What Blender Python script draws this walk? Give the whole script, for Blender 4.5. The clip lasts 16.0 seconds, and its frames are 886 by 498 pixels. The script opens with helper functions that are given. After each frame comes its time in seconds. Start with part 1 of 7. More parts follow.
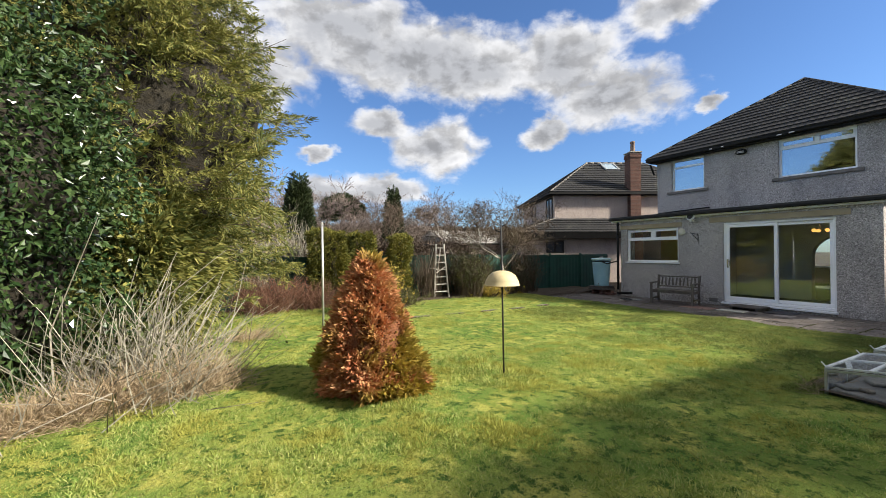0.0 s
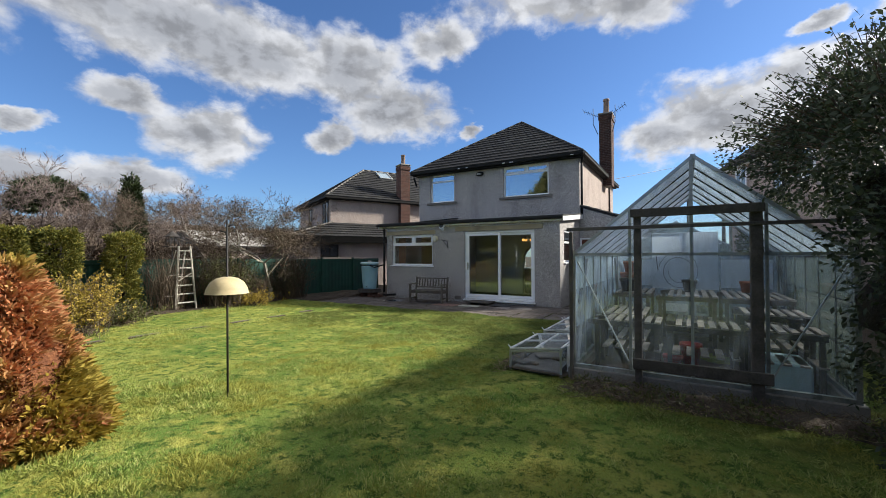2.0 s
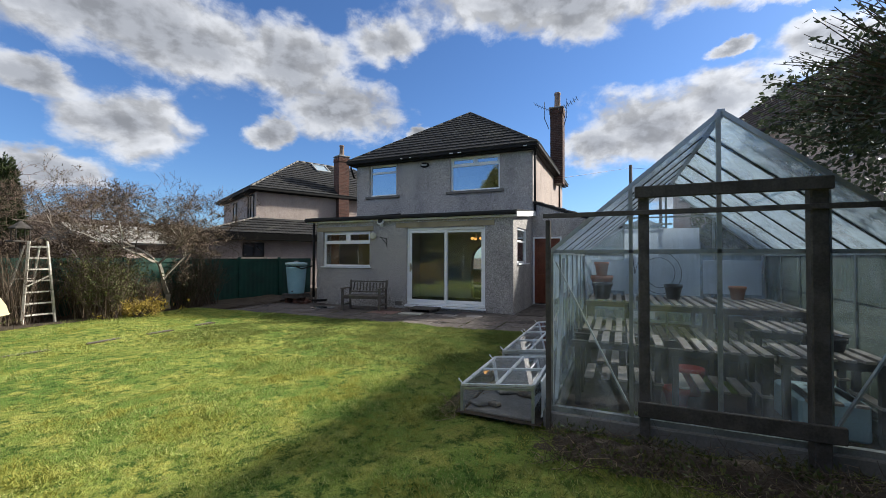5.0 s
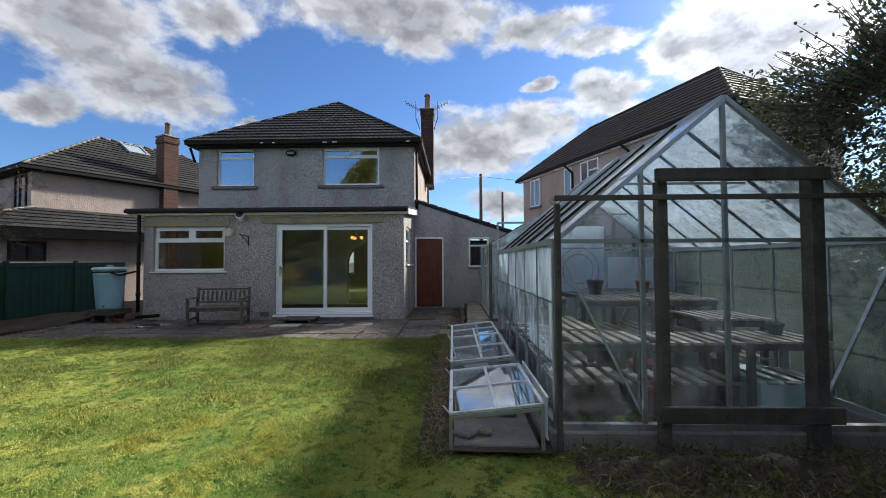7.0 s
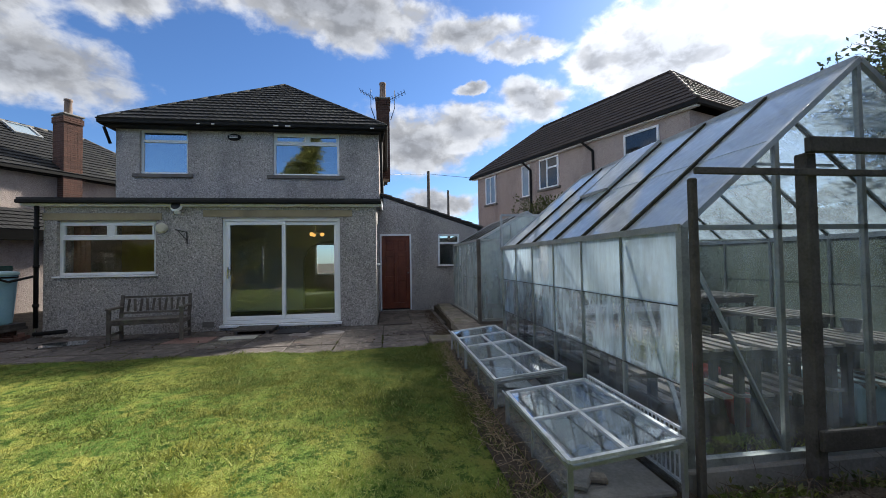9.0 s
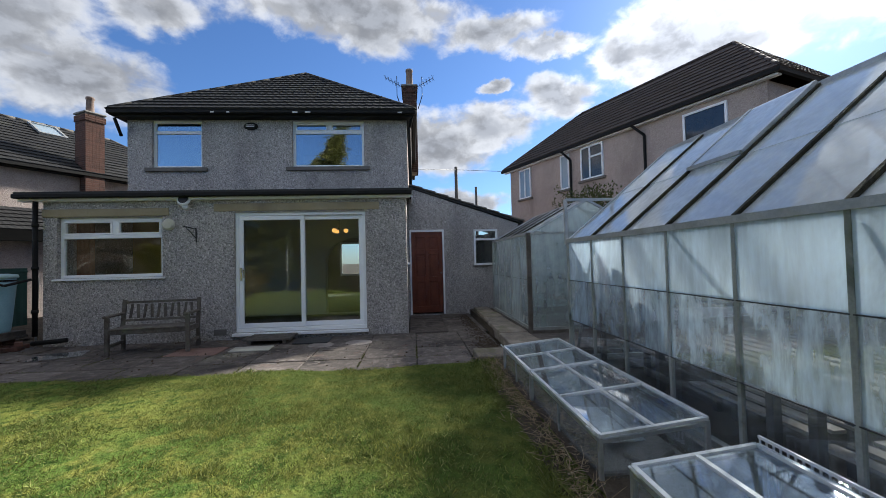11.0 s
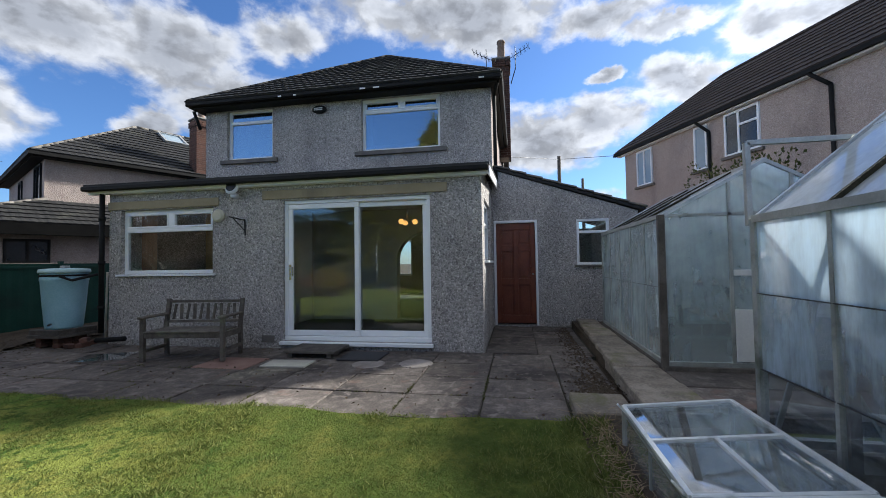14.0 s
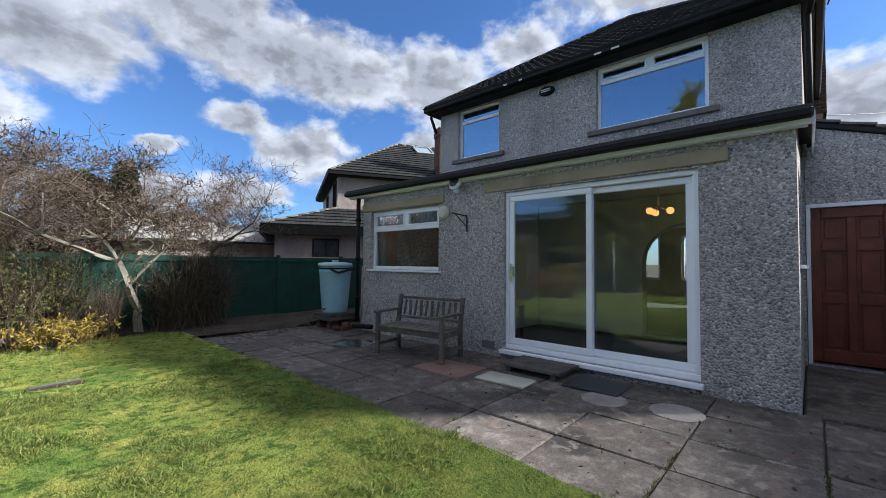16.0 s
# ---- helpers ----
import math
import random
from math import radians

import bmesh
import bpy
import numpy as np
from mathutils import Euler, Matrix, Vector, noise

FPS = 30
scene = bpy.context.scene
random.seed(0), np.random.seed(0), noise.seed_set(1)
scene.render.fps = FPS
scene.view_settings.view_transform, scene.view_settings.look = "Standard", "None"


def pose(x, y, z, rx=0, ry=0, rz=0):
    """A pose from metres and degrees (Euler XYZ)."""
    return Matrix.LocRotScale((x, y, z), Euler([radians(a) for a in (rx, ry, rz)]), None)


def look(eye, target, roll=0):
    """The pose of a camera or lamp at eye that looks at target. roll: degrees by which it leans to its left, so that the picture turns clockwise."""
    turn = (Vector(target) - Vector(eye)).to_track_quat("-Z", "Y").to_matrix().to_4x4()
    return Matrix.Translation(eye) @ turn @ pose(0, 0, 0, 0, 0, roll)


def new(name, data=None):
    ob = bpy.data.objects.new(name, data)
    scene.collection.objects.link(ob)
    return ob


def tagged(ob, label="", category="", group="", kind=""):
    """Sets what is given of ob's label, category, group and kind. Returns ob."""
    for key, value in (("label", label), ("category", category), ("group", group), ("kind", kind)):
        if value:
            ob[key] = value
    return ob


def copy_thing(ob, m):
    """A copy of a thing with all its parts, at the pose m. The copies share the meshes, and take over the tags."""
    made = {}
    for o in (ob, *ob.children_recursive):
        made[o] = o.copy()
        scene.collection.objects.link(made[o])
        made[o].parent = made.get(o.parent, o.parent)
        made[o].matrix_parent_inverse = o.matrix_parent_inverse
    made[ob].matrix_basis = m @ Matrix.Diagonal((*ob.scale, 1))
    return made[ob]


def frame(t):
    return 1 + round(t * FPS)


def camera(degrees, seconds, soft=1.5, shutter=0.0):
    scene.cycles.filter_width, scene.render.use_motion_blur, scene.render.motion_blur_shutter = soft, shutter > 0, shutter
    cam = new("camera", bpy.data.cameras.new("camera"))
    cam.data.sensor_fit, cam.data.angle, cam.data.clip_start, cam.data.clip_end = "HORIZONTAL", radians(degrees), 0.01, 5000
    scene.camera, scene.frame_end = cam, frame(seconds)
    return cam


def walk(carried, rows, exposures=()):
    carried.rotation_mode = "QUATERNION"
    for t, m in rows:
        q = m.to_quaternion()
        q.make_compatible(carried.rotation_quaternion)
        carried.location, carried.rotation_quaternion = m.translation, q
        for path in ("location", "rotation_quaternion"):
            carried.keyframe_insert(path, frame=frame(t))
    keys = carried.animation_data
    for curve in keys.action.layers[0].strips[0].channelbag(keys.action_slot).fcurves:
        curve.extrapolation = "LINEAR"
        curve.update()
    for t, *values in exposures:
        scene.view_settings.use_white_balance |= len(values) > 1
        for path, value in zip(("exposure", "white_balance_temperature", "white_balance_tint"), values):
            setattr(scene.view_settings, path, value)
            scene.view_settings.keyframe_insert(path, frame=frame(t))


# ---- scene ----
cam = camera(95.0, 16.0, 0.9)
METRES, EYE, TILT, LEAN, TURN = 10.9, 1.5, 0.0, 0.0, -36.0
PATH = [
    (0, (-0.214, -0.201, 1.532), (0.771, 1.539, 1.548), -0.3),
    (0.5, (-0.1, -0.327, 1.537), (1.268, 1.131, 1.564), -0.4),
    (1, (0.015, -0.434, 1.538), (1.603, 0.783, 1.567), -0.4),
    (1.5, (0.184, -0.51, 1.542), (1.873, 0.561, 1.573), -0.2),
    (2, (0.313, -0.459, 1.526), (2.029, 0.569, 1.559), -0.1),
    (2.5, (0.536, -0.362, 1.531), (2.241, 0.683, 1.562), -0.1),
    (3, (0.784, -0.316, 1.562), (2.471, 0.757, 1.595), -0.2),
    (5.5, (1.992, 0.48, 1.448), (3.89, 1.108, 1.492), 0.2),
    (6, (2.13, 0.83, 1.413), (4.083, 1.262, 1.464), 0.1),
    (6.5, (2.252, 1.178, 1.42), (4.237, 1.413, 1.476), -0.1),
    (7, (2.419, 1.498, 1.399), (4.417, 1.547, 1.458), -0.3),
    (7.5, (2.586, 1.773, 1.394), (4.583, 1.671, 1.453), -0.5),
    (8, (2.776, 2.084, 1.38), (4.765, 1.877, 1.437), -0.7),
    (8.5, (3.029, 2.322, 1.374), (5.009, 2.048, 1.429), -0.9),
    (11, (4.508, 2.572, 1.347), (6.502, 2.422, 1.403), -1.4),
    (11.5, (4.83, 2.506, 1.315), (6.828, 2.432, 1.372), -1.4),
    (12, (5.12, 2.416, 1.317), (7.12, 2.416, 1.375), -1.4),
    (12.5, (5.442, 2.281, 1.317), (7.44, 2.351, 1.377), -1.2),
    (13, (5.715, 2.225, 1.309), (7.708, 2.375, 1.37), -1.1),
    (13.5, (6.012, 2.23, 1.289), (7.996, 2.471, 1.354), -1.0),
    (14, (6.33, 2.209, 1.302), (8.298, 2.562, 1.367), -0.9),
    (14.5, (6.604, 2.21, 1.303), (8.541, 2.707, 1.366), -0.6),
    (15, (6.896, 2.264, 1.247), (8.764, 2.977, 1.314), -0.4),
    (15.5, (7.154, 2.419, 1.249), (8.884, 3.42, 1.316), 0.0),
    (16, (7.348, 2.599, 1.322), (8.829, 3.942, 1.386), 0.4),
]
walk(cam, [(t, look(eye, target, roll)) for t, eye, target, roll in PATH], exposures=[(0, 1.15, 6550, 10), (1.0, 1.0, 6450, 10), (3.2, 0.88, 6200, 10), (8.5, 0.9, 6200, 10), (11, 0.87, 6100, 10), (14, 1.0, 6000, 10), (16, 1.02, 5800, 10)])


# ---- light ----
SUN_AZ, SUN_EL = -45.5, 30.5            # degrees from +x towards +y, and above the horizon
TO_SUN = Vector((math.cos(radians(SUN_AZ)) * math.cos(radians(SUN_EL)), math.sin(radians(SUN_AZ)) * math.cos(radians(SUN_EL)), math.sin(radians(SUN_EL))))
sun = new("sun", bpy.data.lights.new("sun", "SUN"))
sun.data.energy, sun.data.angle, sun.data.color = 4.6, radians(4.5), (1.0, 0.93, 0.80)
sun.matrix_world = look(TO_SUN * 60, (0, 0, 0))


class Graph:
    """Small helper to wire shader nodes."""

    def __init__(self, tree):
        self.tree = tree
        tree.nodes.clear()

    def n(self, kind, ins=None, **props):
        node = self.tree.nodes.new("ShaderNode" + kind)
        if "operation" in props:
            node.operation = props["operation"]
        if "use_clamp" in props:
            node.use_clamp = props["use_clamp"]
        if "data_type" in props:
            node.data_type, node.blend_type = props["data_type"], props["blend_type"]
        if "interpolation_type" in props:
            node.interpolation_type = props["interpolation_type"]
        for k, v in (ins or {}).items():
            if isinstance(v, bpy.types.NodeSocket):
                self.tree.links.new(v, node.inputs[k])
            else:
                node.inputs[k].default_value = v
        return node

    def math(self, op, a, b=0.0, clamp=False):
        return self.n("Math", {0: a, 1: b}, operation=op, use_clamp=clamp).outputs[0]

    def vec(self, op, a, b=(0, 0, 0)):
        return self.n("VectorMath", {0: a, 1: b}, operation=op).outputs[0]

    def noise(self, v, scale, detail=4.0, rough=0.55, dist=0.0):
        return self.n("TexNoise", {"Vector": v, "Scale": scale, "Detail": detail, "Roughness": rough, "Distortion": dist}).outputs[0]

    def ramp(self, fac, stops, mode="LINEAR"):
        node = self.n("ValToRGB", {"Fac": fac})
        el = node.color_ramp.elements
        node.color_ramp.interpolation = mode
        while len(el) < len(stops):
            el.new(0.5)
        for e, (p, c) in zip(el, stops):
            e.position = p
            e.color = (c, c, c, 1) if isinstance(c, (int, float)) else (*c, 1)
        return node.outputs[0]

    def mix(self, fac, a, b, blend="MIX"):
        node = self.n("Mix", None, data_type="RGBA", blend_type=blend)
        for i, v in ((0, fac), (6, a), (7, b)):
            if isinstance(v, bpy.types.NodeSocket):
                self.tree.links.new(v, node.inputs[i])
            else:
                node.inputs[i].default_value = (*v, 1) if isinstance(v, tuple) and len(v) == 3 else v
        return node.outputs[2]

    def smooth(self, v, lo, hi):
        return self.n("MapRange", {"Value": v, "From Min": lo, "From Max": hi}, interpolation_type="SMOOTHSTEP").outputs[0]


# sky: blue with drifting cumulus, placed by bearing and height
CLOUDS = [  # bearing, height, half width, half height, in degrees
    (65, 25.6, 16, 4.4), (75, 29, 12, 4), (54.5, 24.5, 9, 4.6), (44, 24, 8.5, 5), (37.8, 19.4, 8, 4.2), (46, 16, 3, 2.2),
    (68.5, 17, 4.2, 2.4), (61.5, 14.3, 6.4, 3.6), (76.5, 8.1, 4.2, 2.6), (68.8, 8.7, 6.6, 2.0), (77, 13.2, 2.6, 1.0),
    (31.5, 28, 5.8, 3.4), (27.9, 17.3, 1.8, 1.1), (9, 31.5, 20, 3.6), (-12.5, 29, 7.5, 2.2), (-19, 27, 5.2, 1.4),
    (-11.8, 22.5, 2.3, 0.9), (-20.3, 21, 5, 2.6), (-3.5, 16.3, 8.5, 4.6), (-11.5, 18, 7, 3.0), (1.9, 14.5, 5, 3),
    (-36.5, 24, 10.5, 6.2), (-28.5, 24, 4.2, 3.2), (-7.5, 7.8, 5.5, 1.9), (88, 23, 10, 6), (96, 14, 8, 4), (-55, 28, 12, 8),
]
world = bpy.data.worlds.new("sky")
scene.world = world
world.use_nodes = True
g = Graph(world.node_tree)
way = g.n("TexCoord").outputs["Generated"]
sep = g.n("SeparateXYZ", {0: way})
bearing = g.math("MULTIPLY", g.math("ARCTAN2", sep.outputs[1], sep.outputs[0]), 57.2958)
height = g.math("MULTIPLY", g.math("ARCSINE", sep.outputs[2]), 57.2958)
flatpos = g.n("CombineXYZ", {0: bearing, 1: height, 2: 0.0}).outputs[0]
bulge = g.n("TexNoise", {"Vector": g.vec("MULTIPLY", way, (1, 1, 1.5)), "Scale": 6.0, "Detail": 8.0, "Roughness": 0.62}).outputs[1]
flatpos = g.vec("ADD", flatpos, g.vec("MULTIPLY", g.vec("SUBTRACT", bulge, (0.5, 0.5, 0.5)), (8.5, 7.0, 0)))
field = None
for az, el, ra, re in CLOUDS:
    d = g.n("VectorMath", {0: g.vec("MULTIPLY", g.vec("SUBTRACT", flatpos, (az, el, 0)), (1 / ra, 1 / re, 0))}, operation="LENGTH").outputs["Value"]
    one = g.math("SUBTRACT", 1.0, d)
    field = one if field is None else g.n("Math", {0: field, 1: one, 2: 0.25}, operation="SMOOTH_MAX").outputs[0]
# broken cloud goes on overhead and behind
spread = g.math("MULTIPLY", g.math("SUBTRACT", g.noise(g.vec("MULTIPLY", way, (1, 1, 2.2)), 2.6, 4.0, 0.5), 0.27), 2.4)
behind = g.math("MULTIPLY", g.smooth(g.math("MULTIPLY", sep.outputs[0], -1.0), 0.60, 0.85), g.smooth(g.math("MULTIPLY", height, -1.0), -36.0, -27.0))          # clearer sky opposite the house
spread = g.math("SUBTRACT", spread, g.math("MULTIPLY", behind, 1.3))
aside = g.math("MAXIMUM", g.smooth(g.math("ABSOLUTE", g.math("SUBTRACT", bearing, 25.0)), 78.0, 92.0), g.smooth(height, 36.0, 44.0))
field = g.math("MAXIMUM", field, g.math("SUBTRACT", spread, g.math("MULTIPLY", g.math("SUBTRACT", 1.0, aside), 9.0)))
puff = g.noise(g.vec("MULTIPLY", way, (1, 1, 1.6)), 15.0, 7.0, 0.54, 0.25)
body = g.math("ADD", field, g.math("MULTIPLY", g.math("SUBTRACT", puff, 0.5), 1.0))
cover = g.smooth(body, -0.20, 0.34)
thick = g.smooth(g.math("ADD", body, g.math("MULTIPLY", g.math("SUBTRACT", g.noise(way, 8.0, 7.0, 0.55), 0.5), 1.5)), -0.05, 0.85)
near_sun = g.n("VectorMath", {0: way, 1: tuple(TO_SUN)}, operation="DOT_PRODUCT").outputs["Value"]
glow = g.math("POWER", g.math("MAXIMUM", near_sun, 0.0), 14.0)
lit = g.smooth(g.math("MULTIPLY", near_sun, -1.0), 0.40, 0.85)     # clouds facing the sun, mostly out of view, brightened as fill light
rise = g.noise(g.vec("MULTIPLY", g.vec("ADD", way, (0.010, -0.010, 0.022)), (1, 1, 1.6)), 15.0, 7.0, 0.54, 0.25)
relief = g.smooth(g.math("SUBTRACT", puff, rise), -0.16, 0.12)               # billows lit from above
cloud_colour = g.mix(thick, (0.86, 0.865, 0.885), (0.47, 0.485, 0.52))
cloud_colour = g.mix(1.0, cloud_colour, g.n("CombineXYZ", {i: g.math("ADD", 0.72, g.math("MULTIPLY", relief, 0.42)) for i in range(3)}).outputs[0], "MULTIPLY")
cloud_colour = g.mix(1.0, cloud_colour, g.n("CombineXYZ", {i: g.math("ADD", g.math("ADD", 0.47, g.math("MULTIPLY", lit, 2.8)), g.math("MULTIPLY", glow, 0.62)) for i in range(3)}).outputs[0], "MULTIPLY")
sky = g.n("TexSky")
sky.sky_type, sky.sun_disc, sky.sun_elevation, sky.sun_rotation = "NISHITA", False, radians(SUN_EL), radians(90 - SUN_AZ)
sky.air_density, sky.dust_density, sky.ozone_density = 1.0, 0.4, 3.0
blue = g.mix(1.0, g.mix(1.0, sky.outputs[0], (0.090, 0.090, 0.090), "MULTIPLY"), (0.55, 0.70, 0.90), "MULTIPLY")
seen = g.mix(cover, blue, cloud_colour)
g.n("OutputWorld", {0: g.n("Background", {"Color": seen, "Strength": 1.0}).outputs[0]})


# ---- materials ----
def material(name):
    m = bpy.data.materials.new(name)
    m.use_nodes = True
    return m, Graph(m.node_tree)


def finish(g, colour, rough=0.8, bump=None, strength=0.3, distance=0.01, metal=0.0, spec=0.5, extra=None):
    ins = {"Base Color": colour, "Roughness": rough, "Metallic": metal, "Specular IOR Level": spec}
    ins.update(extra or {})
    if bump is not None:
        ins["Normal"] = g.n("Bump", {"Height": bump, "Strength": strength, "Distance": distance}).outputs[0]
    g.n("OutputMaterial", {0: g.n("BsdfPrincipled", ins).outputs[0]})


def surface(name, a, b, scale=6.0, fine=60.0, rough=0.8, strength=0.3, distance=0.006, metal=0.0, spec=0.4, vary=0.0, stain=None):
    """Two colours mixed at two scales, with fine relief; vary: change from piece to piece."""
    m, g = material(name)
    at = g.n("NewGeometry").outputs["Position"]
    big, small = g.noise(at, scale, 5.0, 0.6), g.noise(at, fine, 4.0, 0.6)
    k = g.smooth(g.math("ADD", g.math("MULTIPLY", big, 0.65), g.math("MULTIPLY", small, 0.35)), 0.33, 0.67)
    c = g.mix(k, a, b)
    if stain:
        c = g.mix(g.smooth(g.noise(at, scale * 0.35, 6.0, 0.65, 0.6), 0.52, 0.72), c, stain)
    if vary:
        r = g.n("ObjectInfo").outputs["Random"]
        c = g.mix(1.0, c, g.n("CombineXYZ", {i: g.math("ADD", 1 - vary, g.math("MULTIPLY", r, 2 * vary)) for i in range(3)}).outputs[0], "MULTIPLY")
    finish(g, c, g.math("ADD", rough - 0.1, g.math("MULTIPLY", big, 0.2)), g.math("ADD", small, g.math("MULTIPLY", big, 0.5)), strength, distance, metal, spec)
    return m


def pebbledash(name, dark, mid, light, tint=(1, 1, 1)):
    m, g = material(name)
    at = g.n("NewGeometry").outputs["Position"]
    stones = g.n("TexVoronoi", {"Vector": at, "Scale": 42.0, "Randomness": 1.0})
    fine = g.n("TexVoronoi", {"Vector": at, "Scale": 95.0})
    tone = g.n("SeparateColor", {0: stones.outputs["Color"]}).outputs[0]
    c = g.ramp(tone, [(0.0, dark), (0.45, mid), (0.8, mid), (1.0, light)])
    c = g.mix(0.35, c, g.ramp(g.n("SeparateColor", {0: fine.outputs["Color"]}).outputs[1], [(0.0, dark), (1.0, light)]))
    weather = g.noise(g.vec("MULTIPLY", at, (1, 1, 0.35)), 1.1, 6.0, 0.62)
    c = g.mix(g.smooth(weather, 0.42, 0.72), c, g.mix(1.0, c, (0.74, 0.74, 0.75), "MULTIPLY"))
    c = g.mix(1.0, c, tint, "MULTIPLY")
    h = g.math("SUBTRACT", 1.0, g.math("MULTIPLY", stones.outputs["Distance"], 1.3))
    finish(g, c, 0.92, h, 0.9, 0.012, 0.0, 0.2)
    return m


def glass(name, dirt=0.0, tone=(0.55, 0.6, 0.6), scale=2.0, tint=(0.95, 0.97, 0.985), gloss=1.0, streaks=False, haze=0.0, base=0.03, pass_on=0.35):
    """Clear pane; dirt: how much of it is filmed with grime."""
    m, g = material(name)
    edge = g.n("LayerWeight", {"Blend": 0.5}).outputs["Facing"]
    shine = g.math("MULTIPLY", g.math("ADD", g.math("MULTIPLY", g.math("POWER", edge, 4.0), 0.9), base + 0.04), gloss, True)
    out = g.n("MixShader", {0: shine, 1: g.n("BsdfTransparent", {"Color": (*tint, 1)}).outputs[0], 2: g.n("BsdfGlossy", {"Color": (0.95, 0.97, 1, 1), "Roughness": 0.02}).outputs[0]}).outputs[0]
    if dirt:
        at = g.n("NewGeometry").outputs["Position"]
        film = g.math("ADD", g.math("MULTIPLY", g.noise(g.vec("MULTIPLY", at, (1, 1, 0.45 if streaks else 1)), scale, 6.0, 0.65, 0.4), 0.8), g.math("MULTIPLY", g.noise(g.vec("MULTIPLY", at, (1, 1, 0.15)), scale * 9, 3.0), 0.3))
        film = g.math("ADD", g.math("MULTIPLY", g.smooth(film, 0.40, 0.80), dirt), haze, True)
        grime = g.n("MixShader", {0: pass_on, 1: g.n("BsdfDiffuse", {"Color": (*tone, 1)}).outputs[0], 2: g.n("BsdfTranslucent", {"Color": (*tone, 1)}).outputs[0]}).outputs[0]
        out = g.n("MixShader", {0: film, 1: out, 2: grime}).outputs[0]
    g.n("OutputMaterial", {0: out})
    return m


def foliage(name, a, b, c, rough=0.5, scale=1.2, shine=0.4, lucent=0.25, dry=None):
    """Leaves: colour varies by clump and by leaf; a little light passes through."""
    m, g = material(name)
    at = g.n("NewGeometry")
    leaf = at.outputs["Random Per Island"]
    k = g.noise(at.outputs["Position"], scale, 4.0, 0.6)
    col = g.mix(g.smooth(k, 0.35, 0.65), a, b)
    col = g.mix(g.math("MULTIPLY", g.math("POWER", leaf, 2.0), 0.9), col, c)
    if dry:
        col = g.mix(g.smooth(g.noise(at.outputs["Position"], scale * 0.55, 3.0, 0.5), 0.47, 0.6), col, dry)
    p = g.n("BsdfPrincipled", {"Base Color": col, "Roughness": rough, "Specular IOR Level": shine}).outputs[0]
    t = g.n("BsdfTranslucent", {"Color": col}).outputs[0]
    g.n("OutputMaterial", {0: g.n("MixShader", {0: lucent, 1: p, 2: t}).outputs[0]})
    return m


def old_paving(name, a, b, *rest, **more):
    """Old concrete slabs: brown mottling, pale lichen scabs, dark damp."""
    m, g = material(name)
    at = g.n("NewGeometry").outputs["Position"]
    big, mid, small = g.noise(at, 1.6, 6.0, 0.65, 0.5), g.noise(at, 7.0, 6.0, 0.7, 0.4), g.noise(at, 55.0, 4.0, 0.65)
    c = g.mix(g.smooth(g.math("ADD", g.math("MULTIPLY", mid, 0.6), g.math("MULTIPLY", small, 0.4)), 0.36, 0.64), a, b)
    c = g.mix(g.smooth(big, 0.50, 0.66), c, (0.045, 0.038, 0.036))
    c = g.mix(g.math("MULTIPLY", g.smooth(mid, 0.54, 0.64), 0.8), c, (0.23, 0.20, 0.18))
    c = g.mix(g.math("MULTIPLY", g.smooth(g.noise(at, 3.1, 5.0, 0.6), 0.58, 0.70), 0.6), c, (0.17, 0.105, 0.085))
    r = g.n("ObjectInfo").outputs["Random"]
    c = g.mix(1.0, c, g.n("CombineXYZ", {i: g.math("ADD", 0.75, g.math("MULTIPLY", r, 0.5)) for i in range(3)}).outputs[0], "MULTIPLY")
    finish(g, c, g.math("ADD", 0.62, g.math("MULTIPLY", mid, 0.4)), g.math("ADD", small, mid), 0.5, 0.006, 0.0, 0.4)
    return m


def lawn_material():
    m, g = material("turf")
    at = g.n("NewGeometry").outputs["Position"]
    patch, mid, fine = g.noise(at, 0.55, 5.0, 0.6), g.noise(at, 3.2, 5.0, 0.65), g.noise(at, 38.0, 4.0, 0.7)
    c = g.mix(g.smooth(patch, 0.38, 0.62), (0.16, 0.265, 0.052), (0.33, 0.375, 0.082))
    c = g.mix(g.smooth(mid, 0.47, 0.66), c, (0.50, 0.48, 0.115))
    c = g.mix(g.smooth(g.noise(at, 9.0, 6.0, 0.72), 0.49, 0.60), c, (0.060, 0.125, 0.022))
    c = g.mix(g.math("MULTIPLY", g.smooth(g.noise(at, 19.0, 5.0, 0.7), 0.58, 0.68), 0.7), c, (0.50, 0.46, 0.17))
    sp = g.n("SeparateXYZ", {0: at})
    # patio end: greener growth, also darkened to put shade into the turf colour
    lush = g.math("ADD", g.math("MULTIPLY", sp.outputs[0], 0.16), g.math("MULTIPLY", sp.outputs[1], -0.13))
    lush = g.smooth(g.math("ADD", lush, g.math("MULTIPLY", g.math("SUBTRACT", mid, 0.5), 0.9)), 0.45, 1.0)
    c = g.mix(g.math("MULTIPLY", lush, 0.85), c, g.mix(g.smooth(mid, 0.36, 0.64), (0.072, 0.106, 0.021), (0.15, 0.17, 0.038)))
    c = g.mix(g.smooth(fine, 0.50, 0.75), c, (0.10, 0.13, 0.033))
    finish(g, c, 0.95, g.math("ADD", fine, g.math("MULTIPLY", mid, 0.8)), 1.0, 0.05, 0.0, 0.1)
    return m


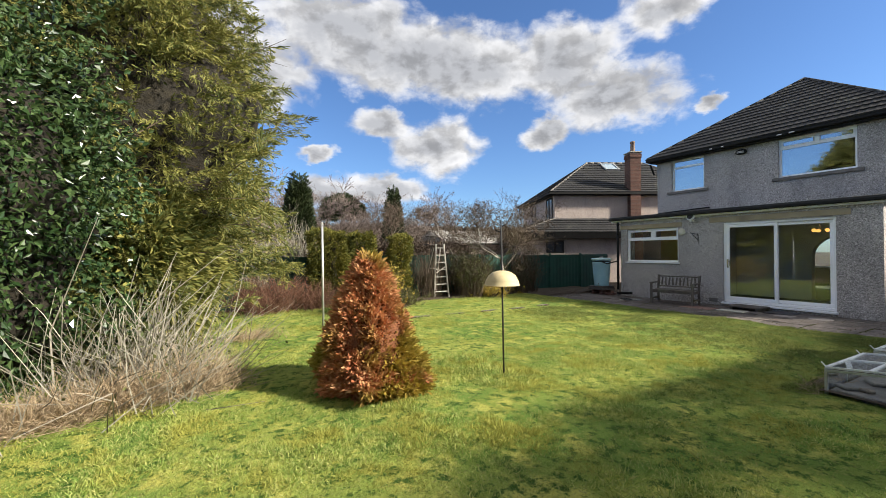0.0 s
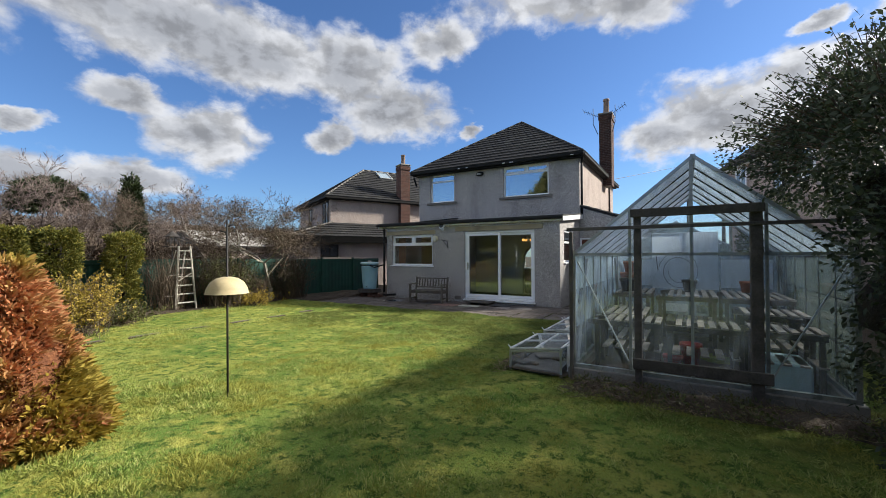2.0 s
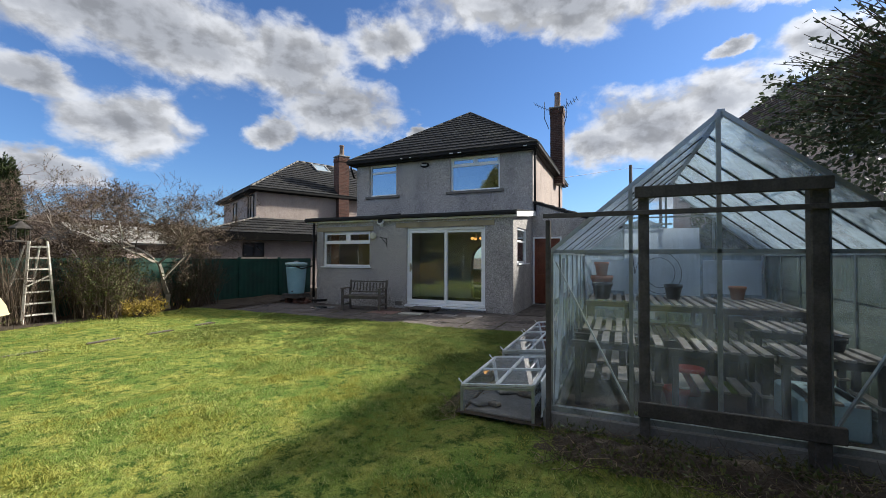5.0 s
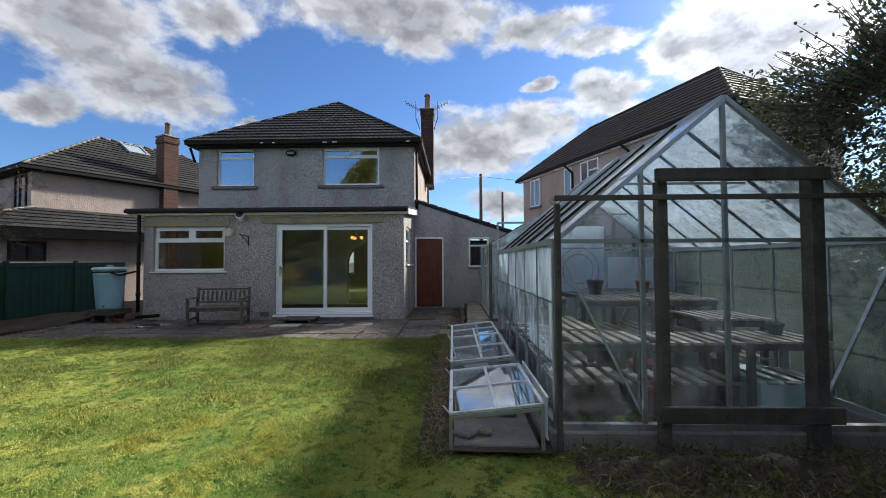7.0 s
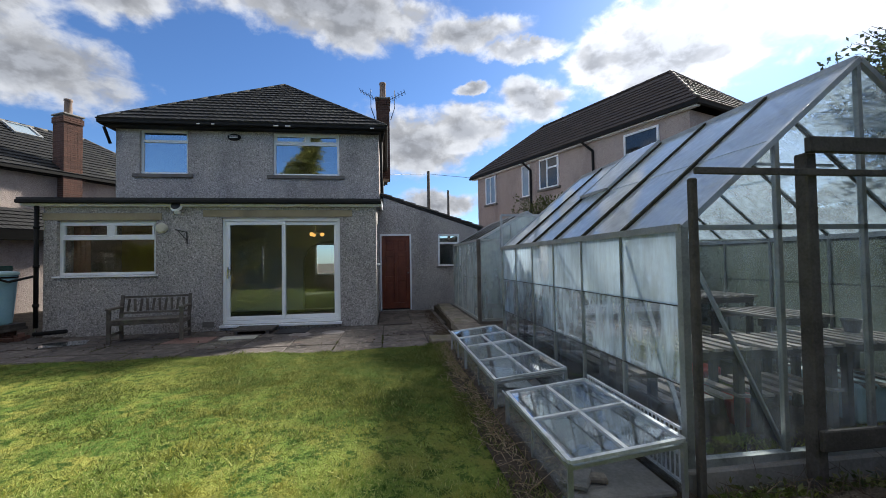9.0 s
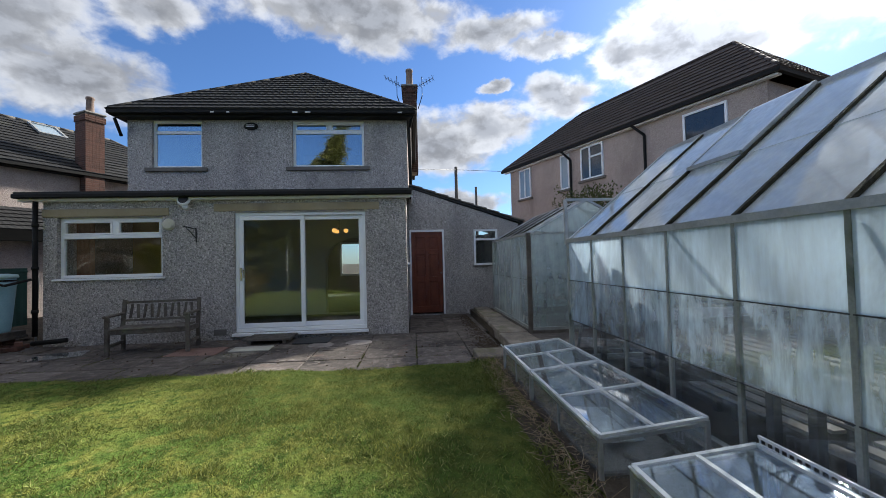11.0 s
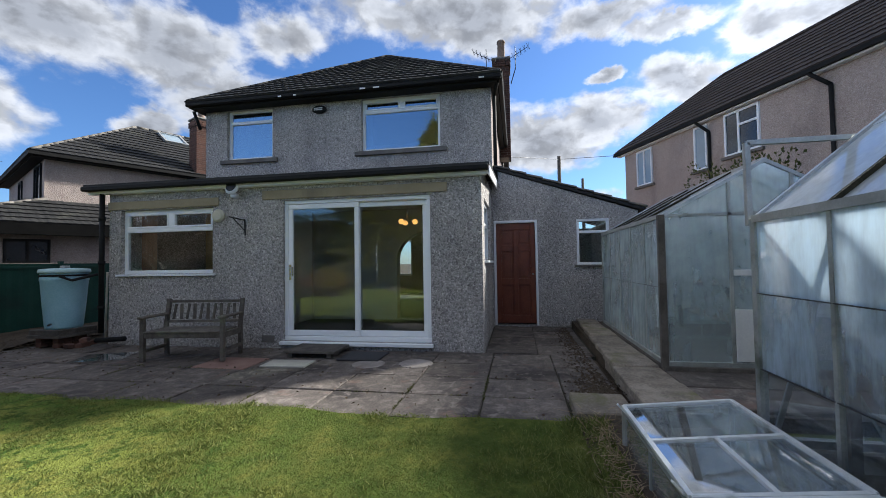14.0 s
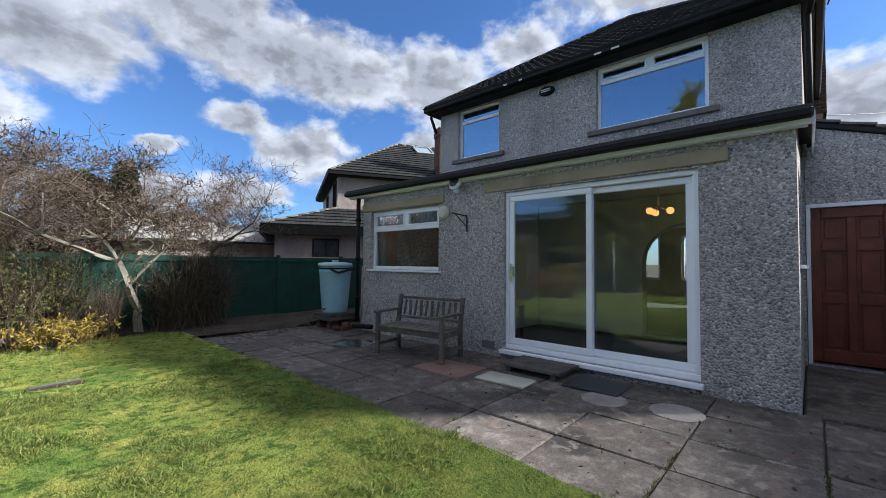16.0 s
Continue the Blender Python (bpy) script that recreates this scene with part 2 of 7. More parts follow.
DASH = pebbledash("pebbledash", (0.14, 0.13, 0.125), (0.44, 0.41, 0.395), (0.80, 0.77, 0.74))
DASH_PINK = pebbledash("pink_render", (0.34, 0.275, 0.245), (0.48, 0.40, 0.36), (0.60, 0.52, 0.47))
TURF = lawn_material()
SOIL = surface("soil", (0.045, 0.032, 0.022), (0.11, 0.085, 0.06), 3.0, 45.0, 0.95, 0.9, 0.03)
SLAB = old_paving("paving_slab", (0.078, 0.066, 0.059), (0.180, 0.154, 0.138), 2.2, 40.0, 0.85, 0.35, 0.006, vary=0.28, stain=(0.045, 0.038, 0.034))
SLAB_PALE = surface("pale_slab", (0.33, 0.32, 0.29), (0.45, 0.43, 0.39), 4.0, 50.0, 0.85, 0.3, vary=0.1, stain=(0.24, 0.22, 0.2))
SLAB_RED = surface("red_slab", (0.21, 0.12, 0.10), (0.29, 0.19, 0.16), 4.0, 50.0, 0.85, 0.3)
JOINT = surface("joint", (0.025, 0.025, 0.018), (0.07, 0.066, 0.045), 9.0, 70.0, 0.95, 0.6)
TILE = surface("roof_tile", (0.013, 0.013, 0.0135), (0.028, 0.027, 0.0275), 2.5, 40.0, 0.75, 0.4, vary=0.3, stain=(0.06, 0.06, 0.05))
TILE_BROWN = surface("brown_roof_tile", (0.036, 0.027, 0.025), (0.068, 0.052, 0.046), 2.0, 40.0, 0.8, 0.4, vary=0.2)
RIDGE = surface("ridge_tile", (0.10, 0.09, 0.08), (0.2, 0.185, 0.165), 3.0, 40.0, 0.85, 0.4)
BRICK = surface("chimney_brick", (0.08, 0.042, 0.033), (0.155, 0.078, 0.058), 5.0, 60.0, 0.9, 0.5, vary=0.2, stain=(0.07, 0.04, 0.032))
BRICK_DARK = surface("sooty_brick", (0.055, 0.03, 0.024), (0.12, 0.062, 0.045), 5.0, 60.0, 0.9, 0.5, vary=0.2, stain=(0.035, 0.027, 0.023))
MORTAR = surface("mortar", (0.18, 0.16, 0.14), (0.27, 0.24, 0.21), 8.0, 60.0, 0.95)
POT = surface("chimney_pot", (0.19, 0.13, 0.10), (0.30, 0.23, 0.19), 6.0, 50.0, 0.85)
UPVC = surface("white_upvc", (0.88, 0.90, 0.93), (0.92, 0.935, 0.955), 3.0, 30.0, 0.35, 0.05, 0.001, spec=0.5)
BLACK = surface("black_paint", (0.007, 0.007, 0.0075), (0.016, 0.016, 0.016), 4.0, 40.0, 0.68, 0.2, 0.003, spec=0.22)
MATT_BLACK = surface("matt_black_board", (0.005, 0.005, 0.0055), (0.010, 0.010, 0.010), 4.0, 40.0, 0.9, 0.2, 0.003, spec=0.06)
FELT = surface("roofing_felt", (0.022, 0.022, 0.022), (0.05, 0.05, 0.048), 2.0, 60.0, 0.9, 0.4)
LINTEL = surface("buff_lintel", (0.30, 0.245, 0.155), (0.40, 0.335, 0.225), 2.0, 60.0, 0.85, 0.3, stain=(0.24, 0.2, 0.14))
SILL_STONE = surface("dark_sill", (0.12, 0.11, 0.10), (0.19, 0.175, 0.16), 5.0, 50.0, 0.8)
DOOR_WOOD = surface("red_door", (0.125, 0.028, 0.013), (0.20, 0.052, 0.022), 3.0, 30.0, 0.42, 0.15, 0.002, spec=0.5)
BENCH_WOOD = surface("weathered_teak", (0.07, 0.057, 0.05), (0.17, 0.15, 0.13), 8.0, 70.0, 0.85, 0.5, 0.003, vary=0.15, stain=(0.16, 0.17, 0.12))
TIMBER = surface("grey_timber", (0.055, 0.048, 0.042), (0.125, 0.112, 0.10), 6.0, 60.0, 0.88, 0.5, 0.004, vary=0.15)
SLAT = surface("pale_timber", (0.24, 0.20, 0.165), (0.45, 0.40, 0.35), 7.0, 60.0, 0.85, 0.4, 0.003, vary=0.2)
ALU = surface("aluminium", (0.42, 0.44, 0.44), (0.60, 0.62, 0.62), 6.0, 70.0, 0.45, 0.15, 0.001, metal=0.75)
ALU_OLD = surface("greenhouse_bar", (0.30, 0.32, 0.31), (0.48, 0.50, 0.49), 5.0, 60.0, 0.55, 0.2, 0.001, metal=0.55, stain=(0.12, 0.14, 0.11))
CHROME = surface("chrome", (0.7, 0.7, 0.7), (0.8, 0.8, 0.8), 5.0, 40.0, 0.25, 0.05, metal=1.0)
FENCE_GREEN = surface("green_fence", (0.006, 0.045, 0.032), (0.012, 0.07, 0.05), 2.5, 30.0, 0.55, 0.2, 0.003, stain=(0.01, 0.035, 0.028))
BUTT_BLUE = surface("blue_plastic", (0.27, 0.49, 0.60), (0.36, 0.58, 0.69), 2.5, 40.0, 0.5, 0.15, 0.003, stain=(0.25, 0.40, 0.44))
BUTT_PALE = surface("pale_blue_lid", (0.40, 0.58, 0.62), (0.52, 0.70, 0.73), 4.0, 40.0, 0.5)
CREAM = surface("cream_plastic", (0.50, 0.40, 0.22), (0.60, 0.50, 0.29), 6.0, 60.0, 0.6, 0.2, 0.002)
WHITE_WOOD = surface("flaking_white_paint", (0.42, 0.39, 0.34), (0.62, 0.59, 0.54), 9.0, 60.0, 0.85, 0.4, 0.003)
IRON = surface("black_iron", (0.012, 0.012, 0.012), (0.035, 0.033, 0.03), 10.0, 60.0, 0.6)
GALV = surface("galvanised_steel", (0.38, 0.39, 0.39), (0.52, 0.53, 0.53), 4.0, 40.0, 0.5, 0.2, metal=0.6)
CONCRETE = surface("concrete", (0.20, 0.19, 0.175), (0.33, 0.315, 0.29), 3.0, 50.0, 0.9, 0.4, stain=(0.13, 0.13, 0.11))
MOSSY = surface("mossy_stone", (0.17, 0.145, 0.12), (0.34, 0.295, 0.245), 5.0, 40.0, 0.9, 0.5, vary=0.2, stain=(0.16, 0.16, 0.07))
PLASTER = surface("cream_plaster", (0.54, 0.54, 0.52), (0.60, 0.60, 0.58), 2.0, 30.0, 0.85, 0.1)
PLASTER_DARK = surface("brown_kitchen_wall", (0.46, 0.28, 0.09), (0.58, 0.37, 0.14), 2.0, 30.0, 0.8, 0.1)
CARPET = surface("green_carpet", (0.055, 0.062, 0.048), (0.085, 0.092, 0.07), 4.0, 90.0, 0.95, 0.4)
CEILING = surface("ceiling_white", (0.66, 0.65, 0.62), (0.70, 0.69, 0.66), 2.0, 30.0, 0.9, 0.1)
CURTAIN = surface("grey_curtain", (0.30, 0.33, 0.37), (0.38, 0.41, 0.46), 4.0, 50.0, 0.9, 0.2)
BLIND = surface("pale_blind", (0.50, 0.58, 0.62), (0.56, 0.64, 0.68), 1.5, 50.0, 0.8, 0.1)
KITCHEN_CURTAIN = surface("brown_curtain", (0.22, 0.09, 0.05), (0.32, 0.15, 0.09), 5.0, 60.0, 0.95, 0.3)
STONE_WORN = surface("worn_pink_stone", (0.25, 0.22, 0.205), (0.40, 0.36, 0.335), 5.0, 45.0, 0.9, 0.3, stain=(0.20, 0.13, 0.11))
POLYTHENE = glass("white_polythene", 0.25, (0.84, 0.89, 0.94), 2.0, haze=0.72, pass_on=0.7)
MOSS_STRIP = surface("mossy_strip", (0.018, 0.018, 0.012), (0.055, 0.05, 0.03), 14.0, 60.0, 0.95, 0.9, 0.01)
PALE_CREAM = surface("pale_cream_plastic", (0.55, 0.52, 0.42), (0.64, 0.61, 0.50), 6.0, 60.0, 0.6, 0.1)
RED_PLASTIC = surface("red_plastic", (0.42, 0.02, 0.015), (0.50, 0.035, 0.025), 4.0, 40.0, 0.45)
TERRACOTTA = surface("terracotta", (0.30, 0.11, 0.06), (0.42, 0.17, 0.10), 5.0, 50.0, 0.85)
DARK_PLASTIC = surface("dark_plastic", (0.02, 0.021, 0.024), (0.04, 0.04, 0.045), 5.0, 40.0, 0.55)
PALE_BOARD = surface("white_board", (0.60, 0.62, 0.63), (0.72, 0.73, 0.73), 2.5, 40.0, 0.6, 0.1, stain=(0.48, 0.5, 0.48))
BARK = surface("bark", (0.07, 0.055, 0.045), (0.17, 0.145, 0.12), 9.0, 60.0, 0.95, 0.7, 0.01)
BARK_PALE = surface("pale_bark", (0.23, 0.21, 0.17), (0.40, 0.37, 0.31), 9.0, 60.0, 0.95, 0.6, 0.008)
TWIG = foliage("twigs", (0.075, 0.055, 0.043), (0.12, 0.09, 0.07), (0.20, 0.16, 0.12), 0.9, 0.8, 0.1, 0.0)
TWIG_RED = foliage("red_twigs", (0.10, 0.045, 0.035), (0.16, 0.085, 0.06), (0.25, 0.15, 0.10), 0.9, 0.8, 0.1, 0.0)
STRAW = foliage("straw", (0.33, 0.24, 0.14), (0.42, 0.32, 0.21), (0.52, 0.42, 0.29), 0.9, 2.0, 0.1, 0.1)
STEM_GREY = foliage("grey_stems", (0.20, 0.18, 0.14), (0.28, 0.26, 0.21), (0.40, 0.38, 0.31), 0.9, 2.0, 0.1, 0.0)
HOLLY = foliage("holly_leaves", (0.016, 0.040, 0.013), (0.034, 0.070, 0.022), (0.095, 0.14, 0.05), 0.24, 1.2, 0.6, 0.08)
BUSH_LEAF = foliage("bush_leaves", (0.028, 0.044, 0.024), (0.05, 0.066, 0.035), (0.10, 0.12, 0.066), 0.5, 1.5, 0.4, 0.25)
FAR_TWIG = foliage("far_twigs", (0.15, 0.115, 0.105), (0.20, 0.16, 0.145), (0.28, 0.23, 0.20), 0.9, 0.3, 0.1, 0.0)
LEYLAND = foliage("conifer_sprays", (0.065, 0.092, 0.028), (0.16, 0.17, 0.043), (0.34, 0.31, 0.085), 0.65, 0.9, 0.25, 0.2)
CONE_LEAF = foliage("rusty_conifer_sprays", (0.38, 0.125, 0.06), (0.50, 0.21, 0.09), (0.64, 0.40, 0.20), 0.7, 2.2, 0.2, 0.2, dry=(0.33, 0.26, 0.05))
YEW = foliage("clipped_conifer", (0.045, 0.065, 0.016), (0.14, 0.14, 0.03), (0.30, 0.26, 0.05), 0.7, 1.0, 0.2, 0.15)
DARK_LEAF = foliage("dark_leaves", (0.020, 0.034, 0.013), (0.035, 0.05, 0.018), (0.06, 0.075, 0.028), 0.55, 1.5, 0.3, 0.15)
SHRUB_LEAF = foliage("shrub_leaves", (0.05, 0.075, 0.02), (0.09, 0.10, 0.03), (0.16, 0.15, 0.05), 0.6, 1.5, 0.3, 0.2)
GOLD_LEAF = foliage("golden_leaves", (0.28, 0.21, 0.03), (0.38, 0.28, 0.045), (0.48, 0.36, 0.08), 0.6, 2.5, 0.3, 0.25)
BLADE = foliage("grass_blades", (0.15, 0.265, 0.048), (0.30, 0.36, 0.078), (0.58, 0.56, 0.21), 0.7, 3.2, 0.2, 0.3, dry=(0.36, 0.36, 0.08))
# lusher growth with some shade put into its greens
BLADE_LUSH_SHADED = foliage("lush_shaded_grass_blades", (0.085, 0.12, 0.026), (0.145, 0.175, 0.040), (0.31, 0.33, 0.11), 0.7, 3.2, 0.2, 0.3)
WINDOW_GLASS = glass("window_glass", 0.0, gloss=1.1, base=0.03, tint=(0.86, 0.90, 0.90))
UPPER_GLASS = glass("bedroom_window_glass", 0.0, gloss=1.3, base=0.22, tint=(0.55, 0.62, 0.68))
DIRTY_GLASS = glass("greenhouse_glass", 0.75, (0.76, 0.88, 0.98), 2.6, gloss=1.4, streaks=True, haze=0.06, base=0.10, pass_on=0.75)
GABLE_GLASS = glass("greenhouse_gable_glass", 0.10, (0.62, 0.72, 0.82), 5.0, gloss=1.0, streaks=True, haze=0.015, base=0.0, pass_on=0.6)
HAZY_GLASS = glass("algae_white_glass", 0.55, (0.80, 0.90, 0.98), 2.2, gloss=1.5, streaks=True, haze=0.42, base=0.12, pass_on=0.78)
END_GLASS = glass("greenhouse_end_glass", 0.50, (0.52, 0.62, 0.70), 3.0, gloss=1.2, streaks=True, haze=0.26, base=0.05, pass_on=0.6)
# dark film puts the hedge's shade into the far side panes
SHADED_GLASS = glass("shade_dark_glass", 0.45, (0.15, 0.19, 0.17), 2.2, gloss=1.0, streaks=True, haze=0.38, base=0.02, pass_on=0.45)
ROOF_GLASS = glass("greenhouse_roof_glass", 0.35, (0.88, 0.92, 0.96), 1.8, gloss=1.2, haze=0.46, base=0.06, pass_on=0.72)
OPAL_GLASS = glass("frosted_glass", 0.30, (0.76, 0.86, 0.85), 1.3, gloss=1.3, haze=0.22, base=0.07, pass_on=0.7)
FRAME_GLASS = glass("cold_frame_glass", 0.16, (0.70, 0.76, 0.78), 6.0, gloss=1.2, base=0.07)
m, g = material("bulb")
g.n("OutputMaterial", {0: g.n("Emission", {"Color": (1.0, 0.46, 0.11, 1), "Strength": 0.9}).outputs[0]})
BULB = m


# ---- building helpers ----
def link(name, data, material, parent=None, label=""):
    ob = new(name, data)
    if material and not data.materials:
        data.materials.append(material)
    if parent:
        ob.parent = parent
        ob.matrix_parent_inverse = parent.matrix_basis.inverted()
    if label:
        ob["label"] = label
    return ob


def part(name, bm, material, parent=None, label="", smooth=False):
    """One bmesh as one mesh object, under its thing or part."""
    data = bpy.data.meshes.new(name)
    bmesh.ops.recalc_face_normals(bm, faces=bm.faces)
    for f in bm.faces:
        f.smooth = smooth
    bm.to_mesh(data)
    bm.free()
    ob = link(name, data, material, None, label)
    if parent:
        ob.parent = parent
        ob.matrix_parent_inverse = world_of(parent).inverted()
    return ob


def world_of(ob):
    m = ob.matrix_basis.copy()
    while ob.parent:
        m = ob.parent.matrix_basis @ ob.matrix_parent_inverse @ m
        ob = ob.parent
    return m


def thing(name, label, category, at=(0, 0, 0), group="", kind="", turn=0):
    ob = new(name)
    ob.matrix_basis = pose(*at, 0, 0, turn)
    ob.empty_display_size = 0.1
    return tagged(ob, label, category, group, kind)


def box(bm, lo, hi, m=None, bevel=0.0):
    lo, hi = [min(a, b) for a, b in zip(lo, hi)], [max(a, b) for a, b in zip(lo, hi)]
    vs = [bm.verts.new((x, y, z)) for x in (lo[0], hi[0]) for y in (lo[1], hi[1]) for z in (lo[2], hi[2])]
    fs = [bm.faces.new([vs[i] for i in q]) for q in ((0, 1, 3, 2), (4, 6, 7, 5), (0, 4, 5, 1), (2, 3, 7, 6), (0, 2, 6, 4), (1, 5, 7, 3))]
    if bevel:
        r = bmesh.ops.bevel(bm, geom=list({e for f in fs for e in f.edges}), offset=bevel, segments=1, affect="EDGES", clamp_overlap=True)
        vs = list({v for f in r["faces"] for v in f.verts} | {v for v in vs if v.is_valid})
    if m is not None:
        bmesh.ops.transform(bm, matrix=m, verts=[v for v in vs if v.is_valid])
    return vs


def slab(name, lo, hi, material, parent=None, label="", bevel=0.004, m=None):
    bm = bmesh.new()
    box(bm, lo, hi, m, bevel)
    return part(name, bm, material, parent, label)


def rod(bm, a, b, r0, r1=None, sides=8):
    a, b = Vector(a), Vector(b)
    q = (b - a).to_track_quat("Z", "Y").to_matrix()
    rings = []
    for p, r in ((a, r0), (b, r0 if r1 is None else r1)):
        rings.append([bm.verts.new(p + q @ Vector((r * math.cos(t), r * math.sin(t), 0))) for t in (2 * math.pi * i / sides for i in range(sides))])
    for i in range(sides):
        j = (i + 1) % sides
        bm.faces.new((rings[0][i], rings[0][j], rings[1][j], rings[1][i]))
    bm.faces.new(rings[0][::-1])
    bm.faces.new(rings[1])


def bar(bm, a, b, w, h):
    """A square bar from a to b."""
    a, b = Vector(a), Vector(b)
    q = (b - a).to_track_quat("Z", "Y").to_matrix()
    c = [q @ Vector((x * w / 2, y * h / 2, 0)) for x, y in ((-1, -1), (1, -1), (1, 1), (-1, 1))]
    lo, hi = [bm.verts.new(a + v) for v in c], [bm.verts.new(b + v) for v in c]
    for i in range(4):
        j = (i + 1) % 4
        bm.faces.new((lo[i], lo[j], hi[j], hi[i]))
    bm.faces.new(lo[::-1])
    bm.faces.new(hi)


def bar_part(name, a, b, w, h, material, parent, label=""):
    bm = bmesh.new()
    bar(bm, a, b, w, h)
    return part(name, bm, material, parent, label)


def rod_part(name, a, b, r0, r1, material, parent, label="", sides=10):
    bm = bmesh.new()
    rod(bm, a, b, r0, r1, sides)
    return part(name, bm, material, parent, label, True)


def lathe(bm, profile, centre=(0, 0, 0), sides=24):
    """Turned shape from (radius, height) pairs."""
    rings = []
    for r, z in profile:
        rings.append([bm.verts.new((centre[0] + r * math.cos(t), centre[1] + r * math.sin(t), centre[2] + z)) for t in (2 * math.pi * i / sides for i in range(sides))])
    for a, b in zip(rings, rings[1:]):
        for i in range(sides):
            j = (i + 1) % sides
            bm.faces.new((a[i], a[j], b[j], b[i]))
    bm.faces.new(rings[0][::-1])
    bm.faces.new(rings[-1])


def prism(bm, outline, d, m=None):
    """Flat outline (points in 3D, one plane) pushed along d."""
    a = [bm.verts.new(p) for p in outline]
    b = [bm.verts.new(Vector(p) + Vector(d)) for p in outline]
    bm.faces.new(a[::-1])
    bm.faces.new(b)
    for i in range(len(a)):
        j = (i + 1) % len(a)
        bm.faces.new((a[i], a[j], b[j], b[i]))
    if m is not None:
        bmesh.ops.transform(bm, matrix=m, verts=a + b)


def pierced(bm, us, vs, holes, place, depth):
    """A wall over the ranges us and vs with rectangular holes (u0, v0, u1, v1); place(u, v, d) gives the point, d in 0..depth."""
    cu = sorted({*us, *(h[0] for h in holes), *(h[2] for h in holes)})
    cv = sorted({*vs, *(h[1] for h in holes), *(h[3] for h in holes)})
    known = {}

    def vert(u, v, d):
        key = (round(u, 4), round(v, 4), d)
        if key not in known:
            known[key] = bm.verts.new(place(u, v, d))
        return known[key]

    def full(i, j):
        if not (0 <= i < len(cu) - 1 and 0 <= j < len(cv) - 1):
            return False
        u, v = (cu[i] + cu[i + 1]) / 2, (cv[j] + cv[j + 1]) / 2
        return not any(h[0] < u < h[2] and h[1] < v < h[3] for h in holes)

    for i in range(len(cu) - 1):
        for j in range(len(cv) - 1):
            if not full(i, j):
                continue
            a, b, c, d = cu[i], cu[i + 1], cv[j], cv[j + 1]
            for s in (0, depth):
                bm.faces.new([vert(a, c, s), vert(b, c, s), vert(b, d, s), vert(a, d, s)])
            for di, dj, p, q in ((-1, 0, (a, c), (a, d)), (1, 0, (b, c), (b, d)), (0, -1, (a, c), (b, c)), (0, 1, (a, d), (b, d))):
                if not full(i + di, j + dj):
                    bm.faces.new([vert(*p, 0), vert(*q, 0), vert(*q, depth), vert(*p, depth)])


def raw(name, verts, faces, material, parent=None, label="", smooth=False):
    """A mesh from computed arrays, for foliage and other dense stuff."""
    data = bpy.data.meshes.new(name)
    verts, faces = np.asarray(verts, np.float32), np.asarray(faces, np.int32)
    n, k = faces.shape
    data.vertices.add(len(verts))
    data.vertices.foreach_set("co", verts.ravel())
    data.loops.add(n * k)
    data.loops.foreach_set("vertex_index", faces.ravel())
    data.polygons.add(n)
    data.polygons.foreach_set("loop_start", np.arange(0, n * k, k, dtype=np.int32))
    data.update(calc_edges=True)
    data.polygons.foreach_set("use_smooth", np.full(n, smooth))
    ob = link(name, data, material, None, label)
    if parent:
        ob.parent = parent
        ob.matrix_parent_inverse = world_of(parent).inverted()
        ob["kind"] = "stuff"
    return ob


RNG = np.random.default_rng(7)


def unit(v):
    return v / np.maximum(np.linalg.norm(v, axis=1, keepdims=True), 1e-6)


def leaves(points, along, length, width, droop=0.0, cup=0.0):
    """Arrays for leaf-shaped quads at the points: tip along the given direction, random roll."""
    n = len(points)
    along = unit(along)
    side = unit(np.cross(along, RNG.normal(size=(n, 3))))
    up = np.cross(along, side)
    L = (length * RNG.uniform(0.6, 1.3, n))[:, None]
    W = (width * RNG.uniform(0.6, 1.3, n))[:, None]
    mid = points + along * L * 0.5
    tip = points + along * L + np.array((0, 0, -1)) * droop * L
    v = np.stack([points, mid + side * W * 0.5 + up * cup * W, tip, mid - side * W * 0.5 + up * cup * W], 1).reshape(-1, 3)
    f = np.arange(4 * n).reshape(n, 4)
    return v, f


def stems(starts, ends, r0, r1, bend=0.0):
    """Arrays for many thin three-sided stems in two pieces, each with its own bend."""
    n = len(starts)
    mid = (starts + ends) / 2 + RNG.normal(size=(n, 3)) * bend * np.linalg.norm(ends - starts, axis=1, keepdims=True)
    rings = []
    d = unit(ends - starts)
    a = unit(np.cross(d, RNG.normal(size=(n, 3))))
    b = np.cross(d, a)
    for p, r in ((starts, r0), (mid, (r0 + r1) / 2), (ends, r1)):
        r = np.broadcast_to(np.asarray(r, float), (n,))[:, None]
        rings.append(np.stack([p + (a * math.cos(t) + b * math.sin(t)) * r for t in (0, 2.094, 4.189)], 1))
    v = np.stack(rings, 1).reshape(-1, 3)
    base = (np.arange(n) * 9)[:, None, None]
    q = np.array([[3 * k + i, 3 * k + (i + 1) % 3, 3 * k + 3 + (i + 1) % 3, 3 * k + 3 + i] for k in range(2) for i in range(3)])
    return v, (base + q[None]).reshape(-1, 4)


def together(*sets):
    vs, fs, at = [], [], 0
    for v, f in sets:
        vs.append(v)
        fs.append(f + at)
        at += len(v)
    return np.concatenate(vs), np.concatenate(fs)


def thing_part(name, parent, at):
    """A part that itself has pieces: a small frame mesh is added by the caller under this empty."""
    ob = new(name)
    ob.empty_display_size = 0.05
    ob.parent = parent
    ob.matrix_parent_inverse = world_of(parent).inverted()
    ob.matrix_basis = pose(*at)
    return ob


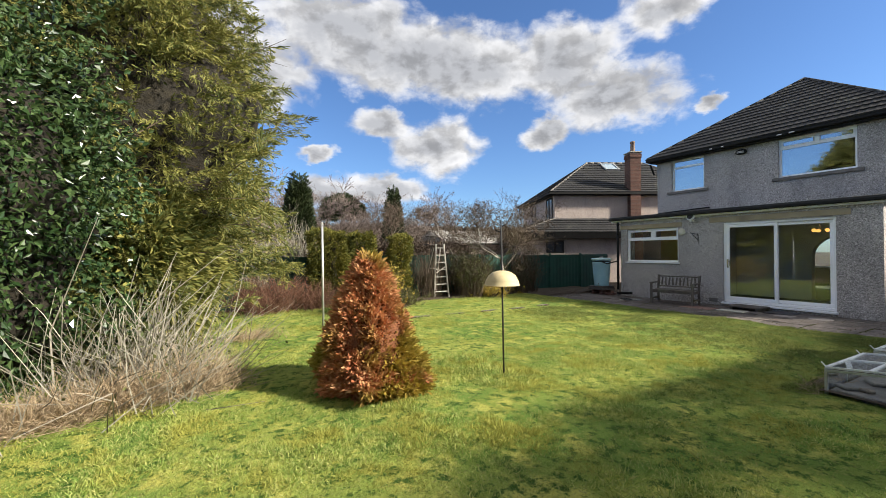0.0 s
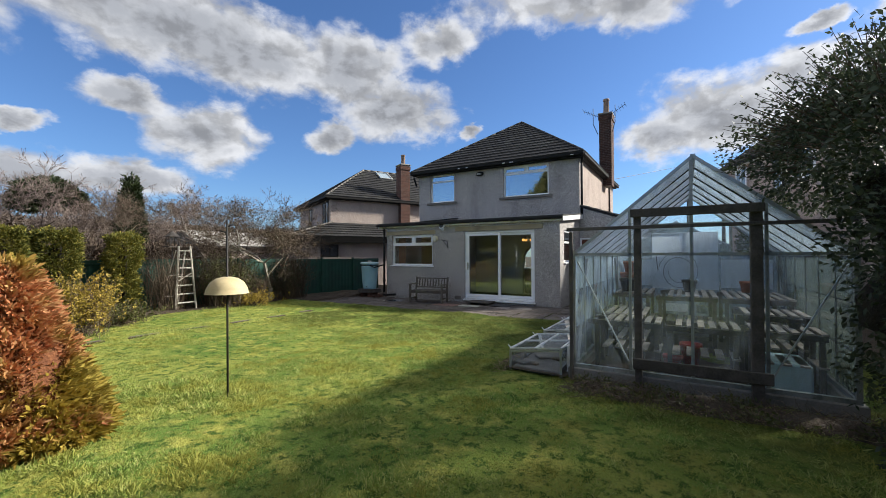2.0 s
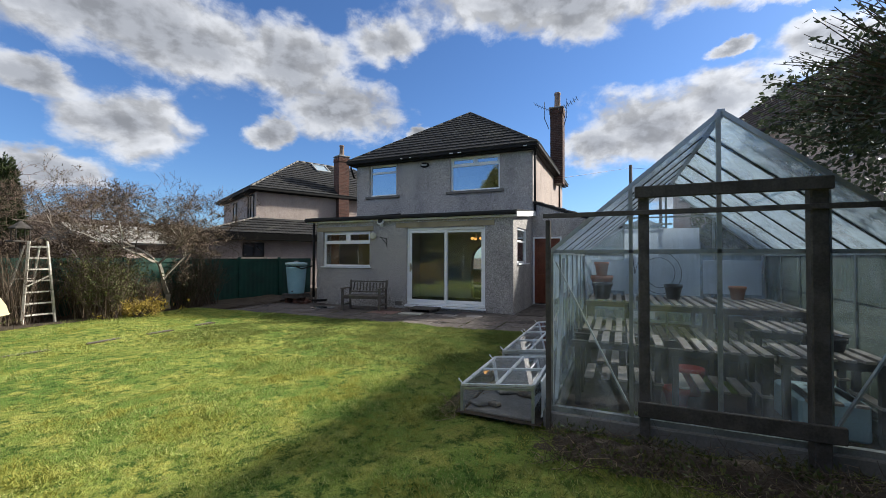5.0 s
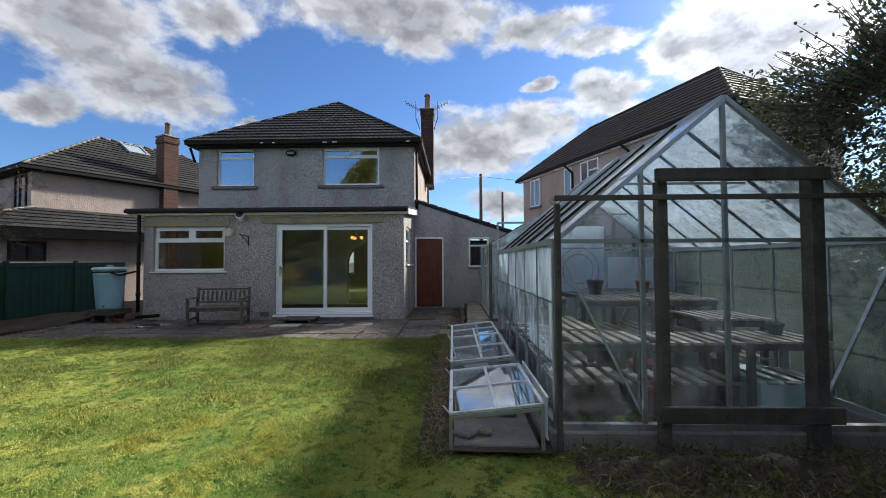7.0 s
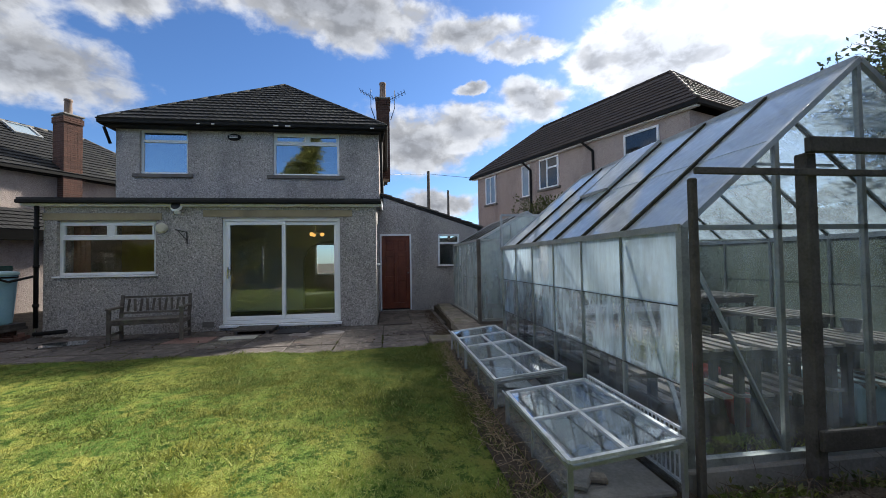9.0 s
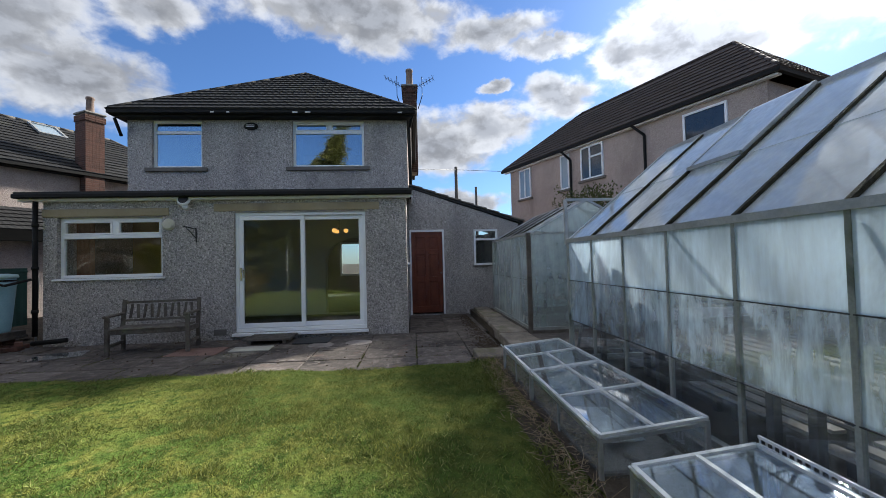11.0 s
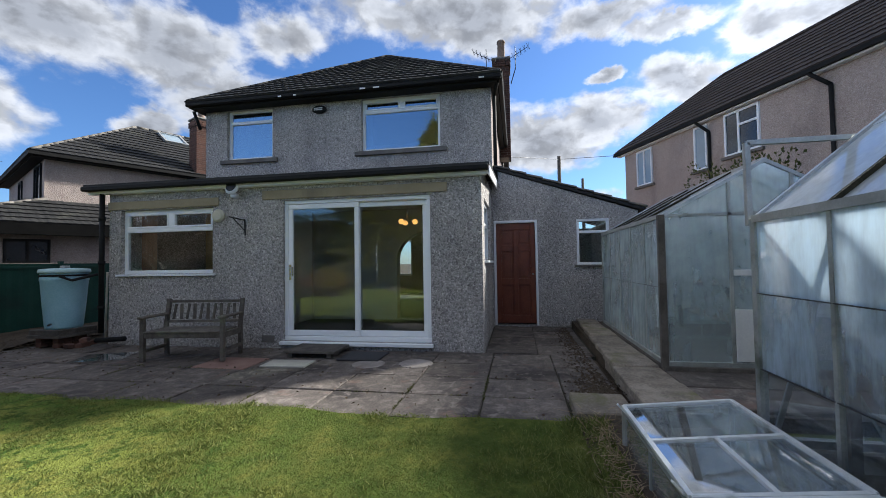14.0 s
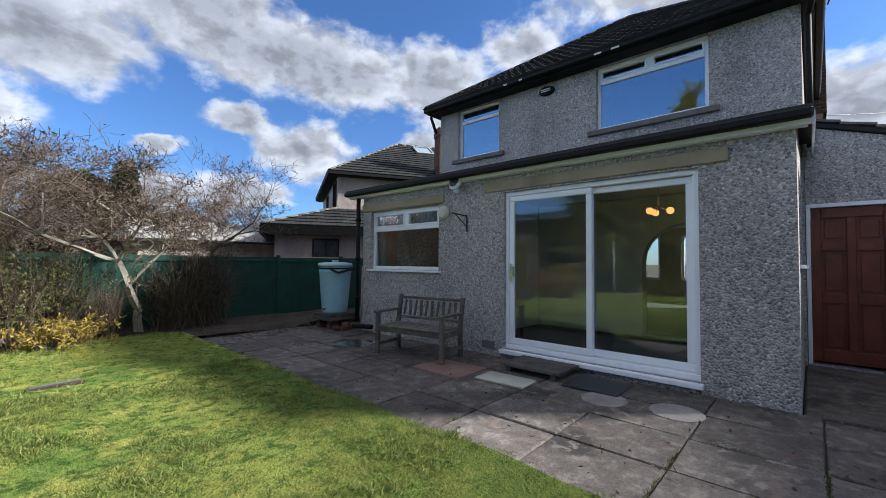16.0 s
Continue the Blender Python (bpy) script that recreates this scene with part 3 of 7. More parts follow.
# ---- ground ----
def ground_patch(name, x0, y0, x1, y1, z, step, rough, material, label, category):
    nx, ny = max(2, int((x1 - x0) / step)), max(2, int((y1 - y0) / step))
    xs, ys = np.meshgrid(np.linspace(x0, x1, nx), np.linspace(y0, y1, ny), indexing="ij")
    zs = np.array([[z + rough * noise.fractal(Vector((x * 0.9, y * 0.9, 3.0)), 1.0, 2.0, 4) for x, y in zip(r, q)] for r, q in zip(xs, ys)])
    v = np.stack([xs, ys, zs], 2).reshape(-1, 3)
    i = np.arange(nx * ny).reshape(nx, ny)
    f = np.stack([i[:-1, :-1], i[1:, :-1], i[1:, 1:], i[:-1, 1:]], 2).reshape(-1, 4)
    return tagged(raw(name, v, f, material, None, "", True), label, category, kind="structure")


bm = bmesh.new()
box(bm, (-400, -400, -0.6), (400, 400, -0.06))
tagged(part("ground", bm, SOIL), "dark bare earth under and around the garden", "ground", kind="structure")
ground_patch("lawn", -6.0, -2.6, 9.66, 11.4, 0.03, 0.16, 0.035, TURF, "mossy yellow-green lawn with thin worn patches", "lawn")
ground_patch("flower_bed", 1.0, 11.1, 9.655, 12.4, 0.04, 0.2, 0.06, SOIL, "dark soil bed along the green fence", "flower bed")
ground_patch("flower_bed", 9.66, 10.32, 13.6, 12.4, 0.02, 0.1, 0.07, SOIL, "bare soil corner between paving and fence", "flower bed")
ground_patch("soil_strip", 4.9, -2.8, 5.5, 0.8, 0.022, 0.08, 0.07, SOIL, "churned dark soil in front of the greenhouse", "soil")
ground_patch("soil_strip", 5.28, 0.80, 9.60, 1.57, 0.07, 0.08, 0.025, SOIL, "dark soil inside the cold frames", "soil")
ground_patch("soil_strip", 5.3, 1.565, 9.70, 1.76, 0.045, 0.05, 0.05, SOIL, "rough edge of soil and moss beside the cold frames", "soil")

# ---- our house ----
XE, XH = 12.15, 14.58                      # rear faces of the extension and of the upper storey
house = thing("house", "grey pebbledashed two-storey house with flat-roofed rear extension", "house", (18.2, 5.9, 0))
bm = bmesh.new()
pierced(bm, (2.68, 9.05), (-0.1, 2.62), [(3.44, 0.12, 5.80, 2.31), (7.05, 1.18, 8.82, 2.26)], lambda u, v, d: (XE + d, u, v), 0.28)
part("extension_wall", bm, DASH, house, "grey pebbledash rear wall")
bm = bmesh.new()
pierced(bm, (XE + 0.283, XH), (-0.1, 2.72), [(12.62, 1.32, 13.92, 2.30)], lambda u, v, d: (u, 2.68 + d, v), 0.28)
part("extension_wall", bm, DASH, house)
bm = bmesh.new()
pierced(bm, (XE + 0.283, XH + 0.3), (-0.1, 2.72), [], lambda u, v, d: (u, 9.05 - d, v), 0.28)
part("extension_wall", bm, DASH, house)
bm = bmesh.new()
pierced(bm, (2.65, 9.25), (-0.1, 5.05), [(2.96, 0.12, 6.6, 2.42), (6.9, 0.12, 8.75, 2.42), (7.55, 3.71, 8.70, 4.86), (3.71, 3.71, 5.44, 4.86)], lambda u, v, d: (XH + d, u, v), 0.28)
part("upper_wall", bm, DASH, house, "grey pebbledash upper wall")
# sun side: warmer render puts the sunlit tone into this wall's colour
bm = bmesh.new()
pierced(bm, (XH + 0.283, 22.0), (-0.1, 5.05), [], lambda u, v, d: (u, 2.65 + d, v), 0.28)
part("side_wall", bm, DASH_PINK, house, "pebbledash side wall, warm sunlit buff put into its colour")
bm = bmesh.new()
pierced(bm, (XH + 0.283, 22.0), (-0.1, 5.05), [], lambda u, v, d: (u, 9.25 - d, v), 0.28)
part("side_wall", bm, DASH, house)
bm = bmesh.new()
pierced(bm, (2.933, 8.967), (-0.1, 5.05), [(3.3, 0.8, 5.6, 2.2), (6.2, 0.8, 8.2, 2.2), (3.4, 3.6, 5.4, 4.8), (6.4, 3.6, 8.4, 4.8)], lambda u, v, d: (22.0 - d, u, v), 0.28)
part("front_wall", bm, DASH, house)

for y0, z0, y1, z1 in ((3.3, 0.8, 5.6, 2.2), (6.2, 0.8, 8.2, 2.2), (3.4, 3.6, 5.4, 4.8), (6.4, 3.6, 8.4, 4.8)):
    fw = thing_part("window", house, (21.8, (y0 + y1) / 2, z0))
    ym = (y0 + y1) / 2
    for lo, hi in (((y0, z0), (y1, z0 + 0.07)), ((y0, z1 - 0.07), (y1, z1)), ((y0, z0 + 0.071), (y0 + 0.07, z1 - 0.071)), ((y1 - 0.07, z0 + 0.071), (y1, z1 - 0.071)), ((ym - 0.035, z0 + 0.071), (ym + 0.035, z1 - 0.071))):
        slab("frame_bar", (21.80, *lo), (21.87, *hi), UPVC, fw, "", 0.006)

# interior, seen through the glass
bm = bmesh.new()
box(bm, (XE + 0.285, 2.965, -0.05), (21.7, 8.96, 0.11))
tagged(part("floor", bm, CARPET), "dull green fitted carpet indoors", "floor", kind="structure")
bm = bmesh.new()
box(bm, (XE + 0.285, 2.965, 2.44), (XH - 0.005, 8.765, 2.6))
box(bm, (XH + 0.285, 2.935, 2.44), (21.7, 8.96, 2.6))
tagged(part("ceiling", bm, CEILING), "plain white ceilings of the ground floor rooms", "ceiling", kind="structure")
bm = bmesh.new()
box(bm, (XE + 0.285, 6.60, 0.115), (XH - 0.005, 6.72, 2.435))
tagged(part("wall_kitchen", bm, PLASTER), "cream plastered partition between kitchen and dining room", "wall", kind="structure")
bm = bmesh.new()
arch = [(3.25 + 0.72 - 0.72 * math.cos(math.pi * i / 12), 1.35 + 0.62 * math.sin(math.pi * i / 12)) for i in range(13)]
prism(bm, [(XH + 0.02, y, z) for y, z in [(2.97, 0.115), (3.25, 0.115), *arch, (4.69, 0.115), (6.59, 0.115), (6.59, 2.415), (2.97, 2.415)]], (0.24, 0, 0))
tagged(part("wall_arch", bm, PLASTER), "cream plastered wall with a round-headed arch", "wall", kind="structure")
bm = bmesh.new()
box(bm, (14.0, 6.725, 0.115), (14.1, 8.76, 2.435))
tagged(part("wall_kitchen_back", bm, PLASTER_DARK), "orange-brown kitchen wall", "wall", kind="structure")
bm = bmesh.new()
box(bm, (XH + 0.285, 2.935, 2.605), (21.7, 8.96, 2.72))
tagged(part("floor_upper", bm, CARPET), "upper floor carpet", "floor", kind="structure")
bm = bmesh.new()
box(bm, (XH + 0.285, 2.935, 5.0), (21.7, 8.96, 5.06))
tagged(part("ceiling_upper", bm, CEILING), "white bedroom ceiling", "ceiling", kind="structure")
bm = bmesh.new()
box(bm, (18.4, 2.935, 2.725), (18.5, 8.96, 4.995))
tagged(part("wall_bedroom", bm, PLASTER), "cream bedroom partition", "wall", kind="structure")


def window(parent, lo, hi, split, transom, pane_mat=WINDOW_GLASS):
    """A white window in a rear-facing wall: lo, hi = (y, z); x of its face; split: heights and bars."""
    x, y0, z0, y1, z1 = lo[0], lo[1], lo[2], hi[0], hi[1]
    w = thing_part("window", parent, (x, (y0 + y1) / 2, z0))
    t = 0.06
    for name, a, b in (("frame_bar", (y0, z0), (y1, z0 + t)), ("frame_bar", (y0, z1 - t), (y1, z1)), ("frame_bar", (y0, z0 + t), (y0 + t, z1 - t)), ("frame_bar", (y1 - t, z0 + t), (y1, z1 - t))):
        slab(name, (x, a[0], a[1]), (x + 0.07, b[0], b[1]), UPVC, w, "", 0.006)
    top = z1 - t
    if transom:
        slab("transom", (x - 0.004, y0 + t, transom - 0.035), (x + 0.066, y1 - t, transom + 0.035), UPVC, w, "", 0.006)
        if split:
            slab("mullion", (x - 0.004, split - 0.045, transom + 0.036), (x + 0.066, split + 0.045, top), UPVC, w, "", 0.006)
            for a, b in ((y0 + t, split - 0.046), (split + 0.046, y1 - t)):
                for name, p, q in (("vent_bar", (a, transom + 0.037), (b, transom + 0.067)), ("vent_bar", (a, top - 0.03), (b, top)), ("vent_bar", (a, transom + 0.068), (a + 0.03, top - 0.031)), ("vent_bar", (b - 0.03, transom + 0.068), (b, top - 0.031))):
                    slab(name, (x - 0.012, p[0], p[1]), (x + 0.05, q[0], q[1]), UPVC, w, "", 0.004)
    pane = slab("pane", (x + 0.03, y0 + t - 0.01, z0 + t - 0.01), (x + 0.036, y1 - t + 0.01, z1 - t + 0.01), pane_mat, w, "", 0)
    return w


kw = window(house, (XE + 0.07, 7.05, 1.18), (8.82, 2.26), 7.9, 1.92)
slab("sill", (XE - 0.045, 7.0, 1.145), (XE + 0.06, 8.88, 1.178), UPVC, kw, "white plastic sill")
for lo, hi, split in (((7.55, 3.71), (8.70, 4.86), None), ((3.71, 3.71), (5.44, 4.86), 4.56)):
    w = window(house, (XH + 0.075, *lo), hi, split, 4.58, UPPER_GLASS)
    slab("sill", (XH - 0.06, lo[0] - 0.14, lo[1] - 0.09), (XH + 0.06, hi[0] + 0.14, lo[1] - 0.002), SILL_STONE, w, "dark stone sill")
# blind behind the small upper window, curtains at the big one
slab("roller_blind", (XH + 0.21, 7.62, 3.78), (XH + 0.214, 8.63, 4.80), BLIND, house, "pale drawn blind", 0)
for y0, y1 in ((3.74, 3.86), (5.26, 5.40)):
    bm = bmesh.new()
    n = 14
    a = [(XH + 0.24 + 0.025 * math.sin(i * 2.2), y0 + (y1 - y0) * i / n) for i in range(n + 1)]
    for (xa, ya), (xb, yb) in zip(a, a[1:]):
        bm.faces.new([bm.verts.new(p) for p in ((xa, ya, 3.3), (xb, yb, 3.3), (xb, yb, 4.9), (xa, ya, 4.9))])
    bmesh.ops.remove_doubles(bm, verts=bm.verts, dist=0.001)
    part("curtain", bm, CURTAIN, house, "grey gathered curtain", True)

for y0, y1 in ((7.10, 7.20), (8.44, 8.76)):
    bm = bmesh.new()
    n = 10
    a = [(XE + 0.34 + 0.02 * math.sin(i * 2.2), y0 + (y1 - y0) * i / n) for i in range(n + 1)]
    for (xa, ya), (xb, yb) in zip(a, a[1:]):
        bm.faces.new([bm.verts.new(p) for p in ((xa, ya, 1.12), (xb, yb, 1.12), (xb, yb, 2.3), (xa, ya, 2.3))])
    bmesh.ops.remove_doubles(bm, verts=bm.verts, dist=0.001)
    part("curtain", bm, KITCHEN_CURTAIN, house, "brown kitchen curtain", True)

# side window of the extension
sw = thing_part("window", house, (13.3, 2.72, 1.3))
for lo, hi in (((12.62, 1.32), (13.92, 1.38)), ((12.62, 2.24), (13.92, 2.30)), ((12.62, 1.381), (12.68, 2.239)), ((13.86, 1.381), (13.92, 2.239)), ((12.681, 1.9), (13.859, 1.96))):
    slab("frame_bar", (lo[0], 2.72, lo[1]), (hi[0], 2.79, hi[1]), UPVC, sw, "", 0.006)
slab("pane", (12.66, 2.75, 1.36), (13.88, 2.756, 2.26), WINDOW_GLASS, sw, "", 0)
slab("sill", (12.56, 2.62, 1.28), (13.98, 2.70, 1.318), UPVC, sw, "white plastic sill")

# sliding patio door
pd = thing_part("patio_door", house, (XE, 4.6, 0.1))
pd["label"] = "white sliding glazed patio door, closed"
Y0, Y1, Z0, Z1, YM = 3.44, 5.80, 0.12, 2.31, 4.60
for lo, hi in (((Y0, Z0), (Y1, Z0 + 0.07)), ((Y0, Z1 - 0.06), (Y1, Z1)), ((Y0, Z0 + 0.071), (Y0 + 0.06, Z1 - 0.061)), ((Y1 - 0.06, Z0 + 0.071), (Y1, Z1 - 0.061))):
    slab("frame_bar", (XE + 0.04, lo[0], lo[1]), (XE + 0.15, hi[0], hi[1]), UPVC, pd, "", 0.008)
slab("sill", (XE - 0.08, Y0 - 0.03, 0.07), (XE + 0.05, Y1 + 0.03, 0.118), UPVC, pd, "white plastic threshold")
for a, b, x in ((YM - 0.035, Y1 - 0.062, XE + 0.05), (Y0 + 0.062, YM + 0.045, XE + 0.10)):
    leaf = thing_part("sliding_leaf", pd, (x, (a + b) / 2, Z0 + 0.08))
    z0, z1 = Z0 + 0.075, Z1 - 0.065
    for lo, hi in (((a, z0), (b, z0 + 0.085)), ((a, z1 - 0.075), (b, z1)), ((a, z0 + 0.086), (a + 0.075, z1 - 0.076)), ((b - 0.075, z0 + 0.086), (b, z1 - 0.076))):
        slab("leaf_bar", (x, lo[0], lo[1]), (x + 0.045, hi[0], hi[1]), UPVC, leaf, "", 0.008)
    slab("pane", (x + 0.02, a + 0.06, z0 + 0.07), (x + 0.026, b - 0.06, z1 - 0.06), WINDOW_GLASS, leaf, "", 0)
    if b > 5:
        bm = bmesh.new()
        box(bm, (x - 0.02, b - 0.055, 1.06), (x - 0.001, b - 0.02, 1.30), None, 0.004)
        rod(bm, (x - 0.02, b - 0.04, 1.24), (x - 0.055, b - 0.10, 1.26), 0.009)
        rod(bm, (x - 0.055, b - 0.10, 1.26), (x - 0.055, b - 0.10, 1.12), 0.009)
        part("handle", bm, CHROME, leaf, "chrome lever handle")

# lintels, roof edge, flashing
slab("lintel", (XE - 0.025, 3.18, 2.335), (XE - 0.001, 6.15, 2.475), LINTEL, house, "buff painted lintel", 0.006)
slab("lintel", (XE - 0.025, 6.93, 2.275), (XE - 0.001, 9.06, 2.41), LINTEL, house, "buff painted lintel", 0.006)
bm = bmesh.new()
prism(bm, [(11.98, 2.55, 2.665), (14.575, 2.55, 2.93), (14.575, 2.55, 2.96), (11.98, 2.55, 2.70)], (0, 6.85, 0))
part("flat_roof", bm, FELT, house, "grey felt flat roof")
slab("gutter", (11.93, 2.56, 2.585), (12.036, 9.40, 2.664), BLACK, house, "black gutter", 0.015)
slab("fascia", (12.04, 2.56, 2.545), (12.075, 9.38, 2.66), UPVC, house, "white fascia board")
slab("soffit", (12.076, 2.6, 2.54), (12.148, 9.36, 2.56), UPVC, house)
bm = bmesh.new()
prism(bm, [(12.04, 2.55, 2.53), (14.57, 2.55, 2.77), (14.57, 2.55, 2.92), (12.04, 2.55, 2.66)], (0, 0.02, 0))
part("fascia", bm, UPVC, house, "white side fascia board")
bar_part("flashing", (14.52, 7.35, 3.02), (14.52, 9.2, 2.95), 0.05, 0.04, BLACK, house, "black lead flashing strip")
# rain pipes
for x, y, z0, z1 in ((12.08, 9.12, 0.2, 2.6),):
    rod_part("rain_pipe", (x, y, z0), (x, y, z1), 0.04, 0.04, BLACK, house, "black rain pipe")
    for z in (0.6, 1.35, 2.1):
        rod_part("pipe_collar", (x, y, z), (x, y, z + 0.06), 0.052, 0.052, BLACK, house)
rod_part("waste_pipe", (11.95, 8.5, 0.14), (11.95, 9.05, 0.10), 0.04, 0.04, BLACK, house, "black waste pipe")
rod_part("rain_pipe", (14.62, 2.58, 2.9), (14.62, 2.58, 4.7), 0.04, 0.04, BLACK, house, "black rain pipe")
rod_part("rain_pipe", (14.62, 2.58, 4.7), (14.40, 2.50, 4.93), 0.04, 0.04, BLACK, house)
rod_part("rain_pipe", (14.5, 9.33, 4.45), (14.40, 9.42, 4.85), 0.035, 0.035, BLACK, house)
rod_part("rain_pipe", (20.6, 2.6, 2.6), (20.6, 2.6, 4.85), 0.04, 0.04, BLACK, house)
# small fittings on the walls
bm = bmesh.new()
lathe(bm, [(0.0, 0.0), (0.16, 0.0), (0.17, 0.03), (0.14, 0.07), (0.0, 0.085)], sides=24)
bmesh.ops.transform(bm, matrix=pose(XH - 0.002, 6.40, 4.70, 0, -90, 0) @ Matrix.Diagonal((0.55, 1, 1, 1)), verts=bm.verts)
al = part("alarm_box", bm, BLACK, house, "black oval alarm box with pale bars")
for z in (4.67, 4.705):
    slab("alarm_bar", (XH - 0.092, 6.30, z), (XH - 0.084, 6.50, z + 0.018), PALE_BOARD, al, "pale lettering bar", 0)
bm = bmesh.new()
lathe(bm, [(0.0, 0.0), (0.105, 0.0), (0.11, 0.025), (0.075, 0.06), (0.0, 0.068)], sides=18)
bmesh.ops.transform(bm, matrix=pose(XE - 0.002, 6.93, 2.11, 0, -90, 0), verts=bm.verts)
part("bell_box", bm, PALE_CREAM, house, "round cream bell box")
fl = rod_part("security_lamp", (XE - 0.001, 6.62, 2.42), (XE - 0.09, 6.62, 2.42), 0.045, 0.045, UPVC, house, "white floodlight with sensor")
bm = bmesh.new()
lathe(bm, [(0.0, 0.0), (0.10, 0.0), (0.12, 0.03), (0.10, 0.06), (0.0, 0.06)], sides=18)
bmesh.ops.transform(bm, matrix=pose(XE - 0.07, 6.62, 2.53, 0, -70, 0), verts=bm.verts)
part("lamp_head", bm, UPVC, fl)
bm = bmesh.new()
lathe(bm, [(0.0, 0.0), (0.085, 0.0), (0.085, 0.008), (0.0, 0.012)], sides=18)
bmesh.ops.transform(bm, matrix=pose(XE - 0.128, 6.62, 2.553, 0, -70, 0), verts=bm.verts)
part("lens", bm, DARK_PLASTIC, fl, "dark glass lens")
bm = bmesh.new()
rod(bm, (XE - 0.001, 6.46, 1.78), (XE - 0.02, 6.46, 2.04), 0.012)
rod(bm, (XE - 0.02, 6.46, 2.02), (XE - 0.22, 6.58, 2.06), 0.010)
rod(bm, (XE - 0.02, 6.46, 1.86), (XE - 0.17, 6.55, 2.04), 0.008)
part("hanging_bracket", bm, IRON, house, "black iron hanging basket bracket")
bm = bmesh.new()
box(bm, (XE - 0.008, 5.95, 0.09), (XE - 0.001, 6.17, 0.20))
part("air_brick", bm, SILL_STONE, house)


def hip_faces(x0, y0, x1, y1, ze, apexes):
    """Corner points of a hipped roof: eaves rectangle and ridge ends."""
    (ax, ay, az), (bx, by, bz) = apexes
    c = [Vector((x0, y0, ze)), Vector((x1, y0, ze)), Vector((x1, y1, ze)), Vector((x0, y1, ze))]
    A, B = Vector((ax, ay, az)), Vector((bx, by, bz))
    return [(c[3], c[0], A), (c[0], c[1], B, A), (c[1], c[2], B), (c[2], c[3], A, B)]


def tile_mesh(name, w, l, material):
    """A flat-pan interlocking tile with a roll at each side; lies in xy, lower end at y = 0."""
    bm = bmesh.new()
    prof = [(0, 0.010), (0.08, 0.017), (0.20, 0.017), (0.30, 0.010), (0.50, 0.009), (0.58, 0.016), (0.70, 0.016), (0.80, 0.010), (1.0, 0.010)]
    lo = [bm.verts.new((u * w, 0, z + 0.038)) for u, z in prof]
    hi = [bm.verts.new((u * w, l, z)) for u, z in prof]
    un = [bm.verts.new((u * w, 0, 0)) for u, z in prof]
    for i in range(len(prof) - 1):
        bm.faces.new((lo[i], lo[i + 1], hi[i + 1], hi[i]))
        bm.faces.new((un[i], un[i + 1], lo[i + 1], lo[i]))
    data = bpy.data.meshes.new(name)
    bmesh.ops.recalc_face_normals(bm, faces=bm.faces)
    bm.to_mesh(data)
    bm.free()
    data.materials.append(material)
    return data


def cut_tile(shape, m, hips, nrm):
    """A tile trimmed along the hip lines, in its own frame; None when nothing is left."""
    bm = bmesh.new()
    bm.from_mesh(shape)
    back = m.inverted()
    for foot, head, inward in hips:
        no = (head - foot).normalized().cross(nrm)
        no = no if no.dot(inward) < 0 else -no
        geom = bm.verts[:] + bm.edges[:] + bm.faces[:]
        bmesh.ops.bisect_plane(bm, geom=geom, plane_co=back @ foot, plane_no=(back.to_3x3() @ no).normalized(), clear_outer=True)
    if not bm.faces:
        bm.free()
        return None
    data = bpy.data.meshes.new("roof_tile")
    bm.to_mesh(data)
    bm.free()
    data.materials.append(shape.materials[0])
    return data


LATE = []                                   # pieces of roofs and paving, linked at the end


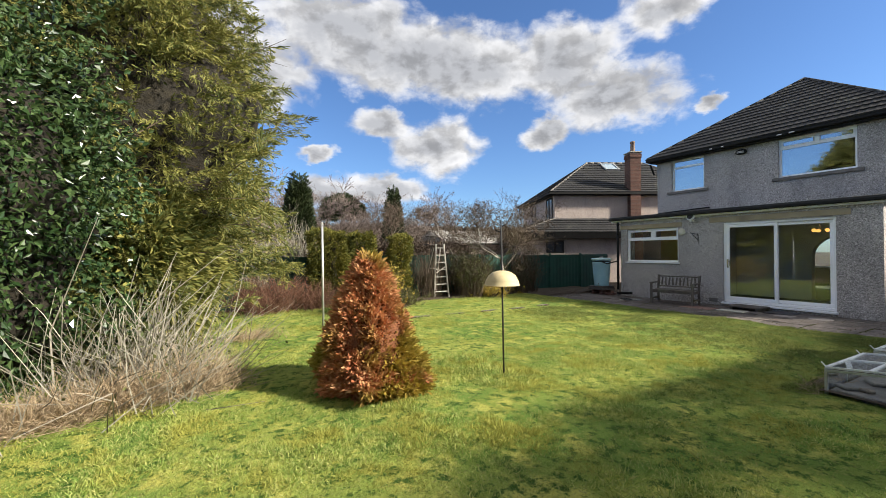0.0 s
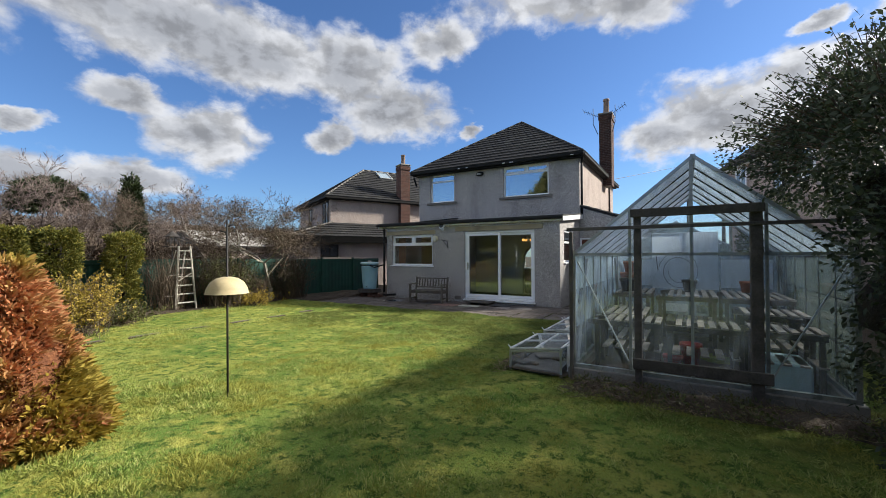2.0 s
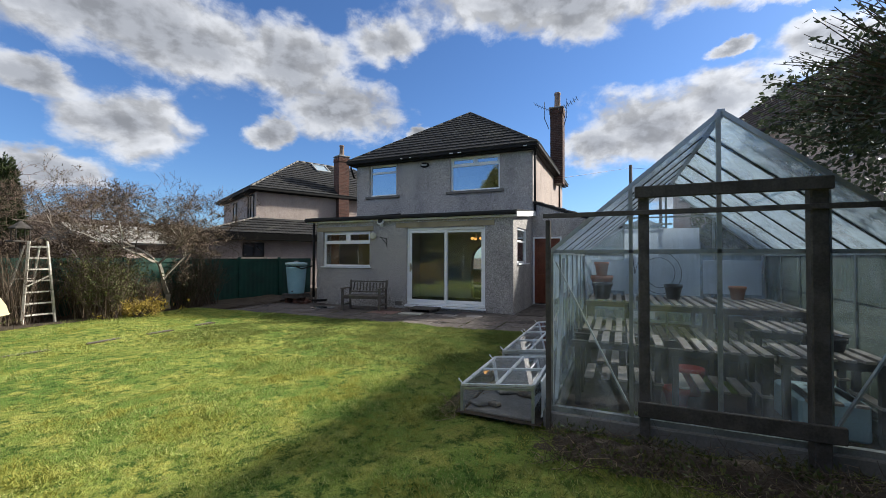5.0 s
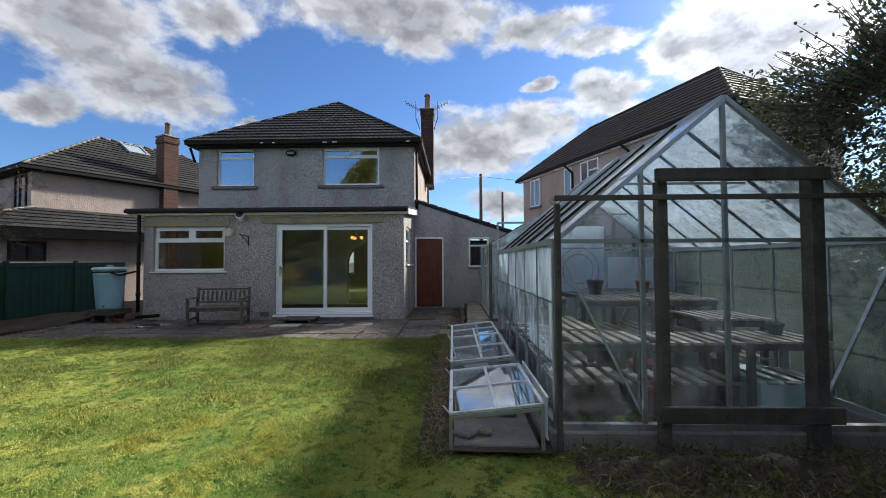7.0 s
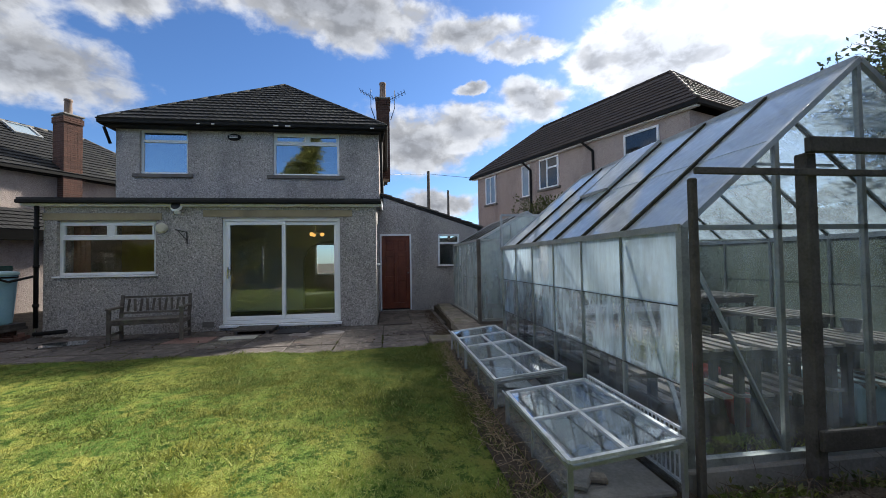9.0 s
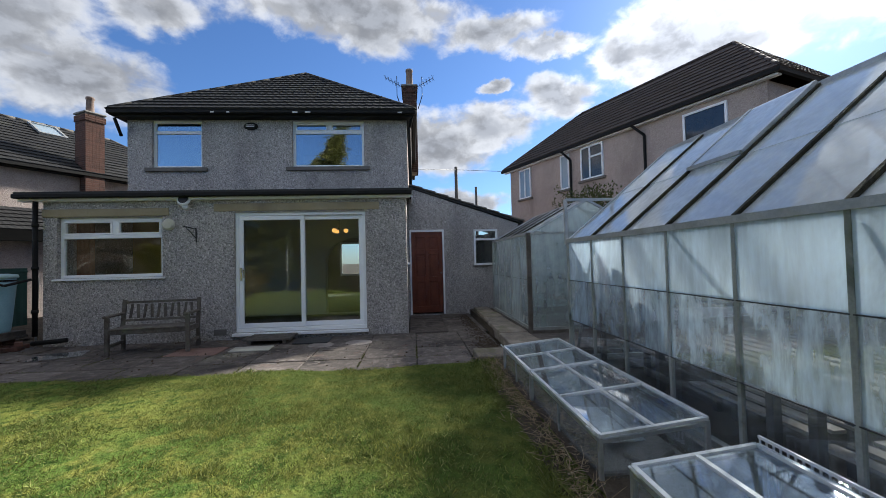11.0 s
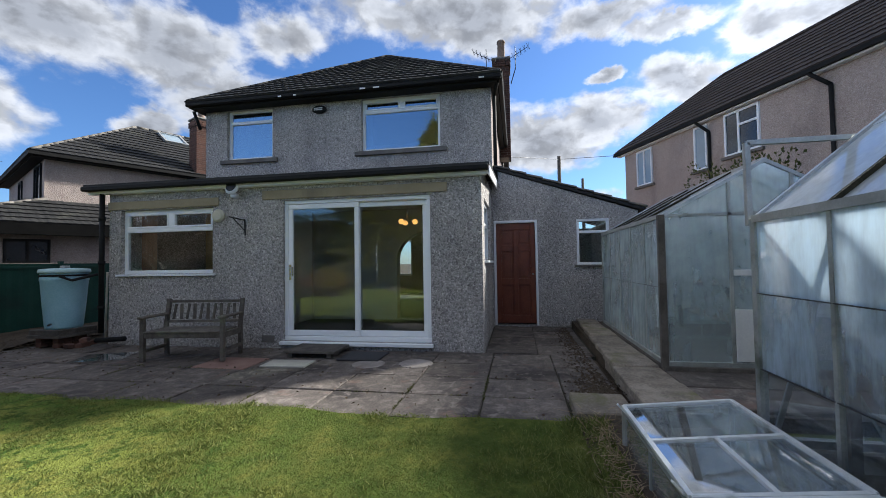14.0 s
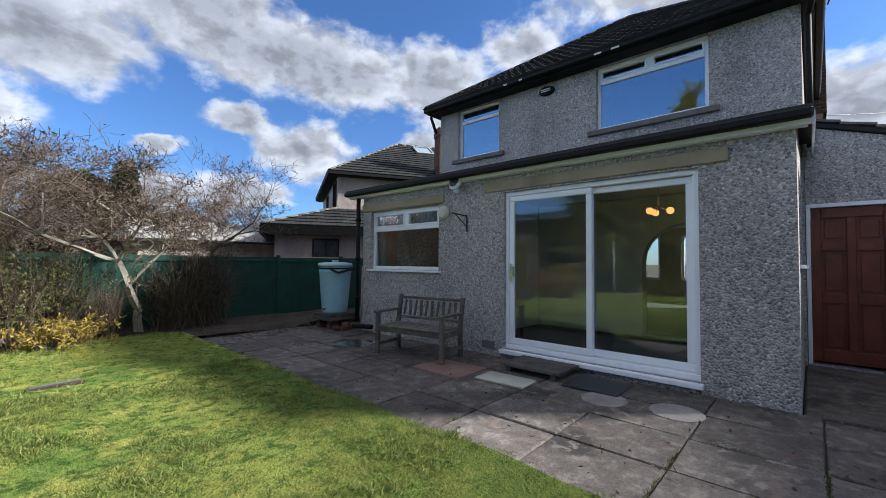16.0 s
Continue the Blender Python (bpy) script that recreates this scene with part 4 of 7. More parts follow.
def roof(parent, faces, material, pieces=(), w=0.34, gauge=0.30, ridge_mat=RIDGE, thick=0.05, label="dark tiled hipped roof"):
    """Deck with tiles in courses; faces listed in pieces get one object a tile, the others one joined mesh."""
    bm = bmesh.new()
    for f in faces:
        bm.faces.new([bm.verts.new(p) for p in f])
    bmesh.ops.remove_doubles(bm, verts=bm.verts, dist=0.001)
    deck = part("roof", bm, material, parent, label)
    shape = tile_mesh("roof_tile", w, gauge + 0.05, material)
    joined, cuts = [], []
    for k, f in enumerate(faces):
        a, b = f[0], f[1]
        u = (b - a).normalized()
        top = f[2] - a
        v = (top - u * top.dot(u)).normalized()
        nrm = u.cross(v)
        if nrm.z < 0:
            nrm = -nrm
        run = [(p - a).dot(v) for p in f]
        H, L = max(run), (b - a).length
        left, right = (f[2], f[2]) if len(f) == 3 else (f[3], f[2])
        lu, ru = (left - a).dot(u), (right - a).dot(u)
        rows = int(H / gauge)
        for r in range(rows):
            h = r * gauge
            s, e = lu * (h + 0.5 * gauge) / H, L - (L - ru) * (h + 0.5 * gauge) / H
            c0, c1 = max(int(s / w) - 2, 0), int(e / w) + 3
            for c in range(c0, c1):
                if (c + 1) * w < s - 0.5 * gauge or c * w > e + 0.5 * gauge:
                    continue
                m = Matrix((u, v, nrm)).transposed().to_4x4()
                m.translation = a + u * (c * w) + v * (h - 0.04) + nrm * (thick - 0.03 + 0.0012 * ((c * 7 + r * 3) % 3))
                whole = c * w > s + 0.5 * gauge and (c + 1) * w < e - 0.5 * gauge
                if not whole:                     # cut along the hips
                    data = cut_tile(shape, m, [(a, left, u), (b, right, -u)], nrm)
                    if data and k in pieces:
                        LATE.append(("roof_tile", data, m, deck))
                    elif data:
                        cuts.append((data, m))
                elif k in pieces:
                    LATE.append(("roof_tile", shape, m, deck))
                else:
                    joined.append(m)
    if joined:
        co = np.array([v.co for v in shape.vertices])
        fc = np.array([list(p.vertices) for p in shape.polygons])
        ms = np.array([np.array(m) for m in joined])
        vv = np.einsum("nij,kj->nki", ms[:, :3, :3], co) + ms[:, None, :3, 3]
        ff = (np.arange(len(joined)) * len(co))[:, None, None] + fc[None]
        tagged(raw("tiling", vv.reshape(-1, 3), ff.reshape(-1, 4), material, deck), kind="stuff")
    if cuts:
        bm = bmesh.new()
        for data, m in cuts:
            old = len(bm.verts)
            bm.from_mesh(data)
            bm.verts.ensure_lookup_table()
            bmesh.ops.transform(bm, matrix=m, verts=bm.verts[old:])
        tagged(part("cut_tiling", bm, material, deck), kind="stuff")
    edges = {}
    for f in faces:
        for p, q in zip(f, f[1:] + f[:1]):
            edges.setdefault(frozenset((tuple(round(x, 3) for x in p), tuple(round(x, 3) for x in q))), []).append((p, q))
    for key, es in edges.items():
        p, q = es[0]
        if len(es) == 2 and (p - q).length > 0.2:
            n = max(1, int((p - q).length / 0.45))
            for i in range(n):
                s, e = p.lerp(q, i / n), p.lerp(q, (i + 1.01) / n)
                rod_part("ridge_tile", s + Vector((0, 0, 0.03)), e + Vector((0, 0, 0.03)), 0.060, 0.058, ridge_mat, deck, "", 8)
    return deck


F = hip_faces(14.25, 2.46, 22.3, 9.44, 4.99, [(18.14, 5.98, 7.62), (18.5, 5.98, 7.62)])
roof(house, F, TILE, pieces=(0,), ridge_mat=TILE)
slab("gutter", (14.20, 2.42, 4.90), (14.31, 9.48, 4.985), BLACK, house, "black gutter with flaked paint", 0.015)
slab("gutter", (14.32, 2.40, 4.90), (22.3, 2.50, 4.985), BLACK, house, "black gutter", 0.015)
slab("gutter", (14.32, 9.40, 4.90), (22.3, 9.50, 4.985), BLACK, house, "black gutter", 0.015)
slab("soffit", (14.315, 2.505, 4.86), (XH - 0.003, 9.395, 4.92), BLACK, house, "black boarded soffit")
slab("soffit", (XH, 2.505, 4.86), (22.2, 2.645, 4.92), BLACK, house)
for y in (2.75, 4.9, 5.2, 6.75, 7.1):      # flaked paint and nests under the gutter
    slab("paint_flake", (14.192, y, 4.905), (14.198, y + RNG.uniform(0.05, 0.14), 4.935), PALE_BOARD, house, "", 0)


def brick_stack(parent, x0, y0, x1, y1, z0, z1, pot_h=0.55, brick=None, turn=None):
    """Chimney: mortar core, brick courses as pieces, corbelled head, pot."""
    st = thing_part("chimney", parent, ((x0 + x1) / 2, (y0 + y1) / 2, z0))
    st["label"] = "red brick chimney stack with clay pot"
    T = turn or Matrix()
    bm = bmesh.new()
    box(bm, (x0 + 0.006, y0 + 0.006, z0), (x1 - 0.006, y1 - 0.006, z1), T)
    part("core", bm, MORTAR, st)
    h = 0.075
    for k in range(int((z1 - z0) / h)):
        z = z0 + k * h
        out = 0.03 if z > z1 - 0.3 and z < z1 - 0.05 else 0.0
        bm = bmesh.new()
        for sx, ax0, ax1, fixed, face in (("x", x0, x1, y0, -1), ("x", x0, x1, y1, 1), ("y", y0, y1, x0, -1), ("y", y0, y1, x1, 1)):
            off = 0.11 if k % 2 else 0.0
            p = ax0 - out
            first = True
            while p < ax1 + out - 0.02:
                e = min(p + (0.11 if first and off else 0.215), ax1 + out)
                d0, d1 = fixed + face * (-0.05), fixed + face * (0.004 + out)
                lo, hi = ((p, d0, z), (e - 0.008, d1, z + h - 0.01)) if sx == "x" else ((d0, p, z), (d1, e - 0.008, z + h - 0.01))
                box(bm, lo, hi, T)
                p, first = e, False
        part("brick_course", bm, brick or BRICK, st)
    bm = bmesh.new()
    box(bm, (x0 - 0.05, y0 - 0.05, z1), (x1 + 0.05, y1 + 0.05, z1 + 0.07), T, 0.02)
    part("flaunching", bm, CONCRETE, st)
    bm = bmesh.new()
    lathe(bm, [(0.15, 0), (0.13, 0.1), (0.115, pot_h - 0.1), (0.14, pot_h - 0.07), (0.13, pot_h)], T @ Vector(((x0 + x1) / 2, (y0 + y1) / 2, z1 + 0.07)), 16)
    part("chimney_pot", bm, POT, st, "", True)
    return st


brick_stack(house, 19.25, 2.30, 19.95, 2.80, 4.6, 7.75, 0.70, BRICK_DARK)
# aerials on the stack
for s, y in ((1, 2.25), (-1, 2.85)):
    bm = bmesh.new()
    rod(bm, (19.2, y, 6.9), (19.0, y - 0.15 * s, 7.3), 0.015)
    rod(bm, (19.0, y - 0.15 * s, 7.3), (19.0, y - 0.15 * s, 8.0), 0.012)
    rod(bm, (19.0, y - 0.55 * s, 7.95), (19.0, y + 0.15 * s, 7.55), 0.009)
    for i in range(7):
        f = i / 6
        p = Vector((19.0, y - 0.55 * s, 7.95)).lerp(Vector((19.0, y + 0.15 * s, 7.55)), f)
        rod(bm, p - Vector((0.22, 0, 0)), p + Vector((0.22, 0, 0)), 0.006, None, 5)
        rod(bm, p - Vector((0, 0.05, 0.10)), p + Vector((0, 0.05, 0.10)), 0.006, None, 5)
    part("aerial", bm, IRON, house, "thin television aerial")

# lean-to beside the house
lean = thing("lean_to", "grey pebbledashed lean-to store with red panelled door", "outbuilding", (15.5, 1.2, 0))
bm = bmesh.new()
pierced(bm, (-0.11, 2.645), (-0.1, 2.20), [(1.78, 0.02, 2.645, 2.12), (0.42, 1.21, 1.03, 2.11)], lambda u, v, d: (14.63 + d, u, v), 0.2)
prism(bm, [(14.63, -0.11, 2.2), (14.63, 2.645, 2.2), (14.63, 2.645, 3.17), (14.63, -0.11, 2.24)], (0.2, 0, 0))
part("front_wall", bm, DASH, lean, "grey pebbledash gable wall")
bm = bmesh.new()
box(bm, (14.833, -0.11, -0.1), (18.4, 0.09, 2.2))
box(bm, (18.4, -0.11, -0.1), (18.6, 2.645, 2.2))
part("side_wall", bm, DASH, lean)
bm = bmesh.new()
prism(bm, [(14.57, -0.25, 2.22), (14.57, 2.64, 3.18), (14.57, 2.64, 3.235), (14.57, -0.25, 2.275)], (4.1, 0, 0))
part("roof", bm, TILE, lean, "dark tiled lean-to roof")
for i in range(9):                          # stepped verge tiles
    y = 2.62 - i * 0.32
    z = 3.235 - (2.64 - y) * 0.332
    bm = bmesh.new()
    prism(bm, [(14.54, y, z), (14.54, y - 0.33, z - 0.085), (14.54, y - 0.33, z - 0.055), (14.54, y, z + 0.03)], (0.4, 0, 0))
    part("verge_tile", bm, RIDGE, lean, "weathered grey verge tile")
for lo, hi in (((2.60, 0.02), (2.643, 2.12)), ((1.782, 0.02), (1.825, 2.12)), ((1.826, 2.07), (2.599, 2.12))):
    slab("door_frame", (14.60, lo[0], lo[1]), (14.70, hi[0], hi[1]), UPVC, lean, "white door frame")
bd = slab("door", (14.675, 1.827, 0.06), (14.71, 2.598, 2.068), DOOR_WOOD, lean, "red-brown six-panelled wooden door, closed")
for y0 in (1.93, 2.26):
    for z0, z1 in ((0.22, 0.82), (0.95, 1.50), (1.63, 1.93)):
        slab("door_panel", (14.664, y0 + 0.035, z0 + 0.035), (14.676, y0 + 0.205, z1 - 0.035), DOOR_WOOD, bd, "", 0.010)
for lo, hi in (((1.828, 0.06), (1.93, 2.067)), ((2.17, 0.221), (2.26, 1.929)), ((2.50, 0.06), (2.597, 2.067)), ((1.931, 0.06), (2.499, 0.22)), ((1.931, 0.82), (2.169, 0.95)), ((2.261, 0.82), (2.499, 0.95)), ((1.931, 1.50), (2.169, 1.63)), ((2.261, 1.50), (2.499, 1.63)), ((1.931, 1.93), (2.499, 2.067))):
    slab("door_rail", (14.645, *lo), (14.674, *hi), DOOR_WOOD, bd, "", 0.008)
rod_part("door_handle", (14.62, 1.88, 1.04), (14.66, 1.88, 1.04), 0.022, 0.012, CHROME, bd, "small brass knob")
wl = thing_part("window", lean, (14.63, 0.72, 1.2))
for lo, hi in (((0.42, 1.21), (1.03, 1.26)), ((0.42, 2.06), (1.03, 2.11)), ((0.42, 1.261), (0.47, 2.059)), ((0.98, 1.261), (1.03, 2.059)), ((0.471, 1.83), (0.979, 1.88))):
    slab("frame_bar", (14.64, lo[0], lo[1]), (14.70, hi[0], hi[1]), UPVC, wl, "", 0.006)
slab("pane", (14.67, 0.46, 1.25), (14.675, 0.99, 2.07), WINDOW_GLASS, wl, "", 0)
slab("sill", (14.58, 0.38, 1.17), (14.65, 1.07, 1.205), SILL_STONE, wl)

# ---- neighbouring houses ----
def far_window(parent, m, u0, z0, u1, z1, bars=(), frame_mat=UPVC, pane_mat=None):
    """A window set on a wall whose frame m has x along the wall and y out of it."""
    w = new("window")
    w.parent = parent
    w.matrix_parent_inverse = world_of(parent).inverted()
    w.matrix_basis = m @ Matrix.Translation(((u0 + u1) / 2, 0, z0))
    t = 0.06
    for lo, hi in (((u0, z0), (u1, z0 + t)), ((u0, z1 - t), (u1, z1)), ((u0, z0 + t), (u0 + t, z1 - t)), ((u1 - t, z0 + t), (u1, z1 - t)), *bars):
        slab("frame_bar", (lo[0], 0.0, lo[1]), (hi[0], 0.05, hi[1]), frame_mat, w, "", 0, m)
    slab("pane", (u0 + t, 0.004, z0 + t), (u1 - t, 0.02, z1 - t), pane_mat or FAR_PANE, w, "", 0, m)
    slab("sill", (u0 - 0.1, 0.0, z0 - 0.08), (u1 + 0.1, 0.09, z0 - 0.002), SILL_STONE, w, "", 0, m)


FAR_PANE = surface("dark_room_glass", (0.02, 0.024, 0.028), (0.03, 0.034, 0.04), 2.0, 20.0, 0.06, 0.0, 0.001, spec=0.9)
FAR_BLIND = surface("glass_with_blind", (0.25, 0.33, 0.40), (0.30, 0.38, 0.45), 2.0, 20.0, 0.08, 0.0, 0.001, spec=0.8)


def frame_of(corner, along, z=0):
    """World matrix with x along the wall, y out of it (to the right of along), z up."""
    a = Vector((*along, 0)).normalized()
    m = Matrix((a, Vector((a.y, -a.x, 0)), Vector((0, 0, 1)))).transposed().to_4x4()
    m.translation = Vector((*corner, z))
    return m


# the house across the green fence
LM = frame_of((16.35, 16.40), (0.89, -0.455))     # x along its garden side, y towards our house
left = thing("house", "buff rendered house with dark tiled hipped roof and roof light", "house", (20, 18, 0))
bm = bmesh.new()
box(bm, (0, -7.2, -0.1), (9.5, 0, 4.8), LM)
part("wall", bm, DASH_PINK, left, "buff pebbledash walls")
lf = hip_faces(-0.35, -7.55, 9.9, 0.35, 4.80, [(3.3, -3.6, 7.25), (7.0, -3.6, 7.25)])
lf = [tuple(LM @ p for p in f) for f in lf]
dk = roof(left, lf, TILE)
for lo, hi in (((-0.40, -7.6, 4.70), (-0.30, 0.4, 4.80)), ((-0.299, 0.30, 4.70), (9.9, 0.4, 4.80))):
    slab("gutter", lo, hi, BLACK, left, "black gutter", 0, LM)
slab("soffit", (-0.29, -7.5, 4.66), (9.8, 0.29, 4.74), BLACK, left, "", 0, LM)
brick_stack(left, 4.15, -0.30, 4.75, 0.35, 2.9, 7.0, 0.62, None, LM)
ps, q0, q1, q2 = lf[3][1], lf[3][0], lf[3][3], lf[3][2]
u_, v_ = (q0 - ps).normalized(), None
top_ = q1 - ps
v_ = (top_ - u_ * top_.dot(u_)).normalized()
w_ = u_.cross(v_)
RL = Matrix((u_, v_, w_ if w_.z > 0 else -w_)).transposed().to_4x4()
RL.translation = ps + u_ * 4.35 + v_ * 3.25
for lo, hi in (((0, 0, 0.02), (0.08, 1.1, 0.14)), ((0.82, 0, 0.02), (0.9, 1.1, 0.14)), ((0.081, 0, 0.02), (0.819, 0.08, 0.14)), ((0.081, 1.02, 0.02), (0.819, 1.1, 0.14))):
    slab("roof_light_frame", lo, hi, GALV, left, "", 0, RL)
slab("roof_light_pane", (0.081, 0.081, 0.06), (0.819, 1.019, 0.10), FAR_BLIND, left, "pale roof light", 0, RL)
LB = LM @ pose(0, -7.2, 0, 0, 0, 90)              # its rear face, x along it, y outwards
far_window(left, LB @ pose(0, 0.0, 0), 5.75, 3.3, 6.85, 4.6, [((6.2, 3.36), (6.26, 4.54))], BLACK)
far_window(left, LB, 2.6, 3.5, 3.3, 4.5, [], BLACK)
# single-storey wing
bm = bmesh.new()
box(bm, (-2.2, -7.0, -0.1), (-0.003, 1.7, 2.42), LM)
box(bm, (0.0, 0.003, -0.1), (7.0, 1.7, 2.42), LM)
part("wing_wall", bm, DASH_PINK, left, "buff rendered single-storey wing")
wf = [Vector(p) for p in ((-2.6, -7.2, 2.50), (-2.6, 2.1, 2.50), (-0.002, 0.4, 3.35), (-0.002, -7.2, 3.35))], [Vector(p) for p in ((-2.6, 2.1, 2.50), (7.2, 2.1, 2.50), (7.2, 0.4, 3.35), (-0.002, 0.4, 3.35))]
roof(left, [tuple(LM @ p for p in f) for f in wf], TILE, label="dark tiled wing roof")
bm = bmesh.new()
box(bm, (-2.65, -7.2, 2.20), (-2.50, 2.15, 2.50), LM)
box(bm, (-2.499, 2.0, 2.20), (7.2, 2.15, 2.50), LM)
part("fascia", bm, MATT_BLACK, left, "black deep fascia")
far_window(left, LM @ pose(0, 1.7, 0), -1.0, 1.45, -0.10, 2.10, [((-0.58, 1.51), (-0.52, 2.04))], BLACK)

# the house beyond the greenhouses
RM = frame_of((12.95 + 0.25, -5.85 + 0.0), (0.9385, 0.345)) @ pose(0, 0, 0, 0, 0, 0)
right = thing("house", "buff rendered house with brown tiled hipped roof", "house", (19, -8, 0))
bm = bmesh.new()
box(bm, (0.2, 0.15, -0.1), (11.0, 5.1, 5.45), RM)
part("wall", bm, DASH_PINK, right, "buff rendered walls")
rf = hip_faces(-0.15, -0.05, 11.35, 5.45, 5.58, [(2.3, 2.7, 7.9), (8.8, 2.7, 7.9)])
rf = [tuple(RM @ p for p in f) for f in rf]
roof(right, rf, TILE_BROWN, ridge_mat=TILE_BROWN, label="brown tiled hipped roof")
slab("gutter", (-0.2, -0.12, 5.48), (11.4, -0.02, 5.575), BLACK, right, "black gutter", 0, RM)
slab("gutter", (-0.2, -0.019, 5.48), (-0.1, 5.4, 5.575), BLACK, right, "black gutter", 0, RM)
slab("soffit", (-0.099, -0.018, 5.44), (11.3, 0.147, 5.5), UPVC, right, "", 0, RM)
for u in (3.55, 6.85):
    rod_part("rain_pipe", RM @ Vector((u, 0.10, 0.2)), RM @ Vector((u, 0.10, 5.1)), 0.045, 0.045, BLACK, right, "black rain pipe")
    rod_part("rain_pipe", RM @ Vector((u, 0.10, 5.1)), RM @ Vector((u + 0.35, -0.07, 5.5)), 0.045, 0.045, BLACK, right)
for u0, z0, u1, z1, bars, pm in ((9.4, 4.05, 10.25, 5.38, [((9.80, 4.11), (9.86, 5.32))], "b"), (6.95, 4.02, 7.45, 5.38, [], "b"), (5.25, 4.18, 6.33, 5.40, [((5.84, 4.24), (5.90, 5.34)), ((5.31, 4.95), (5.84, 5.01))], None), (1.1, 4.05, 2.3, 5.3, [], None)):
    far_window(right, RM @ pose(0, 0.15, 0) @ Matrix.Diagonal((1, -1, 1, 1)), u0, z0, u1, z1, bars, UPVC, FAR_BLIND if pm else None)

# ---- light fitting indoors ----
lamp = thing("ceiling_light", "brass ceiling light with three lit warm bulbs", "ceiling light", (13.6, 4.18, 2.05))
rod_part("stem", (13.6, 4.18, 2.1), (13.6, 4.18, 2.44), 0.015, 0.015, CHROME, lamp)
for i in range(3):
    a = 2.1 * i + 0.5
    p = Vector((13.6 + 0.15 * math.cos(a), 4.18 + 0.15 * math.sin(a), 2.05))
    rod_part("arm", (13.6, 4.18, 2.12), p, 0.01, 0.01, CHROME, lamp)
    bm = bmesh.new()
    lathe(bm, [(0.02, -0.04), (0.045, -0.02), (0.05, 0.02), (0.025, 0.05)], p, 12)
    part("bulb", bm, BULB, lamp, "glowing amber shade", True)

# ---- green boundary fence ----
fence = thing("fence", "dark green ribbed metal garden fence", "fence", (8, 12.4, 0), kind="")
x = -0.6
while x < 15.5:
    slab("post", (x - 0.04, 12.36, -0.05), (x + 0.04, 12.44, 1.46), FENCE_GREEN, fence)
    bm = bmesh.new()
    n = 18
    top = 1.42 + 0.015 * math.sin(x * 3)
    pts = [(x + 0.045 + (1.77 - 0.045) * i / n, 12.395 + (0.003 if i % 2 else -0.003)) for i in range(n + 1)]
    for (xa, ya), (xb, yb) in zip(pts, pts[1:]):
        for o in (0, 0.012):
            bm.faces.new([bm.verts.new(p) for p in ((xa, ya + o, -0.03), (xb, yb + o, -0.03), (xb, yb + o, top), (xa, ya + o, top))])
        bm.faces.new([bm.verts.new(p) for p in ((xa, ya, top), (xb, yb, top), (xb, yb + 0.012, top), (xa, ya + 0.012, top))])
    bmesh.ops.remove_doubles(bm, verts=bm.verts, dist=0.0005)
    part("panel", bm, FENCE_GREEN, fence)
    slab("rail", (x + 0.045, 12.365, 1.30), (x + 1.765, 12.38, 1.35), FENCE_GREEN, fence)
    x += 1.81

# ---- paving ----
paving = thing("patio", "dark weathered stone paving with mossy joints", "patio", (11, 6, 0), kind="structure")
bm = bmesh.new()
box(bm, (9.62, 1.25, -0.1), (12.14, 10.35, -0.012))
box(bm, (12.141, 1.0, -0.1), (14.62, 2.67, -0.012))
part("bedding", bm, JOINT, paving)


def slab_mesh(w, l, material):
    bm = bmesh.new()
    box(bm, (-w / 2 + 0.006, -l / 2 + 0.006, -0.05), (w / 2 - 0.006, l / 2 - 0.006, 0.0), None, 0.008)
    for v in bm.verts:
        if v.co.z > -0.01:
            v.co.x += RNG.uniform(-0.006, 0.006)
            v.co.y += RNG.uniform(-0.006, 0.006)
    data = bpy.data.meshes.new("paving_slab")
    bmesh.ops.recalc_face_normals(bm, faces=bm.faces)
    bm.to_mesh(data)
    bm.free()
    data.materials.append(material)
    return data


SHAPES = {}
for x0, x1, y0, y1, widths in ((9.66, 12.13, 1.78, 10.3, (0.765,)), (10.24, 12.13, 1.245, 1.775, (0.53,)), (12.15, 14.6, 1.20, 2.66, (0.73,))):
    row, xx = 0, x0
    while xx < x1 - 0.2:
        d = min(0.617, x1 - xx)
        if x1 - xx - d < 0.2:
            d = x1 - xx
        yy, k = y0, row
        while yy < y1 - 0.1:
            w = widths[(k * 3 + row) % len(widths)]
            a, b = max(yy, y0), min(yy + w, y1)
            if b - a > 0.12:
                mat_ = SLAB
                if (k * 5 + row * 7) % 23 == 3:
                    mat_ = SLAB_RED
                key = (round(d, 2), round(b - a, 2), mat_.name)
                if key not in SHAPES:
                    SHAPES[key] = slab_mesh(d, b - a, mat_)
                tilt = RNG.normal(0, 0.35, 2)
                LATE.append(("paving_slab", SHAPES[key], pose(xx + d / 2, (a + b) / 2, 0.006 + RNG.uniform(-0.005, 0.006), tilt[0], tilt[1], RNG.normal(0, 0.25)), paving))
            yy += w
            k += 1
        xx += d
        row += 1

